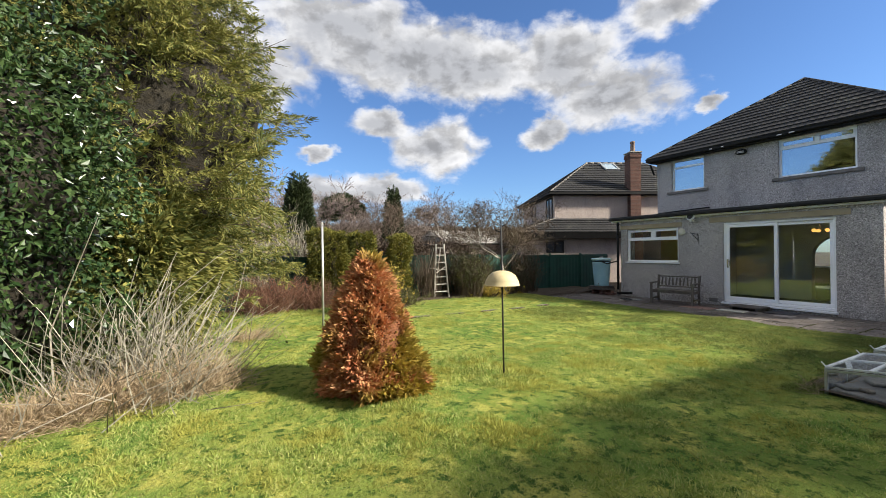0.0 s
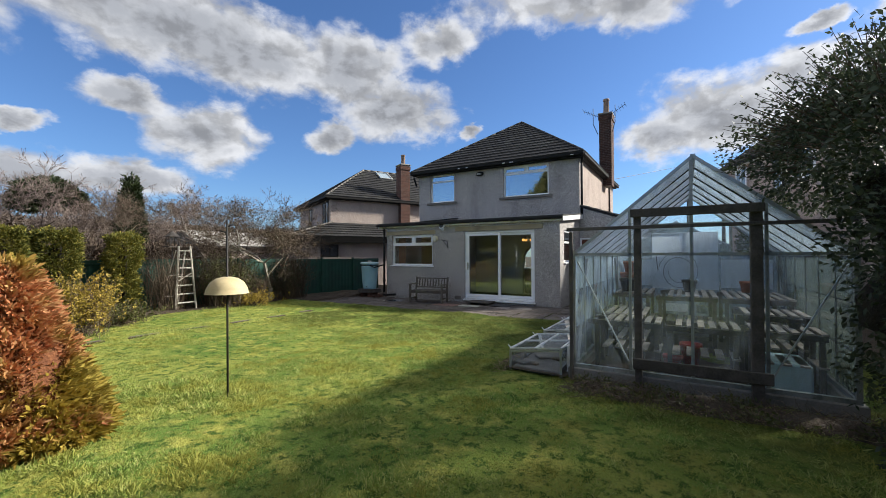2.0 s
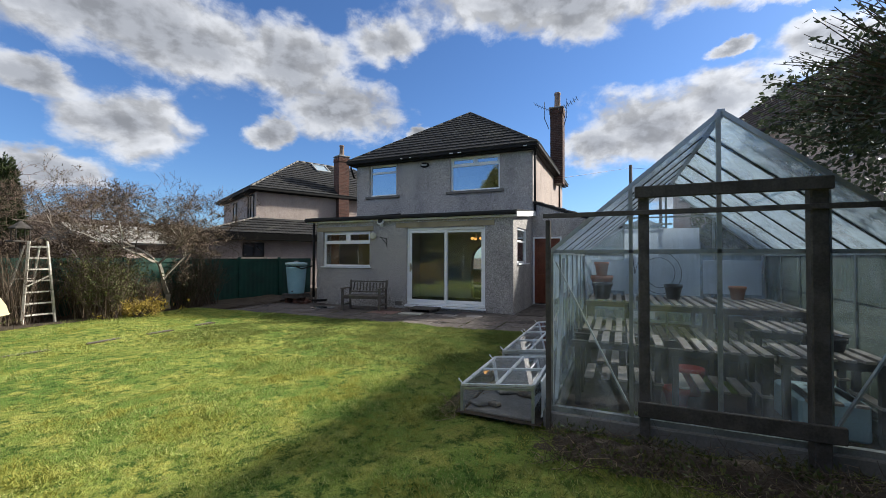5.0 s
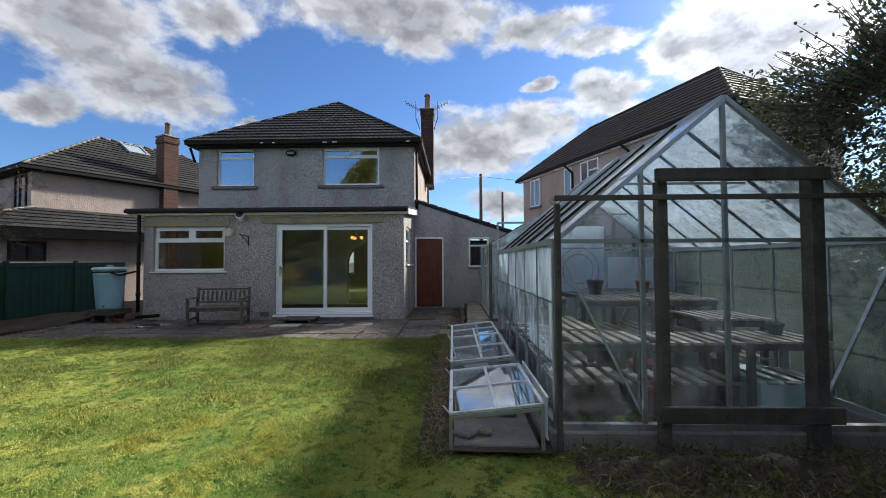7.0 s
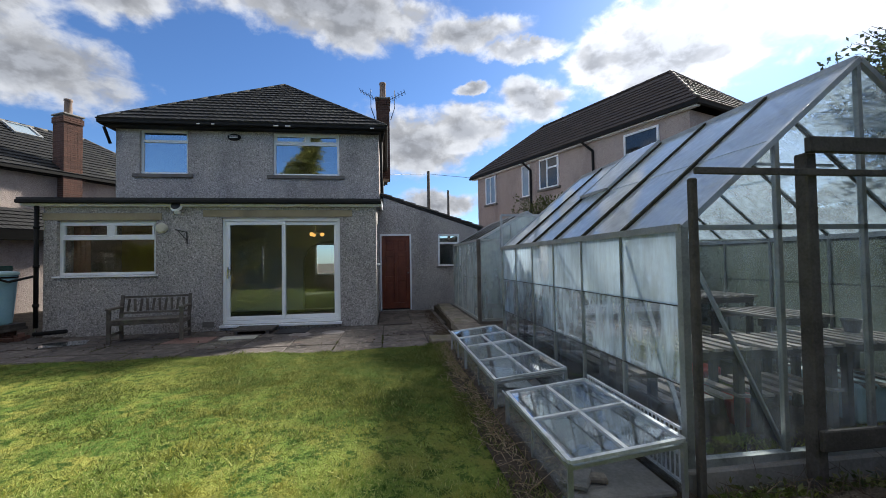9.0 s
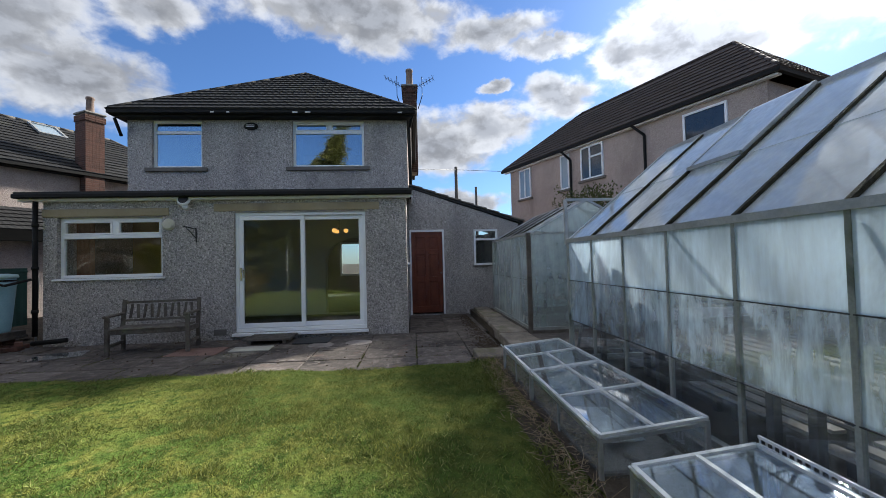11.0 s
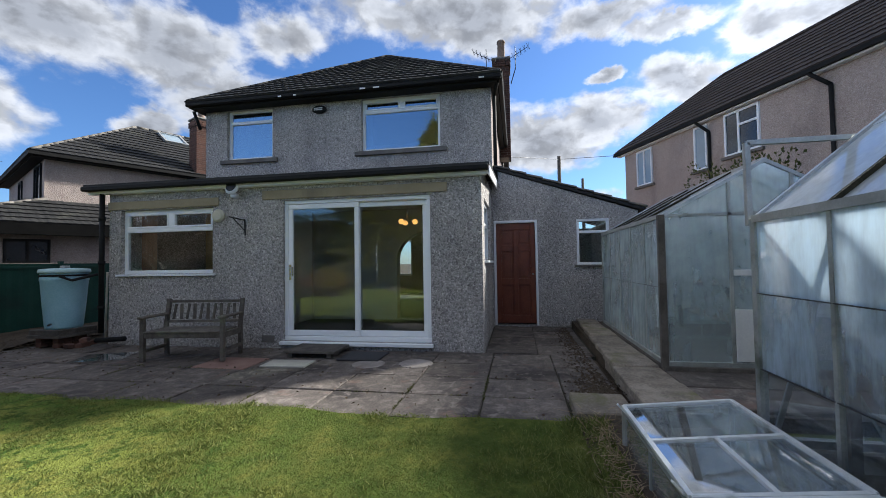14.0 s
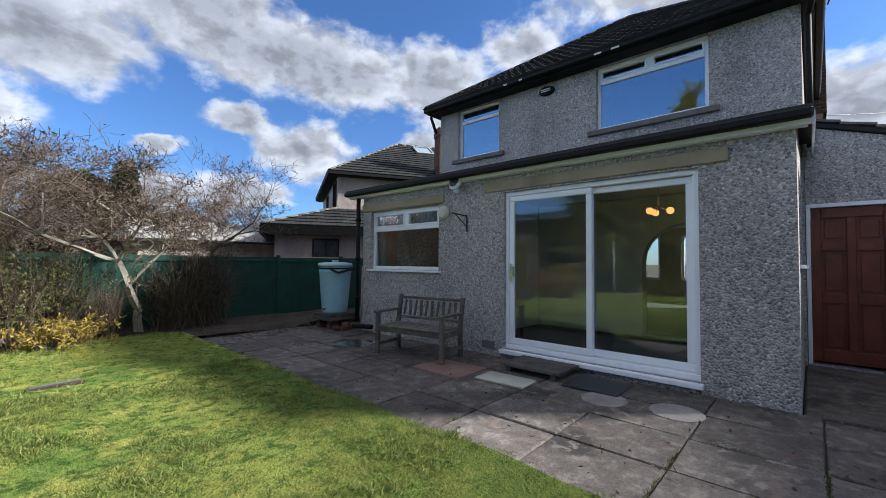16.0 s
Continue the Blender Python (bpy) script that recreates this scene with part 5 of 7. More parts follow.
# raised edge with stepping slabs beside the greenhouses
edge = thing("raised_path", "low raised path of mossy stone slabs and kerb", "path", (12, 0.9, 0), kind="structure")
bm = bmesh.new()
box(bm, (9.75, -1.4, -0.1), (14.6, 1.17, 0.115))
part("fill", bm, SOIL, edge)
for i in range(8):
    x0 = 9.78 + i * 0.605
    y1 = 1.24 - 0.045 * i * 0.5
    bm = bmesh.new()
    box(bm, (x0, 0.74, 0.10), (x0 + 0.59, y1, 0.165 + RNG.uniform(-0.01, 0.012)), None, 0.01)
    part("slab", bm, MOSSY, edge)
    bm = bmesh.new()
    box(bm, (x0 + 0.01, y1 - 0.09, -0.02), (x0 + 0.58, y1 - 0.02, 0.098), None, 0.008)
    part("kerb_stone", bm, MOSSY, edge)
for i in range(2):
    bm = bmesh.new()
    box(bm, (9.8 + i * 0.55, -0.2, 0.10), (10.33 + i * 0.55, 0.73, 0.15), None, 0.01)
    part("slab", bm, SLAB, edge)
bm = bmesh.new()
box(bm, (9.72, 1.30, -0.02), (10.22, 1.76, 0.10), None, 0.012)
tagged(part("step_stone", bm, MOSSY), "square stone slab used as a low step", "stepping stone", kind="")
st = thing("door_step", "dark wooden step below the patio door", "step", (11.8, 5.0, 0))
for i in range(3):
    slab("plank", (11.52 + i * 0.175, 4.66, 0.075), (11.685 + i * 0.175, 5.42, 0.11), TIMBER, st)
for y in (4.72, 5.30):
    slab("bearer", (11.55, y, 0.012), (12.0, y + 0.07, 0.074), TIMBER, st)
mat_ob = slab("doormat", (11.45, 4.02, 0.012), (11.95, 4.60, 0.03), DARK_PLASTIC, None, "", 0.006)
tagged(mat_ob, "black rubber doormat lying on the paving", "doormat")
for x, y, r in ((11.33, 4.10, 0.21), (11.42, 3.50, 0.22)):
    bm = bmesh.new()
    lathe(bm, [(r, 0.0), (r, 0.013), (r - 0.006, 0.016), (0.0, 0.016)], (x, y, 0), 24)
    tagged(part("stepping_stone", bm, STONE_WORN), "round worn pinkish stepping stone flush with the paving", "stepping stone", "round stepping stones")
for x, y, a in ((11.22, 5.16, 3),):
    bm = bmesh.new()
    box(bm, (-0.17, -0.30, 0.0), (0.17, 0.30, 0.024), pose(x, y, 0, 0, 0, a), 0.006)
    tagged(part("stepping_stone", bm, SLAB_PALE), "rectangular pale stone slab on the paving", "stepping stone")


# ---- garden bench ----
def bench(m):
    """Two-seat slatted bench; origin at the floor below its middle, front towards -y."""
    b = thing("garden_bench", "weathered grey teak two-seat garden bench", "bench", (0, 0, 0))
    W = 1.27
    for s in (-1, 1):
        x = s * (W / 2 - 0.03)
        slab("front_leg", (x - 0.03, -0.29, 0.0), (x + 0.03, -0.23, 0.60), BENCH_WOOD, b)
        bm = bmesh.new()
        bar(bm, (x, 0.24, 0.0), (x, 0.22, 0.43), 0.055, 0.055)
        bar(bm, (x, 0.22, 0.42), (x, 0.30, 0.84), 0.055, 0.05)
        part("back_leg", bm, BENCH_WOOD, b)
        slab("side_rail", (x - 0.022, -0.229, 0.32), (x + 0.022, 0.20, 0.40), BENCH_WOOD, b)
        slab("arm", (x - 0.04, -0.33, 0.602), (x + 0.04, 0.25, 0.64), BENCH_WOOD, b, "", 0.012)
        slab("stretcher", (x - 0.018, -0.229, 0.12), (x + 0.018, 0.22, 0.17), BENCH_WOOD, b)
    slab("front_rail", (-W / 2 + 0.062, -0.285, 0.33), (W / 2 - 0.062, -0.25, 0.40), BENCH_WOOD, b)
    for i in range(5):
        slab("seat_slat", (-W / 2 + 0.063, -0.30 + i * 0.104, 0.402), (W / 2 - 0.063, -0.215 + i * 0.104, 0.425), BENCH_WOOD, b, "", 0.006)
    bar_part("top_rail", (-W / 2 + 0.06, 0.29, 0.80), (W / 2 - 0.06, 0.29, 0.80), 0.075, 0.035, BENCH_WOOD, b)
    bar_part("lower_rail", (-W / 2 + 0.06, 0.235, 0.50), (W / 2 - 0.06, 0.235, 0.50), 0.055, 0.035, BENCH_WOOD, b)
    for i in range(10):                       # back slats
        x = -0.49 + i * 0.109
        lean = (0.010, -0.010)[i % 2]
        bar_part("back_slat", (x - lean, 0.243, 0.53), (x + lean, 0.284, 0.765), 0.045, 0.018, BENCH_WOOD, b)
    b.matrix_basis = m @ Matrix.Diagonal((0.91, 0.95, 0.96, 1.0))
    return b


bench(pose(11.41, 6.73, 0.012, 0, 0, -81))

# ---- water butt ----
butt = thing("water_butt", "pale blue plastic water butt with lid", "water butt", (11.98, 9.74, 0.28))
bm = bmesh.new()
lathe(bm, [(0.239, 0.30), (0.248, 0.34), (0.276, 0.65), (0.308, 1.08), (0.317, 1.10), (0.317, 1.14), (0.308, 1.15), (0.313, 1.22), (0.0, 1.22)], (11.98, 9.74, 0), 32)
part("barrel", bm, BUTT_BLUE, butt, "", True)
bm = bmesh.new()
lathe(bm, [(0.336, 1.221), (0.340, 1.25), (0.327, 1.285), (0.202, 1.30), (0.0, 1.305)], (11.98, 9.74, 0), 32)
part("lid", bm, BUTT_PALE, butt, "paler blue lid", True)
bm = bmesh.new()
lathe(bm, [(0.319, 1.165), (0.324, 1.17), (0.324, 1.19), (0.319, 1.195)], (11.98, 9.74, 0), 32)
part("band", bm, BLACK, butt, "dark strap round the rim", True)
bm = bmesh.new()
box(bm, (-0.05, -0.05, 1.30), (0.05, 0.05, 1.345), pose(11.98, 9.74, 0), 0.01)
part("cap", bm, GALV, butt, "small grey inlet cap")
bm = bmesh.new()
rod(bm, (11.72, 9.50, 1.17), (11.80, 9.36, 1.10), 0.02)
rod(bm, (11.80, 9.36, 1.10), (12.02, 9.12, 1.19), 0.022)
part("filler_hose", bm, BLACK, butt, "black filler pipe")
rod_part("tap", (11.69, 9.62, 0.40), (11.62, 9.58, 0.39), 0.015, 0.015, DARK_PLASTIC, butt)
stand = thing("butt_stand", "low stand of timber and bricks under the water butt", "stand", (11.98, 9.74, 0))
for y in (9.52, 9.86):
    for z in (0.012, 0.09):
        for x in (11.72, 11.96):
            slab("brick", (x, y, z), (x + 0.22, y + 0.105, z + 0.07), BRICK, stand)
slab("board", (11.66, 9.42, 0.17), (12.30, 10.06, 0.22), TIMBER, stand, "dark rotten board")
slab("board", (11.68, 9.44, 0.222), (12.28, 10.04, 0.298), TIMBER, stand)
for x, y, a, z in ((11.86, 9.20, 15, 0.012), (11.90, 9.22, 40, 0.082), (12.02, 9.3, -20, 0.012), (11.75, 9.33, 70, 0.012)):
    bm = bmesh.new()
    box(bm, (-0.107, -0.05, 0), (0.107, 0.05, 0.068), pose(x, y, z, 0, 0, a), 0.006)
    tagged(part("brick", bm, BRICK), "loose red brick lying by the water butt", "brick", "loose bricks")


# ---- greenhouses ----
def pane(parent, pts, material, t=0.004):
    bm = bmesh.new()
    p = [Vector(q) for q in pts]
    n = (p[1] - p[0]).cross(p[2] - p[0]).normalized()
    prism(bm, p, n * t)
    return part("pane", bm, material, parent)


def bars(parent, name, ends, w, h, material=ALU_OLD, label=""):
    for a, b in ends:
        bar_part(name, a, b, w, h, material, parent, label)


def greenhouse(label, x0, x1, yl, yr, zb, ze, zr, bays, laps, mats, gable_bars, door=None):
    """Aluminium greenhouse, ridge along x; yl is the garden side, yr the far side."""
    g_ = thing("greenhouse", label, "greenhouse", ((x0 + x1) / 2, (yl + yr) / 2, zb))
    ym = (yl + yr) / 2
    side_mat, roof_mat, gable_mat = mats

    def roof_z(y):
        return zr - (zr - ze) * abs(y - ym) / (yl - ym)

    for y in (yl, yr):
        bars(g_, "base_rail", [((x0, y, zb + 0.02), (x1, y, zb + 0.02))], 0.05, 0.05)
        bars(g_, "eaves_rail", [((x0, y, ze), (x1, y, ze))], 0.05, 0.045, ALU)
    bars(g_, "ridge_rail", [((x0, ym, zr), (x1, ym, zr))], 0.05, 0.05, ALU)
    step = (x1 - x0) / bays
    for i in range(bays + 1):
        x = x0 + i * step
        s = 0.045 if i in (0, bays) else 0.026
        for y in (yl, yr):
            bars(g_, "side_bar", [((x, y, zb), (x, y, ze))], s, s)
            bars(g_, "roof_bar", [((x, y, ze), (x, ym, zr))], s * 0.75, s * 0.75, MOSS_STRIP if i not in (0, bays) else ALU)
            if 0 < i < bays:
                bars(g_, "bar_cap", [((x, y + (0.01 if y > ym else -0.01), ze + 0.014), (x, ym + (0.012 if y > ym else -0.012), zr + 0.012))], 0.026, 0.014, MOSS_STRIP, "mossy black glazing strip")
    for i in range(bays):
        a, b = x0 + i * step + 0.008, x0 + (i + 1) * step - 0.008
        for y in (yl, yr):
            zs = [zb + 0.03, *laps, ze - 0.02]
            for k, (z0, z1) in enumerate(zip(zs, zs[1:])):
                o = 0.004 * k
                clear = k == 0 and len(laps) > 1
                # far side panes take the glass with shade put into its colour
                pane(g_, [(a, y + o, z0), (b, y + o, z0), (b, y + o, z1 + 0.015), (a, y + o, z1 + 0.015)], SHADED_GLASS if y == yr and len(laps) > 1 else (GABLE_GLASS if clear else HAZY_GLASS if k == 2 and len(laps) > 1 else side_mat))
                if k:
                    bar_part("lap_strip", (a, y + 0.012, z0), (b, y + 0.012, z0), 0.010, 0.006, DARK_PLASTIC, g_)
            for f0, f1, o in ((0.0, 0.52, 0.0), (0.50, 1.0, 0.008)):
                pts = [(a, y + (ym - y) * f0, ze + (zr - ze) * f0 + o), (b, y + (ym - y) * f0, ze + (zr - ze) * f0 + o), (b, y + (ym - y) * f1, ze + (zr - ze) * f1 + o), (a, y + (ym - y) * f1, ze + (zr - ze) * f1 + o)]
                # far slope gets the darker end glass
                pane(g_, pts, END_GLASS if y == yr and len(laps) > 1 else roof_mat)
    for x in (x0, x1):
        bars(g_, "gable_base", [((x, yl, zb + 0.02), (x, yr, zb + 0.02))], 0.05, 0.05)
        bars(g_, "gable_rail", [((x, yl, ze), (x, yr, ze))], 0.03, 0.03)
        ys = [yl, *gable_bars, yr]
        for y in gable_bars:
            bars(g_, "gable_bar", [((x, y, zb), (x, y, roof_z(y)))], 0.03, 0.03)
        for y0, y1 in zip(ys, ys[1:]):
            a, b = y0 - 0.01, y1 + 0.01
            zs = [zb + 0.04, *laps, ze - 0.01]
            for z0, z1 in zip(zs, zs[1:]):
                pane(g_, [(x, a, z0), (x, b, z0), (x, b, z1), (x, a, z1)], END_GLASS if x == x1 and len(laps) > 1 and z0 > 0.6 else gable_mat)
            pts = [(x, a, ze + 0.015), (x, b, ze + 0.015), (x, b, roof_z(b) - 0.02), (x, a, roof_z(a) - 0.02)]
            if (a - ym) * (b - ym) < 0:
                pts.insert(3, (x, ym, zr - 0.02))
            if abs(roof_z(a) - ze) < 0.06:
                pts = [p for i, p in enumerate(pts) if not (p[1] == a and i > 2)]
            if abs(roof_z(b) - ze) < 0.06:
                pts = [p for i, p in enumerate(pts) if not (p[1] == b and i == 2)]
            if len(pts) >= 3:
                pane(g_, pts, gable_mat)
    return g_


big = greenhouse("large old aluminium greenhouse with dirty algae-stained glass", 5.46, 9.15, 0.74, -1.80, 0.16, 1.54, 2.60, 6, (0.62, 1.08), (DIRTY_GLASS, ROOF_GLASS, GABLE_GLASS), (0.10, -0.51, -1.15))
for x in (5.46, 9.15):                        # wind braces in the corners
    bars(big, "brace", [((x + 0.03, 0.70, 1.45), (x + 0.03, 0.08, 0.2)), ((x + 0.03, -1.76, 1.45), (x + 0.03, -1.14, 0.2))], 0.03, 0.012, ALU)
bars(big, "brace", [((5.5, 0.70, 0.25), (6.05, 0.70, 1.48)), ((9.1, 0.70, 0.25), (8.55, 0.70, 1.48))], 0.03, 0.012, ALU)
bars(big, "tie", [((7.3, 0.74, 1.54), (7.3, -1.8, 1.54)), ((6.08, 0.1, 2.08), (6.08, -1.1, 2.08)), ((8.5, 0.1, 2.08), (8.5, -1.1, 2.08))], 0.02, 0.02)
for i, x in enumerate((7.31,)):               # roof vent, a little open
    bars(big, "vent_frame", [((x + 0.02, 0.12, 2.10), (x + 0.60, 0.12, 2.10)), ((x + 0.02, 0.12, 2.10), (x + 0.02, -0.50, 2.63)), ((x + 0.60, 0.12, 2.10), (x + 0.60, -0.50, 2.63))], 0.035, 0.03, ALU)
    pane(big, [(x + 0.03, 0.12, 2.11), (x + 0.59, 0.12, 2.11), (x + 0.59, -0.5, 2.64), (x + 0.03, -0.5, 2.64)], ROOF_GLASS)
bars(big, "door_track", [((9.2, 0.75, 2.03), (9.2, -0.6, 2.03)), ((9.2, 0.75, 2.03), (9.2, 0.75, 1.50))], 0.035, 0.03, ALU)
for lo, hi in (((5.40, -1.86), (5.52, 0.80)), ((9.09, -1.86), (9.21, 0.80)), ((5.521, 0.68), (9.089, 0.80)), ((5.521, -1.86), (9.089, -1.74))):
    slab("plinth", (*lo, -0.05), (*hi, 0.16), CONCRETE, big, "pale concrete plinth", 0.01)

# timber frame leaning against the near gable
tf = thing("timber_frame", "dark weathered timber posts and rails before the greenhouse", "timber frame", (5.38, -0.2, 0))
for y, z, w in ((0.745, 1.81, 0.042), (0.01, 1.96, 0.075), (-1.055, 2.0, 0.10)):
    slab("post", (5.36 - w / 2, y - w / 2, -0.02), (5.36 + w / 2, y + w / 2, z), TIMBER, tf, "", 0.008)
slab("beam", (5.268, -1.12, 1.95), (5.309, 0.075, 2.04), TIMBER, tf, "", 0.006)
slab("rail", (5.286, -1.75, 1.82), (5.308, 0.78, 1.858), TIMBER, tf, "grey thin rail", 0.004)
slab("rail", (5.272, -1.17, 0.27), (5.305, 0.06, 0.385), TIMBER, tf, "", 0.006)

small = greenhouse("small aluminium greenhouse with frosted milky panes", 10.9, 13.85, 0.70, -1.24, 0.20, 1.75, 2.28, 5, (1.0,), (OPAL_GLASS, ROOF_GLASS, OPAL_GLASS), (0.07, -0.50))
bm = bmesh.new()
box(bm, (10.86, -1.28, 0.10), (13.9, 0.74, 0.20), None, 0.01)
part("plinth", bm, TIMBER, small, "dark timber plinth")
slab("corner_post", (10.865, 0.685, 0.18), (10.925, 0.75, 1.76), TIMBER, small, "dark timber corner post")
slab("kick_panel", (10.875, -0.48, 0.26), (10.893, 0.05, 0.78), PALE_BOARD, small, "pale door kick panel")
slab("kick_panel", (10.875, -0.48, 1.12), (10.893, 0.05, 1.18), PALE_BOARD, small)


# staging and goods inside the big greenhouse
def staging(x0, x1, y0, y1, z):
    s = thing("staging", "slatted pale wooden greenhouse staging", "table", (x0, y0, 0), "greenhouse staging")
    n = int((y1 - y0) / 0.115)
    for k in range(n):
        slab("slat", (x0, y0 + k * 0.115, z - 0.022), (x1, y0 + k * 0.115 + 0.065, z), SLAT, s, "", 0)
    for x in (x0 + 0.05, x1 - 0.1):
        slab("bearer", (x, y0, z - 0.09), (x + 0.05, y1, z - 0.023), TIMBER, s, "", 0)
        for y in (y0 + 0.02, y1 - 0.08):
            slab("leg", (x, y, 0.0), (x + 0.05, y + 0.05, z - 0.091), TIMBER, s, "", 0)
    n2 = int((y1 - y0) / 0.15)
    for k in range(n2):
        slab("shelf_slat", (x0 + 0.02, y0 + k * 0.15, z * 0.5 - 0.02), (x1 - 0.02, y0 + k * 0.15 + 0.08, z * 0.5), SLAT, s, "", 0)
    return s


bm = bmesh.new()
box(bm, (5.53, -1.73, -0.04), (9.08, 0.67, 0.05))
tagged(part("greenhouse_floor", bm, SOIL), "dark trodden earth greenhouse floor", "floor", kind="structure")
staging(11.2, 13.6, -1.15, -0.35, 0.95)
staging(5.95, 6.50, -0.18, 0.62, 0.70)
staging(5.95, 6.50, -0.98, -0.22, 0.69)
staging(5.95, 6.50, -1.72, -1.02, 0.70)
staging(6.60, 7.60, 0.04, 0.62, 0.70)
staging(7.65, 8.80, 0.04, 0.62, 0.92)
staging(7.40, 8.80, -0.85, -0.05, 0.92)
staging(6.60, 7.35, -1.72, -1.0, 0.80)
staging(7.40, 8.80, -1.72, -0.9, 0.92)
for x, y, z, r, h, m_, lab in ((6.2, -0.30, 0.05, 0.11, 0.22, RED_PLASTIC, "red plastic flower pot on staging"), (8.3, 0.42, 0.92, 0.15, 0.30, TERRACOTTA, "terracotta flower pot on staging"), (8.3, 0.42, 1.22, 0.10, 0.2, TERRACOTTA, "terracotta flower pot on staging"), (6.8, -0.5, 0.05, 0.13, 0.28, RED_PLASTIC, "red plastic bucket on the floor"), (6.3, -1.5, 0.70, 0.07, 0.11, DARK_PLASTIC, "dark plastic flower pot on staging"), (8.2, -0.5, 0.92, 0.11, 0.2, DARK_PLASTIC, "dark plastic flower pot on staging"), (8.5, -1.3, 0.92, 0.10, 0.18, TERRACOTTA, "terracotta flower pot on staging"), (7.9, 0.4, 0.92, 0.13, 0.22, DARK_PLASTIC, "dark plastic flower pot on staging")):
    bm = bmesh.new()
    lathe(bm, [(r * 0.7, 0), (r * 0.95, h * 0.8), (r * 1.05, h * 0.8), (r * 1.05, h), (r * 0.92, h), (r * 0.85, h * 0.85), (0.0, h * 0.85)], (x, y, z), 16)
    tagged(part("flower_pot", bm, m_, None, "", True), lab, "flower pot")
for lo, hi in (((9.055, -0.95, 0.9), (9.06, 0.1, 1.95)), ((9.03, 0.0, 0.95), (9.035, 0.6, 1.45)), ((8.99, -1.7, 0.95), (8.995, -0.98, 1.45))):
    tagged(slab("polythene_sheet", lo, hi, POLYTHENE, None, "", 0.004), "white polythene sheet hung inside the greenhouse end", "plastic sheet", "polythene sheets")
tagged(slab("storage_crate", (6.0, -1.6, 0.05), (6.6, -1.15, 0.35), BUTT_PALE, None, "", 0.02), "pale blue plastic crate under the staging", "crate")
bm = bmesh.new()
for i in range(30):
    a, b = i * 0.42, (i + 1) * 0.42
    rod(bm, (8.4 + 0.02 * i / 30, -0.35 + 0.32 * math.cos(a) * (1 - i / 60), 1.25 + 0.35 * math.sin(a) * (1 - i / 60)), (8.4 + 0.02 * (i + 1) / 30, -0.35 + 0.32 * math.cos(b) * (1 - (i + 1) / 60), 1.25 + 0.35 * math.sin(b) * (1 - (i + 1) / 60)), 0.004, None, 5)
rod(bm, (8.4, -0.03, 1.25), (8.4, 0.0, 1.54), 0.006, None, 5)
tagged(part("hose", bm, DARK_PLASTIC), "black hose looped from a greenhouse bar", "hose")


# ---- cold frames ----
def cold_frame(x0, x1, y0=0.87, y1=1.52, z0=0.0, zl=0.305, zr=0.372, open_end=False, mid_bar=True):
    """Glazed box with a lid that slopes down towards the lawn (y1); a lengthwise bar in both halves or only in the nearer one."""
    c = thing("cold_frame", "low aluminium and glass cold frame with sloping lid", "cold frame", (x0, y0, z0), "cold frames")
    top = {y0: zr, y1: zl}
    xm, ym, zm = (x0 + x1) / 2, (y0 + y1) / 2, (zl + zr) / 2
    for x in (x0, x1):
        for y in (y0, y1):
            bar_part("corner_bar", (x, y, z0), (x, y, top[y]), 0.024, 0.024, ALU, c)
    bar_part("side_bar", (xm, y1, z0), (xm, y1, zl), 0.016, 0.012, ALU_OLD, c)
    for y in (y0, y1):
        bar_part("rail", (x0, y, z0 + 0.02), (x1, y, z0 + 0.02), 0.02, 0.02, ALU_OLD, c)
        bar_part("rail", (x0, y, top[y] - 0.02), (x1, y, top[y] - 0.02), 0.02, 0.02, ALU, c)
        pane(c, [(x0, y, z0 + 0.03), (x1, y, z0 + 0.03), (x1, y, top[y] - 0.03), (x0, y, top[y] - 0.03)], FRAME_GLASS)
    for x in (x0, x1):
        bar_part("rail", (x, y0, zr - 0.02), (x, y1, zl - 0.02), 0.02, 0.02, ALU, c)
        if not (open_end and x == x0):
            bar_part("rail", (x, y0, z0 + 0.02), (x, y1, z0 + 0.02), 0.02, 0.02, ALU_OLD, c)
            pane(c, [(x, y0, z0 + 0.03), (x, y1, z0 + 0.03), (x, y1, zl - 0.03), (x, y0, zr - 0.03)], FRAME_GLASS)
    lid = thing_part("lid", c, (x0, y0, zr))
    o = 0.012
    ends = [((x0, y0, zr), (x1, y0, zr)), ((x0, y1, zl), (x1, y1, zl)), ((x0, y0, zr), (x0, y1, zl)), ((x1, y0, zr), (x1, y1, zl)), ((xm, y0, zr), (xm, y1, zl)), ((x0, ym, zm), (x1 if mid_bar else xm, ym, zm))]
    for (ax, ay, az), (bx, by, bz) in ends:
        bar_part("lid_bar", (ax, ay, az + o), (bx, by, bz + o), 0.026, 0.018, LID_BAR, lid)
    pane(lid, [(x0, y0, zr + o - 0.004), (x1, y0, zr + o - 0.004), (x1, y1, zl + o - 0.004), (x0, y1, zl + o - 0.004)], FRAME_GLASS)
    for x in (x0 + 0.06, x1 - 0.06):
        bar_part("clip", (x, y1 + 0.005, zl - 0.01), (x - 0.012, y1 + 0.055, zl + 0.05), 0.018, 0.01, UPVC, lid, "white plastic clip")
    return c


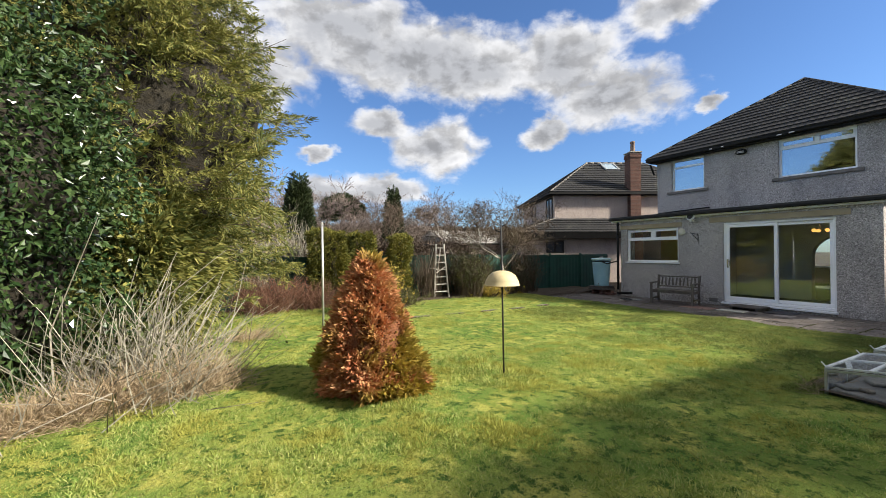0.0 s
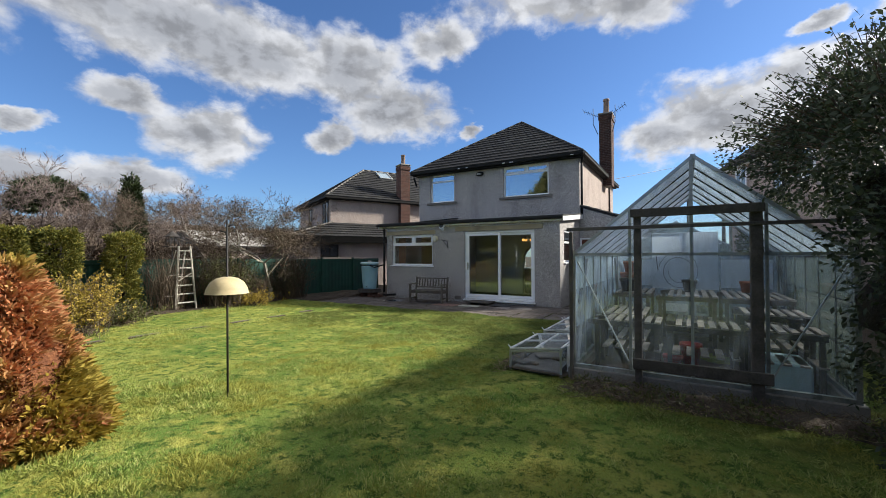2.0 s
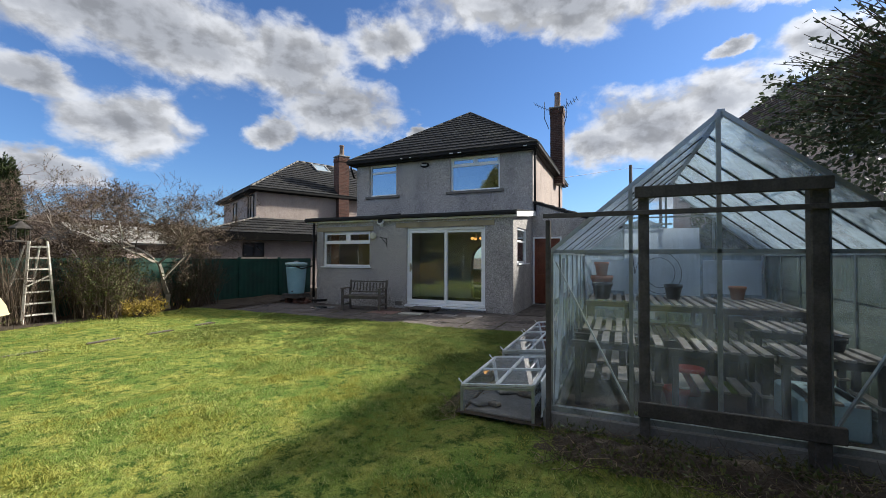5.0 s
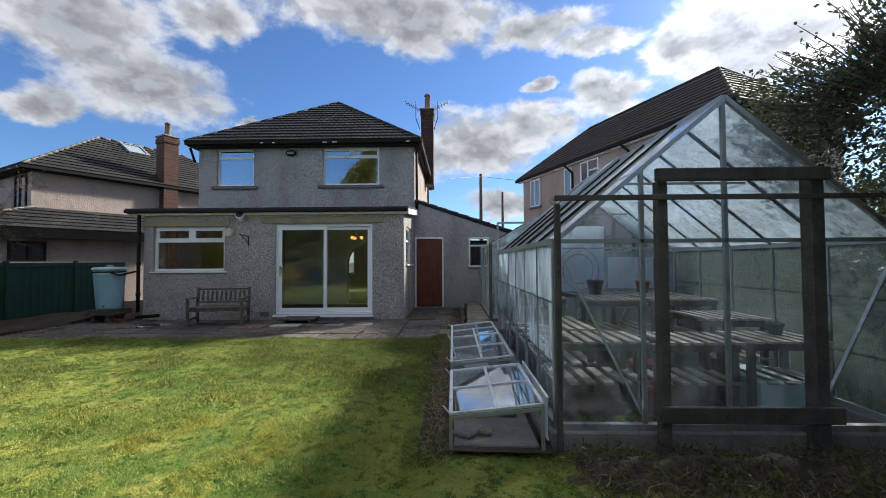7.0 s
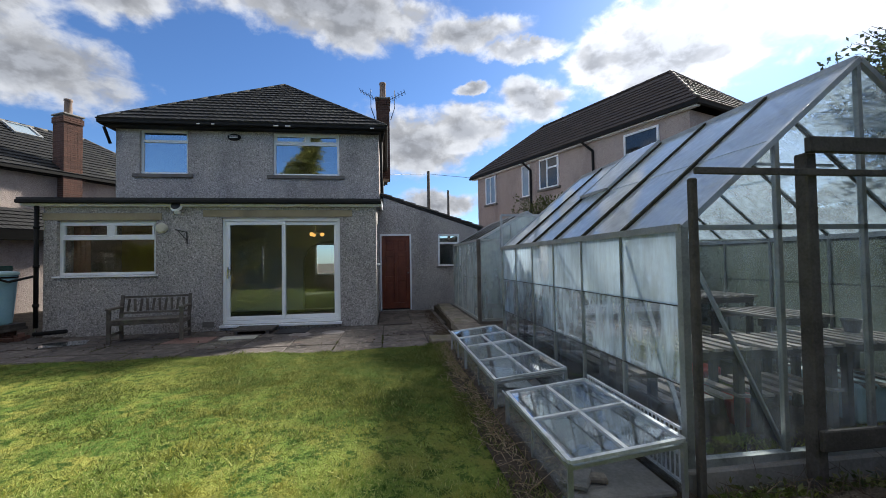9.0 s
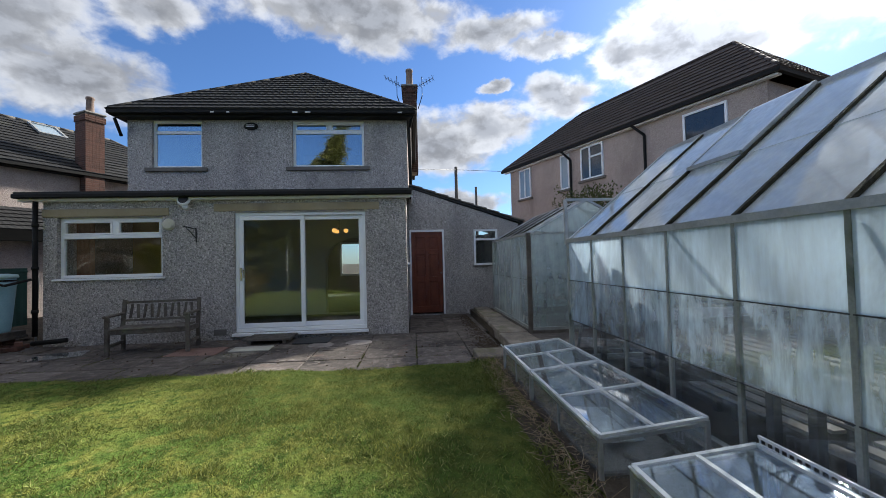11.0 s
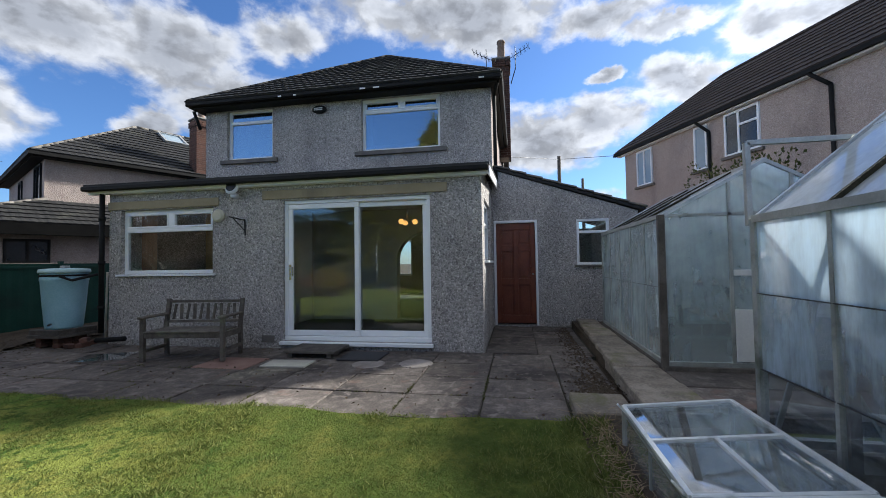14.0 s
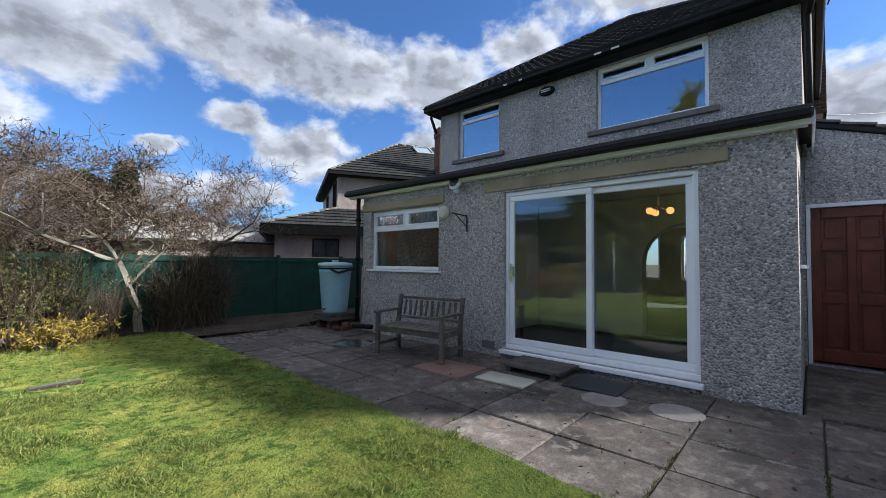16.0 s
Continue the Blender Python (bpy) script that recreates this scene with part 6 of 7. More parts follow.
LID_BAR = surface("oxidised_lid_bar", (0.66, 0.68, 0.68), (0.82, 0.84, 0.84), 8.0, 80.0, 0.5, 0.15, 0.001, metal=0.35, stain=(0.34, 0.36, 0.33))
for a, b in ((5.33, 6.45), (6.80, 8.155), (8.185, 9.25)):
    cold_frame(a, b, open_end=a < 6, mid_bar=a < 8)
    tagged(slab("floor_slab", (a + 0.03, 0.89, -0.03), (b - 0.03, 1.50, 0.092), CONCRETE, None, "", 0.01), "stained stone slab floor of the cold frame", "stone slab", "cold frame floors")
    for _ in range(9):
        x, y = RNG.uniform(a + 0.15, b - 0.25), RNG.uniform(0.95, 1.4)
        bm = bmesh.new()
        r = RNG.uniform(0.06, 0.15)
        box(bm, (-r, -r * 0.7, 0), (r, r * 0.7, 0.035), pose(x, y, 0.093, *RNG.uniform(-4, 4, 2), RNG.uniform(0, 180)), 0.01)
        tagged(part("stone", bm, MOSSY if r < 0.09 else CONCRETE), "broken piece of pale slab inside the cold frame", "stone", "stones in cold frames")
tagged(slab("board", (-0.17, -0.20, 0), (0.17, 0.20, 0.012), PALE_BOARD, None, "", 0.002, pose(7.25, 1.25, 0.19, 14, -22, 25)), "white board propped inside the cold frame", "board")
rail = thing("wire_shelf", "white wire shelf standing beside the greenhouse", "shelf", (5.9, 0.81, 0))
for z in (0.10, 0.40):
    bar_part("wire_rail", (5.42, 0.815, z), (6.5, 0.815, z), 0.014, 0.014, UPVC, rail)
for i in range(28):
    bar_part("wire", (5.44 + i * 0.039, 0.815, 0.10), (5.44 + i * 0.039, 0.815, 0.40), 0.007, 0.007, UPVC, rail)
rod_part("prop", (12.3, 9.30, 0.0), (12.32, 9.28, 1.22), 0.018, 0.018, WHITE_WOOD, None)
tagged(bpy.data.objects["prop"], "thin grey pole leaning by the house corner", "pole")
bm = bmesh.new()
box(bm, (-0.25, -0.32, 0.0), (0.25, 0.32, 0.006), pose(11.25, 8.05, 0.016, 0, 0, 25))
tagged(part("glass_sheet", bm, FRAME_GLASS), "loose glass sheet lying on the paving", "glass sheet")
for i in range(4):                              # spare sheets leaning between frame and greenhouse
    bm = bmesh.new()
    box(bm, (0, 0, 0), (0.5, 0.006, 0.34), pose(5.55 + i * 0.14, 0.785 - 0.0 + i * 0.004, 0.06, -12 + i * 2, 0, 2 * i))
    tagged(part("glass_sheet", bm, FRAME_GLASS), "spare greenhouse glass sheet leaning on its edge", "glass sheet", "spare glass sheets")

# ---- lawn things ----
bf = thing("bird_feeder", "black iron pole with cream plastic dome baffle", "bird feeder", (2.88, 3.78, 0.05))
bm = bmesh.new()
rod(bm, (2.875, 3.76, -0.1), (2.875, 3.80, 1.92), 0.011)
rod(bm, (2.875, 3.80, 1.78), (2.82, 3.84, 1.80), 0.008)
rod(bm, (2.875, 3.80, 1.84), (2.93, 3.76, 1.88), 0.008)
part("pole", bm, IRON, bf, "", True)
bm = bmesh.new()
lathe(bm, [(0.218, 1.125), (0.212, 1.13), (0.20, 1.18), (0.165, 1.245), (0.11, 1.285), (0.04, 1.303), (0.0, 1.304)], (2.875, 3.787, 0), 32)
bmesh.ops.delete(bm, geom=[min(bm.faces, key=lambda f: f.calc_center_median().z)], context="FACES_ONLY")
part("dome", bm, CREAM, bf, "cream plastic dome", True)
pole = thing("line_post", "thin galvanised washing line post", "post", (1.70, 8.05, 0))
rod_part("tube", (1.70, 8.05, -0.1), (1.68, 8.05, 2.10), 0.024, 0.024, GALV, pole)
rod_part("cap", (1.68, 8.05, 2.10), (1.68, 8.05, 2.14), 0.028, 0.022, WHITE_WOOD, pole)
bm = bmesh.new()
rod(bm, (1.68, 7.97, 2.07), (1.68, 8.13, 2.07), 0.006)
part("hook", bm, IRON, pole)

lad = thing("step_ladder", "old white-painted wooden fruit ladder with splayed legs", "ladder", (6.33, 11.5, 0.05))
for s in (-1, 1):
    bar_part("stile", (6.33 + s * 0.27, 11.45, 0.03), (6.36 + s * 0.15, 11.62, 1.80), 0.045, 0.03, WHITE_WOOD, lad)
    bar_part("back_leg", (6.05 + s * 0.24, 11.85, 0.03), (6.28 + s * 0.12, 11.66, 1.70), 0.035, 0.025, WHITE_WOOD, lad)
for i in range(7):
    f = 0.12 + i * 0.135
    z, y, hw = 0.03 + 1.77 * f, 11.45 + 0.17 * f, 0.27 - 0.12 * f
    bar_part("rung", (6.33 + 0.03 * f - hw, y, z), (6.33 + 0.03 * f + hw, y, z), 0.035, 0.03, WHITE_WOOD, lad)
for f in (0.25, 0.6):
    bar_part("back_rung", (5.85 + 0.25 * f, 11.82 - 0.2 * f, 1.67 * f), (6.28 + 0.15 * f, 11.82 - 0.2 * f, 1.67 * f), 0.03, 0.02, WHITE_WOOD, lad)
bar_part("brace", (6.15, 11.5, 0.85), (6.5, 11.52, 1.05), 0.03, 0.02, WHITE_WOOD, lad)

bt = thing("bird_table", "dark hanging bird table lantern on a thin pole", "bird table", (6.2, 11.95, 0))
rod_part("pole", (6.2, 11.95, 0.0), (6.2, 11.95, 1.78), 0.018, 0.018, IRON, bt)
slab("tray", (6.02, 11.77, 1.78), (6.38, 12.13, 1.81), TIMBER, bt)
for sx in (-1, 1):
    for sy in (-1, 1):
        rod_part("upright", (6.2 + sx * 0.11, 11.95 + sy * 0.11, 1.81), (6.2 + sx * 0.11, 11.95 + sy * 0.11, 2.06), 0.012, 0.012, TIMBER, bt)
bm = bmesh.new()
lathe(bm, [(0.20, 2.06), (0.20, 2.08), (0.05, 2.20), (0.02, 2.24)], (6.2, 11.95, 0), 8)
part("roof", bm, TIMBER, bt)

for x, y, a, l in ((3.15, 8.38, -4, 0.46), (4.0, 8.31, 3, 0.50), (4.9, 8.27, -2, 0.52), (5.9, 8.26, 4, 0.50), (6.8, 8.24, 0, 0.44), (7.8, 8.36, 6, 0.40)):
    es = thing("edging_stone", "narrow dark edging stone sunk in a slit in the lawn", "edging stone", (x, y, 0.04), "sunken edging stones", "", a)
    bm = bmesh.new()
    box(bm, (-l / 2, -0.02, -0.05), (l / 2, 0.035, 0.012), pose(x, y, 0.04, 0, 0, a), 0.006)
    part("stone", bm, SILL_STONE, es)
    bm = bmesh.new()
    box(bm, (-l / 2 - 0.03, -0.075, -0.05), (l / 2 + 0.02, -0.021, 0.008), pose(x, y, 0.04, 0, 0, a), 0.004)
    part("soil_slit", bm, SOIL, es, "dark bare soil slit")

# telegraph pole and garden shed beyond
tp = thing("telegraph_pole", "tall thin dark wooden telegraph pole", "pole", (33.2, -0.65, 0))
rod_part("mast", (33.2, -0.65, -0.1), (33.2, -0.65, 8.0), 0.16, 0.11, TIMBER, tp)
rod_part("mast", (39.0, -3.0, -0.1), (39.0, -3.0, 7.6), 0.15, 0.10, TIMBER, tp)
bm = bmesh.new()
rod(bm, (33.2, -0.65, 7.8), (21.9, 2.6, 5.3), 0.012, None, 5)
rod(bm, (33.2, -0.65, 7.8), (24.0, -2.5, 5.6), 0.012, None, 5)
part("wire", bm, IRON, tp)
shed = thing("conservatory", "low pale building with a glazed pitched roof beyond the fence", "outbuilding", (12.5, 19, 0))
bm = bmesh.new()
box(bm, (10.3, 18.0, -0.1), (14.6, 21.0, 2.0))
part("wall", bm, DASH_PINK, shed)
bm = bmesh.new()
prism(bm, [(10.1, 17.7, 2.0), (10.1, 21.3, 2.0), (10.1, 19.5, 2.75)], (4.8, 0, 0))
part("roof", bm, CONCRETE, shed, "pale grey roof")
slab("gutter", (10.1, 17.62, 1.93), (14.9, 17.7, 2.0), BLACK, shed)


# ---- planting ----
def lump(p, scale, amount):
    return np.array([noise.fractal(Vector(q) * scale, 1.0, 2.0, 3) for q in p]) * amount


def shell(n, centre, radii, rough=0.25, deep=0.25, zmin=0.0, shape=None, scale=0.9):
    """Points near a lumpy closed surface, with their outward directions. shape(z in 0..1): radius factor by height."""
    d = unit(RNG.normal(size=(n, 3)))
    k = 1 + lump(d * 2.2 + np.array(centre), scale, rough) - np.abs(RNG.normal(0, deep, n)) * 0.5
    p = d * k[:, None] * np.array(radii)
    if shape is not None:
        h = np.clip((p[:, 2] / radii[2] + 1) / 2, 0, 1)
        f = shape(h) / np.maximum(np.sqrt(np.maximum(1 - (2 * h - 1) ** 2, 0.02)), 0.1)
        p[:, :2] *= f[:, None]
    p = p + np.array(centre)
    keep = p[:, 2] > zmin
    return p[keep], d[keep]


def cone_points(n, base, height, radius, rough=0.18, deep=0.12, power=0.8, bulge=0.15):
    """Points on a lumpy conical surface and their outward directions."""
    h = 1 - np.sqrt(RNG.uniform(0, 1, n))
    h = np.clip(h + RNG.normal(0, 0.01, n), 0, 0.995)
    a = RNG.uniform(0, 2 * math.pi, n)
    r = radius * np.minimum((1 - h) ** power * (1 + bulge), 0.80 + h * 2.4)
    q = np.stack([np.cos(a), np.sin(a), h * 2.5], 1)
    k = 1 + lump(q * 1.6 + np.array(base), 1.0, rough) + lump(q * 5, 1.0, rough * 0.5) - np.abs(RNG.normal(0, deep, n))
    p = np.stack([np.cos(a) * r * k, np.sin(a) * r * k, h * height], 1) + np.array(base)
    d = np.stack([np.cos(a), np.sin(a), np.full(n, 0.35)], 1)
    return p, unit(d)


def sprays(p, d, length, width, per=6, fan=0.6, droop=0.1):
    """Feathery sprays: several slim leaflets from each point."""
    n = len(p)
    side = unit(np.cross(d, RNG.normal(size=(n, 3))))
    main = unit(d + RNG.normal(size=(n, 3)) * 0.45)
    pts, dirs = [], []
    for k in range(per):
        f = k / max(per - 1, 1)
        pts.append(p + main * length * f * 0.7)
        dirs.append(main + side * fan * (1 if k % 2 else -1) * (1.1 - f) + RNG.normal(size=(n, 3)) * 0.12)
    return leaves(np.concatenate(pts), np.concatenate(dirs), length * 0.55, width, droop)


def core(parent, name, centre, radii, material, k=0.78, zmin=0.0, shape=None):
    """Solid lumpy body inside a dense bush; its dark material stands in for inner shade."""
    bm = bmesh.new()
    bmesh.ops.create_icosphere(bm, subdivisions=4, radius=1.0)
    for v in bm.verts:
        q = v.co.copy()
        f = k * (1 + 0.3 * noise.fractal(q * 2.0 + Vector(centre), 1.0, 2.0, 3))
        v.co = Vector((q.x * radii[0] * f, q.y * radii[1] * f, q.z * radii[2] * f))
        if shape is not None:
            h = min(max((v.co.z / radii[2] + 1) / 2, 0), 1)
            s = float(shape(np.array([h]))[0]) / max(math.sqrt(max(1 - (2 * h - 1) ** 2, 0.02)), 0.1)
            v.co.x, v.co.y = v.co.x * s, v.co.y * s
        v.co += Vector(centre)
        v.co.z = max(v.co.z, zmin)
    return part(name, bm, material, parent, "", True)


# near-black colour stands in for the shade inside bushes and hedges
INSIDE = surface("inner_shade_fill", (0.012, 0.010, 0.007), (0.03, 0.025, 0.016), 6.0, 40.0, 0.95, 0.8, 0.03)

# tall conifer with holly in front of it
con = thing("conifer_tree", "tall overgrown yellow-green conifer", "tree", (-1.5, 8.7, 0))
rod_part("trunk", (-1.4, 8.5, -0.1), (-1.4, 8.5, 5.6), 0.28, 0.12, BARK, con)
rod_part("trunk", (-1.4, 8.5, 5.6), (-1.4, 7.15, 9.3), 0.12, 0.03, BARK, con)
SH = lambda h: np.where(h < 0.42, 0.60 + 0.95 * h, np.maximum(1.0 - (h - 0.42) * 1.95, 0.02))  # noqa: E731
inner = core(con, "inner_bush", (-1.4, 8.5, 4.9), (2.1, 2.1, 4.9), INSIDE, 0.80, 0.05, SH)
for q_ in inner.data.vertices:                # the top leans towards the garden
    q_.co.y -= 0.36 * max(q_.co.z - 5.6, 0.0)


def boughs(n, per, centre, radii, reach=1.0):
    """Points along drooping boughs that reach out of a crown: places and ways."""
    p_, d_ = shell(n, centre, radii, 0.5, 0.2, 0.1, SH)
    n = len(p_)
    d_ = unit(d_ * np.array((1, 1, 0.25)) + RNG.normal(size=d_.shape) * 0.22 + np.array((0, 0, 0.16)))
    k_ = np.repeat(np.arange(n), per)
    t_ = RNG.uniform(-0.75, 0.32, (n * per, 1)) * reach
    side = unit(np.cross(d_, np.array((0, 0, 1.0))))[k_]
    wide = RNG.normal(0, 0.105, (n * per, 1)) * (1.0 - t_ / reach)
    q_ = p_[k_] + d_[k_] * t_ + side * wide - np.array((0, 0, 1.0)) * (0.16 * np.maximum(t_ + 0.4, 0) ** 2 + np.abs(wide) * 0.30)
    w_ = unit(d_[k_] + side * wide * 2.2 + RNG.normal(size=q_.shape) * 0.24 - np.array((0, 0, 0.10)))
    return q_, w_


p, d = boughs(1250, 62, (-1.4, 8.5, 4.95), (2.4, 2.4, 5.0))
p[:, 1] -= 0.36 * np.maximum(p[:, 2] - 5.6, 0.0)
v, f = sprays(p, d, 0.145, 0.019, 6, 0.65, 0.10)
tagged(raw("crown", v, f, LEYLAND, con), kind="")
s0 = RNG.integers(0, len(p), 900)
v, f = stems(p[s0] - d[s0] * 0.5, p[s0] + d[s0] * RNG.uniform(0.25, 0.6, (900, 1)), 0.012, 0.003, 0.08)
v2, f2 = sprays(p[s0] + d[s0] * 0.22, d[s0], 0.34, 0.024, 11, 0.55, 0.1)
raw("outer_growth", v2, f2, LEYLAND, con)
raw("twig_mass", v, f, TWIG, con)
p, d = shell(7000, (-1.3, 7.4, 1.1), (0.95, 1.1, 1.3), 0.3, 0.16, 0.05)
v, f = sprays(p, d, 0.26, 0.04, 7, 0.7, 0.2)
raw("low_skirt", v, f, LEYLAND, con)

c2 = thing("conifer_tree", "tall dense dark conifer behind the holly", "tree", (-3.6, 8.3, 0))
rod_part("trunk", (-3.6, 8.3, -0.1), (-3.6, 8.3, 7.6), 0.24, 0.03, BARK, c2)
core(c2, "inner_bush", (-3.6, 8.3, 4.1), (1.9, 1.9, 4.1), INSIDE, 0.80, 0.05, SH)
p, d = boughs(700, 40, (-3.6, 8.3, 4.15), (2.15, 2.15, 4.2))
v, f = sprays(p, d, 0.19, 0.026, 6, 0.6, 0.12)
raw("crown", v, f, LEYLAND, c2)

hol = thing("holly_bush", "large glossy dark green holly bush", "bush", (-2.0, 5.9, 0))
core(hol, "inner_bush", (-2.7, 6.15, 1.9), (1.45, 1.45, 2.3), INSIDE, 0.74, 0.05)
p, d = shell(40000, (-2.7, 6.15, 2.0), (1.7, 1.7, 2.6), 0.7, 0.55, 0.08)
v, f = leaves(p, d * 0.6 + RNG.normal(size=p.shape) * 0.6 + np.array((0, 0, -0.15)), 0.088, 0.052, 0.1, 0.25)
raw("foliage", v, f, HOLLY, hol)
p, d = shell(1500, (-2.2, 4.75, 2.95), (0.22, 0.20, 0.16), 0.3, 0.3, 0)
v, f = leaves(p[:260], d[:260] + RNG.normal(size=(260, 3)) * 0.4, 0.09, 0.05)
raw("pale_growth", v, f, GOLD_LEAF, hol)
p, d = shell(7000, (-3.4, 3.2, 1.6), (1.0, 1.6, 1.9), 0.3, 0.16, 0.05)
v, f = leaves(p, d + RNG.normal(size=p.shape) * 0.6, 0.08, 0.045, 0.1, 0.2)
raw("low_foliage", v, f, HOLLY, hol)

# bare stems and dead grass at its foot
scrub = thing("bare_shrub", "tangle of bare grey stems with dry straw grass", "shrub", (-0.6, 5.4, 0))
n = 420
b = np.stack([RNG.normal(-1.0, 0.40, n), RNG.normal(5.35, 0.42, n), np.zeros(n)], 1)
e = b + np.stack([RNG.normal(0.12, 0.42, n), RNG.normal(-0.1, 0.40, n), np.abs(RNG.normal(0.62, 0.28, n))], 1)
v, f = stems(b, e, 0.006, 0.002, 0.10)
raw("stem_mass", v, f, STEM_GREY, scrub)
n = 60
b = np.stack([RNG.normal(-0.95, 0.25, n), RNG.normal(5.3, 0.25, n), np.zeros(n)], 1)
e = b + np.stack([np.clip(RNG.normal(0.3, 0.4, n), -0.5, 0.8), np.clip(RNG.normal(-0.1, 0.4, n), -0.7, 0.7), np.abs(RNG.normal(1.0, 0.25, n))], 1)
v, f = stems(b, e, 0.012, 0.003, 0.10)
raw("tall_growth", v, f, STEM_GREY, scrub)
p = np.stack([RNG.normal(-0.85, 0.4, 1500), RNG.normal(5.6, 0.5, 1500), np.abs(RNG.normal(0.45, 0.3, 1500))], 1)
v, f = leaves(p, RNG.normal(size=p.shape), 0.05, 0.025)
raw("foliage", v, f, SHRUB_LEAF, scrub)
n = 7000
t = RNG.uniform(0, 1, n)
b = np.stack([-2.5 + 2.3 * t + RNG.normal(0, 0.16, n), 4.15 + 0.75 * t + np.abs(RNG.normal(0, 0.28, n)), np.full(n, 0.03)], 1)
e = b + np.stack([RNG.normal(0.03, 0.14, n), RNG.normal(-0.08, 0.14, n), np.abs(RNG.normal(0.14, 0.12, n)) * (0.5 + t)], 1)
v, f = stems(b, e, 0.0035, 0.0012, 0.12)
raw("dead_grass", v, f, STRAW, scrub)
n = 500
b = np.stack([RNG.normal(0.35, 0.22, n), RNG.normal(7.6, 0.15, n), np.full(n, 0.03)], 1)
e = b + np.stack([RNG.normal(0, 0.1, n), RNG.normal(-0.03, 0.1, n), np.abs(RNG.normal(0.1, 0.07, n))], 1)
v, f = stems(b, e, 0.004, 0.0015, 0.12)
raw("straw_tuft", v, f, STRAW, scrub)

# rusty dwarf conifer
RUSTY = surface("rusty_dead_twigs", (0.10, 0.035, 0.015), (0.22, 0.085, 0.035), 9.0, 50.0, 0.95, 0.8, 0.03)
dw = thing("dwarf_conifer", "bushy conical dwarf conifer turned rusty orange", "shrub", (1.32, 4.21, 0.03))
bm = bmesh.new()
lathe(bm, [(0.40, 0.05), (0.46, 0.35), (0.38, 0.75), (0.20, 1.15), (0.02, 1.4)], (1.32, 4.21, 0), 16)
part("inner_bush", bm, RUSTY, dw, "", True)
p, d = cone_points(11000, (1.32, 4.21, 0.03), 1.47, 0.47, 0.48, 0.13, 0.78, 0.12)
v, f = sprays(p, d + np.array((0, 0, 0.25)), 0.13, 0.022, 6, 0.6, 0.05)
raw("crown", v, f, CONE_LEAF, dw)
p, d = cone_points(1800, (1.50, 4.0, 0.03), 0.60, 0.36, 0.2, 0.12)
v, f = sprays(p, d, 0.13, 0.024, 6, 0.6, 0.05)
raw("golden_skirt", v, f, GOLD_LEAF, dw)


# dark shrub over the far side of the greenhouse
rb = thing("evergreen_shrub", "dark leafy shrub overhanging the greenhouse roof", "bush", (6.0, -3.0, 0))
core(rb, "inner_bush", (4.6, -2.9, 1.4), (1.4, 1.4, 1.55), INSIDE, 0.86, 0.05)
p, d = shell(34000, (4.6, -2.78, 1.5), (1.6, 1.62, 1.8), 0.45, 0.3, 0.08)
keep = (p[:, 1] < -1.95) | ((p[:, 0] < 5.1) & (p[:, 1] < -1.22 - 0.30 * np.clip(2.2 - p[:, 2], 0, 1)))
p, d = p[keep], d[keep]
v, f = leaves(p, d * 0.7 + RNG.normal(size=p.shape) * 0.6, 0.055, 0.028, 0.1)
raw("foliage", v, f, BUSH_LEAF, rb)
p, d = shell(13000, (5.35, -1.95, 2.5), (1.15, 0.95, 0.75), 0.5, 0.4, 1.95)
keep = (p[:, 1] < -1.85) | (p[:, 0] < 5.2) | (p[:, 2] > 2.66 - (p[:, 1] + 0.53) * -0.82)
v, f = leaves(p[keep], d[keep] * 0.7 + RNG.normal(size=p[keep].shape) * 0.6, 0.05, 0.026, 0.1)
raw("overhang", v, f, BUSH_LEAF, rb)
n = 420
d = unit(np.stack([RNG.normal(0, 0.7, n), RNG.normal(0.35, 0.7, n), np.abs(RNG.normal(0.9, 0.4, n))], 1))
b = np.array((5.2, -2.15, 2.3)) + d * np.array((1.1, 0.9, 0.6)) * 0.9
e = b + d * RNG.uniform(0.25, 0.75, (n, 1))
v, f = stems(b, e, 0.008, 0.002, 0.08)
raw("twig_mass", v, f, TWIG, rb)
k = np.repeat(np.arange(n), 16)
q = b[k] + (e - b)[k] * RNG.uniform(0.1, 1, (len(k), 1)) + RNG.normal(size=(len(k), 3)) * 0.02
v, f = leaves(q, RNG.normal(size=q.shape), 0.045, 0.022)
raw("sprig_foliage", v, f, BUSH_LEAF, rb)
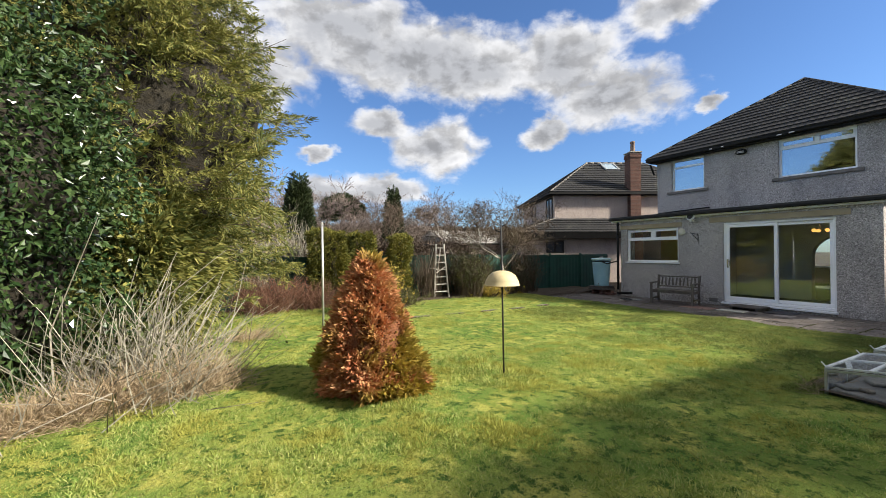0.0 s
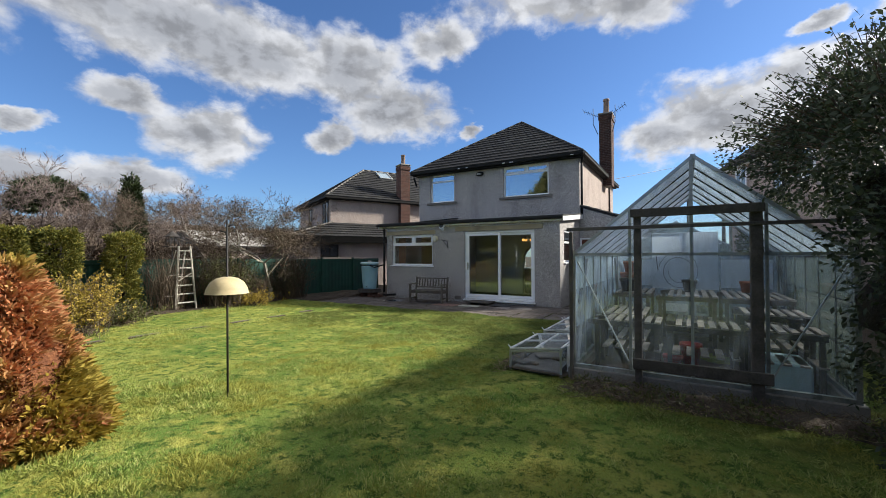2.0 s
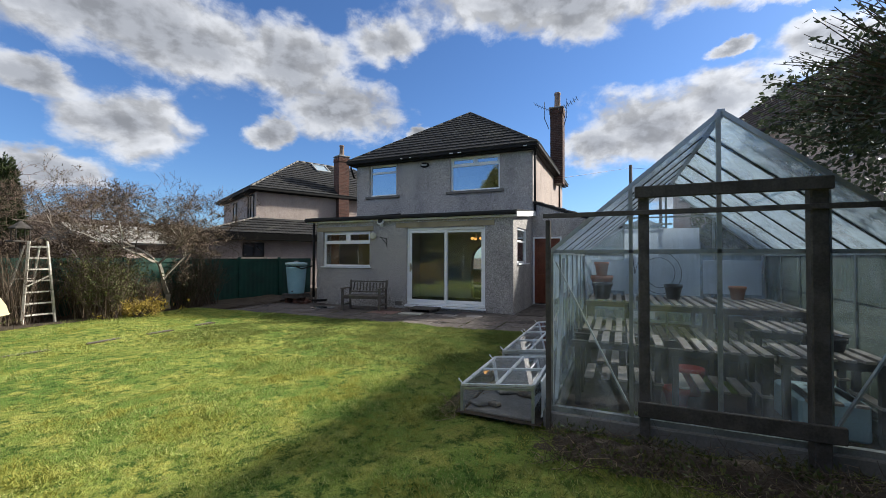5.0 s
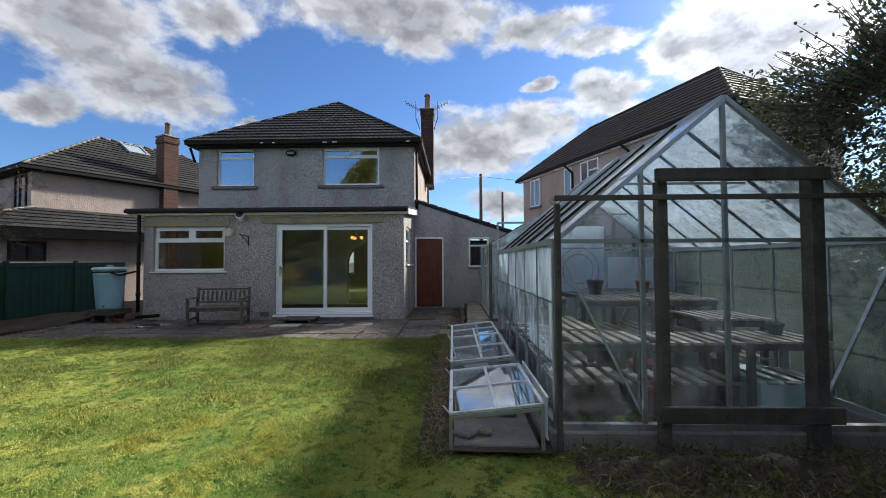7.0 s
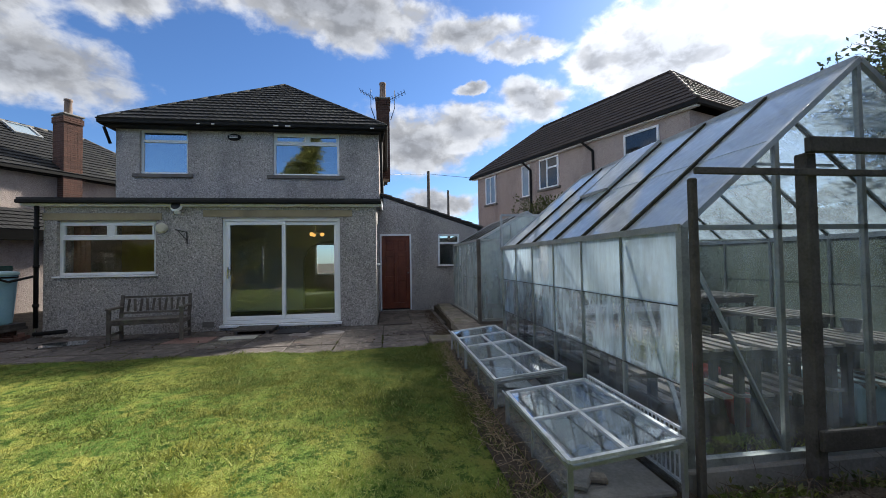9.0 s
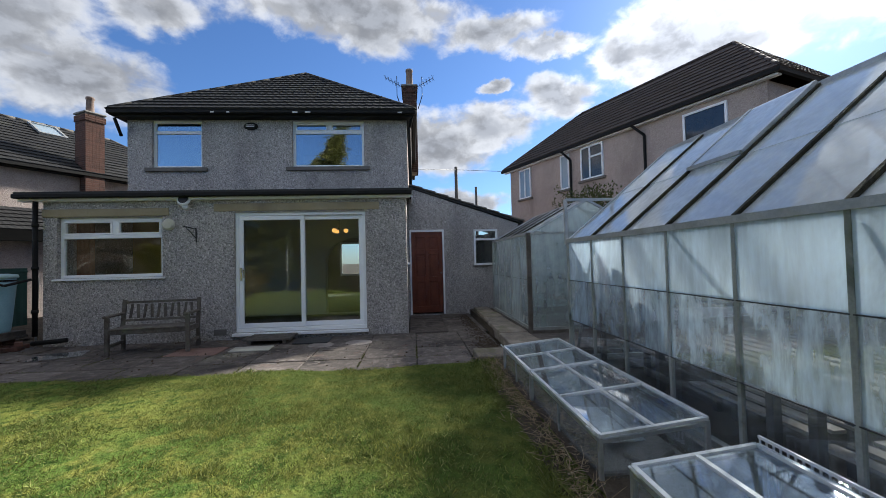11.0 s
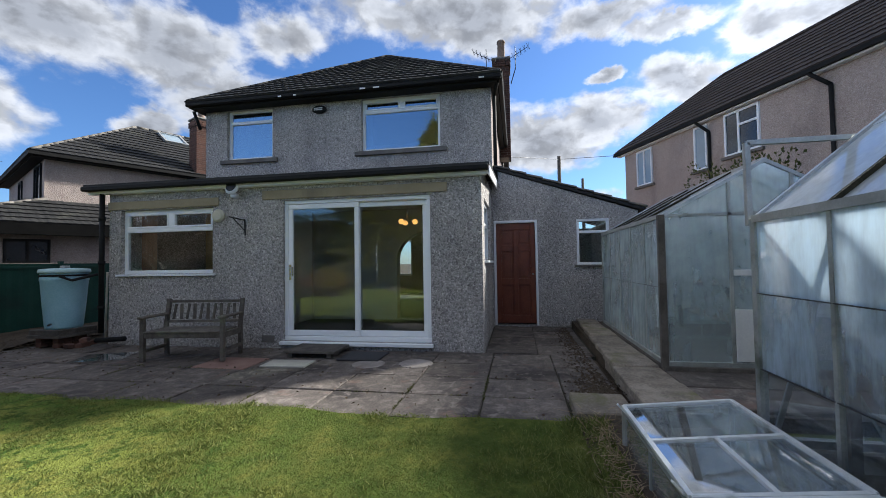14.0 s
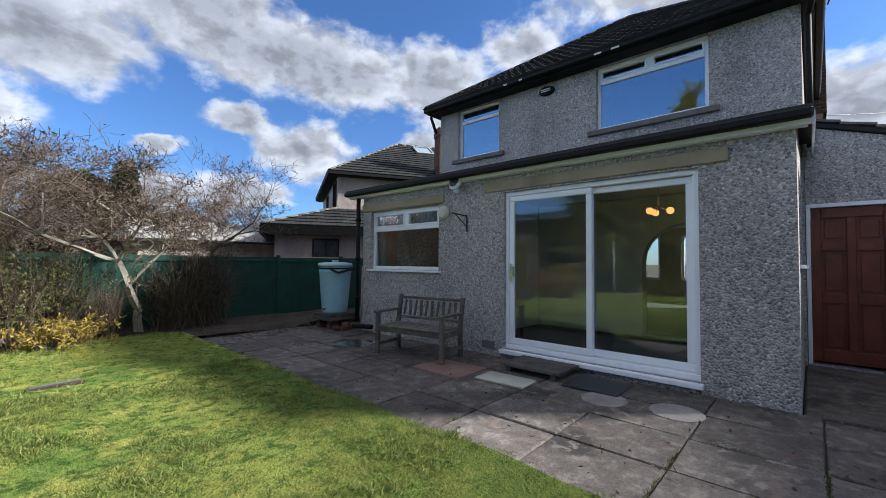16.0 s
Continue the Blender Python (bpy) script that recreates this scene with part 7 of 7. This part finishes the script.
# hedge closing the far side of the garden
def hedge(name, label, x0, x1, y0, y1, z1, n, mat, size=0.07):
    h = thing(name, label, "hedge", ((x0 + x1) / 2, (y0 + y1) / 2, 0))
    bm = bmesh.new()
    box(bm, (x0 + 0.18, y0 + 0.18, 0), (x1 - 0.18, y1 - 0.18, z1 - 0.2), None, 0.15)
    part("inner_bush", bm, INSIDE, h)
    a = np.array([(y1 - y0) * z1, (y1 - y0) * z1, (x1 - x0) * z1, (x1 - x0) * z1, (x1 - x0) * (y1 - y0)])
    face = RNG.choice(5, n, p=a / a.sum())
    q = RNG.uniform(0, 1, (n, 3)) * np.array((x1 - x0, y1 - y0, z1)) + np.array((x0, y0, 0))
    nr = np.zeros((n, 3))
    for i, (ax, val, s) in enumerate(((0, x0, -1), (0, x1, 1), (1, y0, -1), (1, y1, 1), (2, z1, 1))):
        q[face == i, ax] = val
        nr[face == i, ax] = s
    q += nr * (lump(q, 1.6, 0.14) + lump(q, 5.0, 0.05) - np.abs(RNG.normal(0, 0.06, n)))[:, None]
    nr = nr + np.array((0, 0, 0.4))
    v, f = sprays(q, nr, size * 1.6, size * 0.35, 5, 0.6, 0.05)
    raw("foliage", v, f, mat, h)
    return h


hedge("hedge", "dark overgrown boundary hedge", -4.0, 12.5, -5.2, -4.2, 2.3, 9000, DARK_LEAF, 0.12)
hedge("hedge", "dark overgrown hedge at the end of the garden", -9.6, -8.2, -6.0, 14.0, 3.2, 9000, DARK_LEAF, 0.14)
# unseen hedge added to darken what the kitchen window mirrors
hedge("hedge", "unseen tall dark hedge, added to darken the kitchen window's reflection", -9.6, -8.2, 14.05, 34.0, 4.6, 7000, DARK_LEAF, 0.18)
hedge("clipped_conifer", "square-clipped golden conifer block beside the fence", 2.25, 3.12, 11.4, 12.2, 2.12, 7000, YEW)
hedge("clipped_conifer", "square-clipped conifer block beside the fence", 3.42, 4.02, 11.5, 12.2, 2.05, 5000, YEW)
hedge("clipped_conifer", "narrow clipped golden conifer block beside the fence", 4.70, 5.20, 11.45, 12.1, 2.02, 4000, YEW)


def twig_shrub(name, label, x, y, r, h, n, mat, spread=0.45, thick=0.008, leaf=None, leaves_n=0, z=0.0):
    s = thing(name, label, "shrub", (x, y, z))
    b = np.stack([x + RNG.normal(0, r * 0.35, n), y + RNG.normal(0, r * 0.35, n), np.full(n, z)], 1)
    e = b + np.stack([RNG.normal(0, r * spread, n), RNG.normal(0, r * spread, n), h * RNG.uniform(0.45, 1.05, n)], 1)
    v1 = stems(b, e, thick, thick * 0.35, 0.06)
    k = RNG.integers(0, n, n * 5)
    f_ = RNG.uniform(0.3, 0.95, (n * 5, 1))
    b2 = b[k] + (e - b)[k] * f_
    e2 = b2 + (unit(e - b)[k] * 0.6 + RNG.normal(size=(n * 5, 3)) * 0.45) * (h * 0.22)
    v, f = together(v1, stems(b2, e2, thick * 0.5, thick * 0.2, 0.08))
    raw("stem_mass", v, f, mat, s)
    if leaf:
        k = RNG.integers(0, len(b2), leaves_n)
        q = b2[k] + (e2 - b2)[k] * RNG.uniform(0, 1, (leaves_n, 1))
        v, f = leaves(q, RNG.normal(size=q.shape) + np.array((0, 0, 0.3)), 0.055, 0.028)
        raw("foliage", v, f, leaf, s)
    return s


twig_shrub("bare_shrub", "mass of dark purple-brown bare twigs", 0.9, 11.1, 1.0, 0.95, 420, TWIG_RED, 0.5, 0.006)
twig_shrub("bare_shrub", "mass of purple-brown bare twigs", 2.2, 11.2, 0.7, 0.75, 250, TWIG_RED, 0.5, 0.006)
twig_shrub("buddleia", "tall shrub of bare straw-coloured stems", 0.9, 12.8, 0.9, 2.7, 130, STEM_GREY, 0.55, 0.014)
twig_shrub("buddleia", "tall shrub of bare straw-coloured stems", 1.9, 13.3, 0.8, 2.5, 100, STEM_GREY, 0.55, 0.014)
twig_shrub("bare_shrub", "brown twiggy shrub by the fence", 5.9, 11.7, 0.5, 1.5, 120, TWIG, 0.4, 0.007)
twig_shrub("bare_shrub", "brown twiggy shrub by the fence", 7.3, 11.8, 0.5, 1.6, 110, TWIG, 0.4, 0.008, SHRUB_LEAF, 1500)
twig_shrub("evergreen_shrub", "mixed green shrub beside the fence", 7.9, 11.7, 0.6, 1.4, 160, TWIG, 0.5, 0.007, SHRUB_LEAF, 4500)
twig_shrub("bare_shrub", "dense brown twiggy shrub beside the fence", 10.3, 11.8, 0.5, 1.7, 120, TWIG, 0.42, 0.008, DARK_LEAF, 1200)
twig_shrub("golden_shrub", "low yellow-leaved shrub at the bed's edge", 8.0, 11.0, 0.5, 0.45, 120, TWIG, 0.7, 0.005, GOLD_LEAF, 2600)
twig_shrub("golden_shrub", "yellow-green shrub at the bed's edge", 3.3, 9.3, 0.6, 1.15, 200, TWIG, 0.5, 0.005, GOLD_LEAF, 7000)
twig_shrub("evergreen_shrub", "grey-green low shrub at the bed's edge", 4.4, 10.3, 0.55, 0.5, 150, TWIG, 0.6, 0.005, SHRUB_LEAF, 2600)
twig_shrub("bare_shrub", "dark dense shrub under the fruit tree", 9.7, 11.6, 0.5, 1.2, 140, TWIG, 0.5, 0.008, DARK_LEAF, 1800)
twig_shrub("evergreen_shrub", "leafy green shrub in front of the fence", 7.4, 11.2, 0.5, 1.5, 160, TWIG, 0.4, 0.007, SHRUB_LEAF, 3800)
twig_shrub("bare_shrub", "brown twiggy shrub by the fence", 8.6, 11.6, 0.4, 0.9, 180, TWIG, 0.4, 0.005)
twig_shrub("bare_shrub", "tangled brown shrub by the fence", 6.5, 12.1, 0.6, 1.7, 90, TWIG, 0.5, 0.007)


def tree_arrays(base, height, r0, seed, levels=5, spread=0.55, lean=(0, 0, 0), kids=(3, 4)):
    """Recursive branching; returns stems as start, end, radii."""
    rnd = random.Random(seed)
    S, E, A, B = [], [], [], []

    def grow(p, way_, length, r, level):
        q = p
        d_ = way_.normalized()
        parts = 3 if level < 2 else 2
        for _ in range(parts):
            d_ = (d_ + Vector((rnd.gauss(0, 0.13), rnd.gauss(0, 0.13), rnd.gauss(0.03, 0.10)))).normalized()
            nq = q + d_ * length / parts
            S.append(q[:])
            E.append(nq[:])
            A.append(r)
            r *= 0.84
            B.append(r)
            q = nq
            if level < levels and rnd.random() < 0.55:
                side = Vector((rnd.gauss(0, 1), rnd.gauss(0, 1), rnd.gauss(0.25, 0.5))).normalized()
                grow(q, d_ * (1 - spread) + side * spread, length * rnd.uniform(0.45, 0.7), r * 0.6, level + 1)
        if level < levels:
            for _ in range(rnd.randint(*kids)):
                side = Vector((rnd.gauss(0, 1), rnd.gauss(0, 1), rnd.gauss(0.2, 0.5))).normalized()
                grow(q, d_ * (1 - spread) + side * spread, length * rnd.uniform(0.6, 0.85), r * 0.75, level + 1)

    grow(Vector(base), Vector((0, 0, 1)) + Vector(lean), height * 0.34, r0, 0)
    return np.array(S), np.array(E), np.array(A), np.array(B)


def bare_tree(name, label, base, height, r0, seed, levels, twig_mat, trunk_mat, leaf=None, leaf_n=0, spread=0.55, lean=(0, 0, 0), kids=(2, 3), thin=0.004):
    t = thing(name, label, "tree", base)
    S, E, A, B = tree_arrays(base, height, r0, seed, levels, spread, lean, kids)
    thick_ = A > r0 * 0.16
    A, B = np.maximum(A, thin), np.maximum(B, thin * 0.7)
    v, f = stems(S[thick_], E[thick_], A[thick_], B[thick_], 0.02)
    raw("trunk", v, f, trunk_mat, t)
    v, f = stems(S[~thick_], E[~thick_], A[~thick_], B[~thick_], 0.05)
    raw("crown", v, f, twig_mat, t)
    if leaf:
        tips = np.nonzero(~thick_)[0]
        k = RNG.choice(tips, leaf_n)
        q = S[k] + (E - S)[k] * RNG.uniform(0.2, 1, (leaf_n, 1)) + RNG.normal(size=(leaf_n, 3)) * 0.03
        v, f = leaves(q, RNG.normal(size=q.shape) + np.array((0, 0, 0.6)), 0.07, 0.022)
        raw("foliage", v, f, leaf, t)
    return t


bare_tree("fruit_tree", "old spreading fruit tree with bare twigs, pale trunk", (9.15, 11.7, 0.0), 4.0, 0.085, 5, 6, TWIG, BARK_PALE, TWIG, 5000, 0.62, (0.05, -0.05, 0), (3, 3))
bare_tree("fruit_tree", "spreading bare twiggy tree beside the fence", (7.6, 12.9, 0.0), 4.3, 0.08, 11, 6, TWIG, BARK, TWIG, 2500, 0.58, (0.1, 0, 0), (2, 3))
bare_tree("bare_tree", "bare twiggy tree behind the fence", (10.6, 13.2, 0.0), 4.5, 0.08, 21, 6, TWIG, BARK, TWIG, 1500, 0.55, (0.05, 0, 0), (2, 3))
bare_tree("bare_tree", "bare twiggy tree behind the fence", (6.4, 17.5, 0.0), 4.4, 0.08, 31, 6, TWIG, BARK, None, 0, 0.55, (0, 0, 0), (2, 3))

# distance: bare trees, a pine and two slim cypresses
FAR = bare_tree("bare_tree", "tall bare tree in the distance", (0.0, 34.0, 0.0), 7.5, 0.16, 41, 6, FAR_TWIG, BARK, None, 0, 0.5, (0, 0, 0), (2, 3), 0.014)
tagged(FAR, group="distant bare trees")
for i, (x, y, a, s) in enumerate(((4.5, 36, 70, 0.95), (8.5, 33, 140, 0.85), (12.5, 38, 200, 0.9), (17, 36, 250, 0.85), (21, 40, 300, 1.0), (-4, 37, 30, 1.0), (-8, 33, 110, 0.9), (2.5, 42, 180, 1.1), (6.8, 44, 330, 1.1), (15, 45, 20, 1.0))):
    t = copy_thing(FAR, pose(x, y, 0, 0, 0, a) @ Matrix.Scale(s, 4))
    t.scale = (s, s, s)


def cypress(x, y, h, r, seed_n=5200):
    t = thing("cypress", "slim dark green columnar cypress", "tree", (x, y, 0), "cypresses")
    rod_part("trunk", (x, y, -0.1), (x, y, h * 0.5), 0.12, 0.06, BARK, t)
    bm = bmesh.new()
    lathe(bm, [(r * 0.5, 0.4), (r * 0.75, h * 0.35), (r * 0.5, h * 0.75), (0.02, h * 0.95)], (x, y, 0), 12)
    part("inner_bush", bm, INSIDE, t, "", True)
    p_, d_ = cone_points(seed_n, (x, y, 0.3), h - 0.3, r, 0.22, 0.12, 0.55, 0.05)
    v_, f_ = sprays(p_, d_ + np.array((0, 0, 1.0)), 0.45, 0.09, 5, 0.5, 0.0)
    raw("crown", v_, f_, DARK_LEAF, t)


cypress(4.2, 25.0, 6.1, 0.85)
cypress(11.7, 28.5, 6.3, 0.65)
pine = thing("pine_tree", "distant dark pine with a rounded open crown", "tree", (11.2, 40, 0))
rod_part("trunk", (11.2, 40, -0.1), (11.2, 40, 6.0), 0.2, 0.12, BARK, pine)
for cx, cz, rx, rz in ((11.0, 6.3, 1.5, 0.7), (12.0, 5.8, 1.1, 0.6), (10.0, 5.6, 0.9, 0.5)):
    p, d = shell(1500, (cx, 40, cz), (rx, rx, rz), 0.3, 0.3, 0)
    v, f = sprays(p, d, 0.5, 0.10, 5, 0.7, 0.0)
    raw("crown", v, f, DARK_LEAF, pine)
hedge("hedge", "distant low belt of brown woodland scrub", -30, 60, 46, 49, 4.2, 12000, TWIG, 0.5)
hedge("hedge", "scrubby growth beyond the green fence", 1.0, 9.5, 14.5, 16.5, 1.7, 6000, TWIG, 0.16)

# shrub by the far house wall, above the small greenhouse
rs = thing("climbing_shrub", "scrambling green shrub against the neighbour's wall", "shrub", (16.0, -2.5, 0))
core(rs, "inner_bush", (16.0, -2.5, 1.5), (2.2, 0.55, 1.5), INSIDE, 0.78, 0.03)
p, d = shell(9000, (16.0, -2.5, 1.6), (2.5, 0.7, 1.75), 0.5, 0.28, 0.05)
v, f = leaves(p, d + RNG.normal(size=p.shape) * 0.5, 0.09, 0.045)
raw("foliage", v, f, SHRUB_LEAF, rs)

# conifers at the end of the garden, mirrored in the windows
for x, y, h, r in ((-10.5, 2.2, 5.8, 1.9), (-10.8, 4.4, 5.2, 2.0), (-10.4, 6.8, 5.4, 1.9), (-10.6, 9.1, 6.1, 1.4), (-10.6, 12.2, 5.6, 2.0), (-10.6, 0.0, 6.1, 2.0), (-10.7, -2.4, 6.4, 2.0), (-10.5, -5.0, 6.0, 2.0)):
    cypress(x, y, h, r, 2600)

# ---- grass ----
def turf_blades(n, x0, x1, y0, y1, z, h, name, mat=BLADE, fade=(-90.0, -80.0)):
    """Grass blades over a stretch of lawn; fade: along x, from where none stand to where all do."""
    x, y = RNG.uniform(x0, x1, n), RNG.uniform(y0, y1, n)
    stand = (x - fade[0]) / (fade[1] - fade[0]) > RNG.uniform(0, 1, n)
    x, y = x[stand], y[stand]
    n = len(x)
    keep = lump(np.stack([x * 0.9, y * 0.9, np.zeros(n)], 1), 1.0, 1.0) > RNG.uniform(-0.9, 0.25, n)
    x, y = x[keep], y[keep]
    zz = np.array([z + 0.035 * noise.fractal(Vector((a * 0.9, b * 0.9, 3.0)), 1.0, 2.0, 4) for a, b in zip(x, y)])
    p_ = np.stack([x, y, zz - 0.004], 1)
    way_ = RNG.normal(size=p_.shape) * np.array((0.75, 0.75, 0.2)) + np.array((0, 0, 0.75))
    clump = 0.5 + 1.1 * np.clip(lump(np.stack([x, y, np.full(len(x), 9.0)], 1), 1.5, 0.7) + lump(np.stack([x, y, np.full(len(x), 4.0)], 1), 6.0, 0.6) + 0.35, 0, 1.4)
    v_, f_ = leaves(p_, way_, h, 0.0048)
    v_ = v_.reshape(-1, 4, 3)
    v_ = p_[:, None] + (v_ - p_[:, None]) * clump[:, None, None]
    return raw(name, v_.reshape(-1, 3), f_, mat)


# bank of dark soil, weeds and dead stems along the greenhouse gable
bank = thing("soil_bank", "dark soil bank with weeds and dead stems along the greenhouse", "soil bank", (5.1, -0.9, 0))
bm = bmesh.new()
bmesh.ops.create_grid(bm, x_segments=14, y_segments=60, size=1.0)
for q_ in bm.verts:
    x, y = 5.10 + q_.co.x * 0.30, -0.75 + q_.co.y * 1.55
    e_ = 1.0 - abs(q_.co.x) ** 3
    q_.co = Vector((x, y, -0.02 + 0.125 * max(e_, 0) * min(1.0, (1 - abs(q_.co.y)) * 6) * (0.75 + 0.5 * noise.noise(Vector((x * 4, y * 4, 1)))) + 0.02 * noise.noise(Vector((x * 15, y * 15, 2)))))
part("soil_mound", bm, SOIL, bank, "", True)
n = 900
b = np.stack([RNG.uniform(4.7, 5.34, n), RNG.uniform(-2.2, 0.72, n), np.full(n, 0.07)], 1)
e = b + np.stack([RNG.normal(0, 0.10, n), RNG.normal(0, 0.12, n), np.abs(RNG.normal(0.03, 0.05, n))], 1)
v, f = stems(b, e, 0.003, 0.0012, 0.08)
raw("stem_mass", v, f, TWIG, bank)
p = np.stack([RNG.uniform(4.68, 5.34, 2600), RNG.uniform(-2.2, 0.72, 2600), 0.07 + np.abs(RNG.normal(0, 0.03, 2600))], 1)
p = p[lump(p, 3.0, 1.0) > 0.1]
v, f = leaves(p, RNG.normal(size=p.shape) + np.array((0, 0, 0.6)), 0.045, 0.02)
raw("weed_growth", v, f, SHRUB_LEAF, bank)

tagged(turf_blades(200000, -2.2, 8.2, 1.6, 8.0, 0.03, 0.038, "grass", BLADE, (8.2, 6.0)), "short mossy lawn grass blades", "grass", kind="stuff")
tagged(turf_blades(190000, 5.8, 9.70, 1.6, 8.0, 0.03, 0.040, "grass", BLADE_LUSH_SHADED, (5.8, 8.0)), "lush green lawn grass blades, darkened for shade, towards the patio", "grass", kind="stuff")
tagged(turf_blades(230000, -1.0, 6.0, -1.6, 4.8, 0.03, 0.042, "grass"), "short lawn grass blades", "grass", kind="stuff")
tagged(turf_blades(12000, 5.1, 9.72, 1.56, 1.86, 0.04, 0.06, "grass", BLADE_LUSH_SHADED), "ragged grass tufts along the cold frames", "grass", kind="stuff")
tagged(turf_blades(9000, 4.3, 5.36, -1.4, 0.95, 0.035, 0.06, "grass", BLADE_LUSH_SHADED), "ragged grass tufts on the soil before the greenhouse", "grass", kind="stuff")
tagged(turf_blades(50000, -1.0, 9.6, 8.0, 11.3, 0.03, 0.06, "grass"), "short lawn grass blades towards the beds", "grass", kind="stuff")
# clods and leaf litter on the paving
n = 700
t = RNG.uniform(0, 1, n)
q = np.concatenate([np.stack([RNG.uniform(9.9, 14.3, 260), 1.32 + np.abs(RNG.normal(0, 0.14, 260)), np.full(260, 0.016)], 1),
                    np.stack([RNG.uniform(11.9, 12.14, 120), RNG.uniform(2.8, 9.0, 120), np.full(120, 0.016)], 1),
                    np.stack([RNG.uniform(9.7, 12.0, 320), RNG.uniform(2.0, 10.2, 320), np.full(320, 0.016)], 1)])
v, f = leaves(q, RNG.normal(size=q.shape) * np.array((1, 1, 0.12)) + np.array((0, 0, 0.06)), 0.035, 0.022)
tagged(raw("leaf_litter", v, f, TWIG), "scattered dead leaves and crumbs of soil on paving", "litter", kind="stuff")
# crumbs of dark soil swept along the kerb and by the beds
n = 2600
k = RNG.integers(0, 3, n)
c_ = np.where((k == 0)[:, None], np.stack([RNG.uniform(10.1, 14.4, n), 1.30 + np.abs(RNG.normal(0, 0.13, n)), np.full(n, 0.008)], 1),
              np.where((k == 1)[:, None], np.stack([RNG.normal(10.45, 0.28, n), 1.42 + RNG.normal(0, 0.13, n), np.full(n, 0.010)], 1),
                       np.stack([RNG.uniform(9.8, 13.2, n), 10.34 + RNG.normal(0, 0.35, n), np.full(n, 0.03)], 1)))
r_ = RNG.uniform(0.006, 0.024, (n, 1, 1))
shape_ = np.array([(1, 0, 0), (-0.5, 0.87, 0), (-0.5, -0.87, 0), (0.1, 0.1, 1.0)])
v = (c_[:, None] + (shape_[None] + RNG.normal(0, 0.22, (n, 4, 3))) * r_ * np.array((1, 1, 0.7))).reshape(-1, 3)
f = ((np.arange(n) * 4)[:, None, None] + np.array([(0, 1, 3), (1, 2, 3), (2, 0, 3)])[None]).reshape(-1, 3)
tagged(raw("soil_crumbs", v, f, SOIL), "crumbs of dark soil scattered along the kerb", "soil", kind="stuff")
# moss and grass in the joints
n = 5000
x = np.concatenate([RNG.uniform(9.66, 11.0, 2500), 9.66 + 0.617 * RNG.integers(0, 3, 2500)])
y = np.concatenate([1.78 + 0.765 * RNG.integers(0, 8, 2500), RNG.uniform(1.8, 9.5, 2500)])
keep = lump(np.stack([x, y, np.zeros(n)], 1), 1.3, 1.0) > 0.12
p = np.stack([x + RNG.normal(0, 0.006, n), y + RNG.normal(0, 0.006, n), np.full(n, -0.006)], 1)[keep]
v, f = leaves(p, RNG.normal(size=p.shape) * 0.5 + np.array((0, 0, 0.8)), 0.03, 0.006)
tagged(raw("joint_moss", v, f, SHRUB_LEAF), "moss and grass growing in the paving joints", "moss", kind="stuff")
# dry litter on the soil beside the cold frames
n = 1150
b = np.stack([np.concatenate([RNG.uniform(5.2, 9.8, 900), RNG.uniform(4.7, 5.4, 250)]), np.concatenate([RNG.normal(1.62, 0.07, 900), RNG.uniform(-1.8, 0.75, 250)]), np.full(n, 0.05)], 1)
e = b + np.stack([RNG.normal(0, 0.08, n), RNG.normal(0, 0.08, n), np.abs(RNG.normal(0.02, 0.03, n))], 1)
v, f = stems(b, e, 0.003, 0.001, 0.15)
tagged(raw("straw_litter", v, f, STRAW), "dry straw and moss litter on the soil", "litter", kind="stuff")


# ---- pieces, linked last ----
for name, data, m, parent in LATE:
    ob = new(name, data)
    ob.parent = parent
    ob.matrix_parent_inverse = world_of(parent).inverted()
    ob.matrix_basis = m
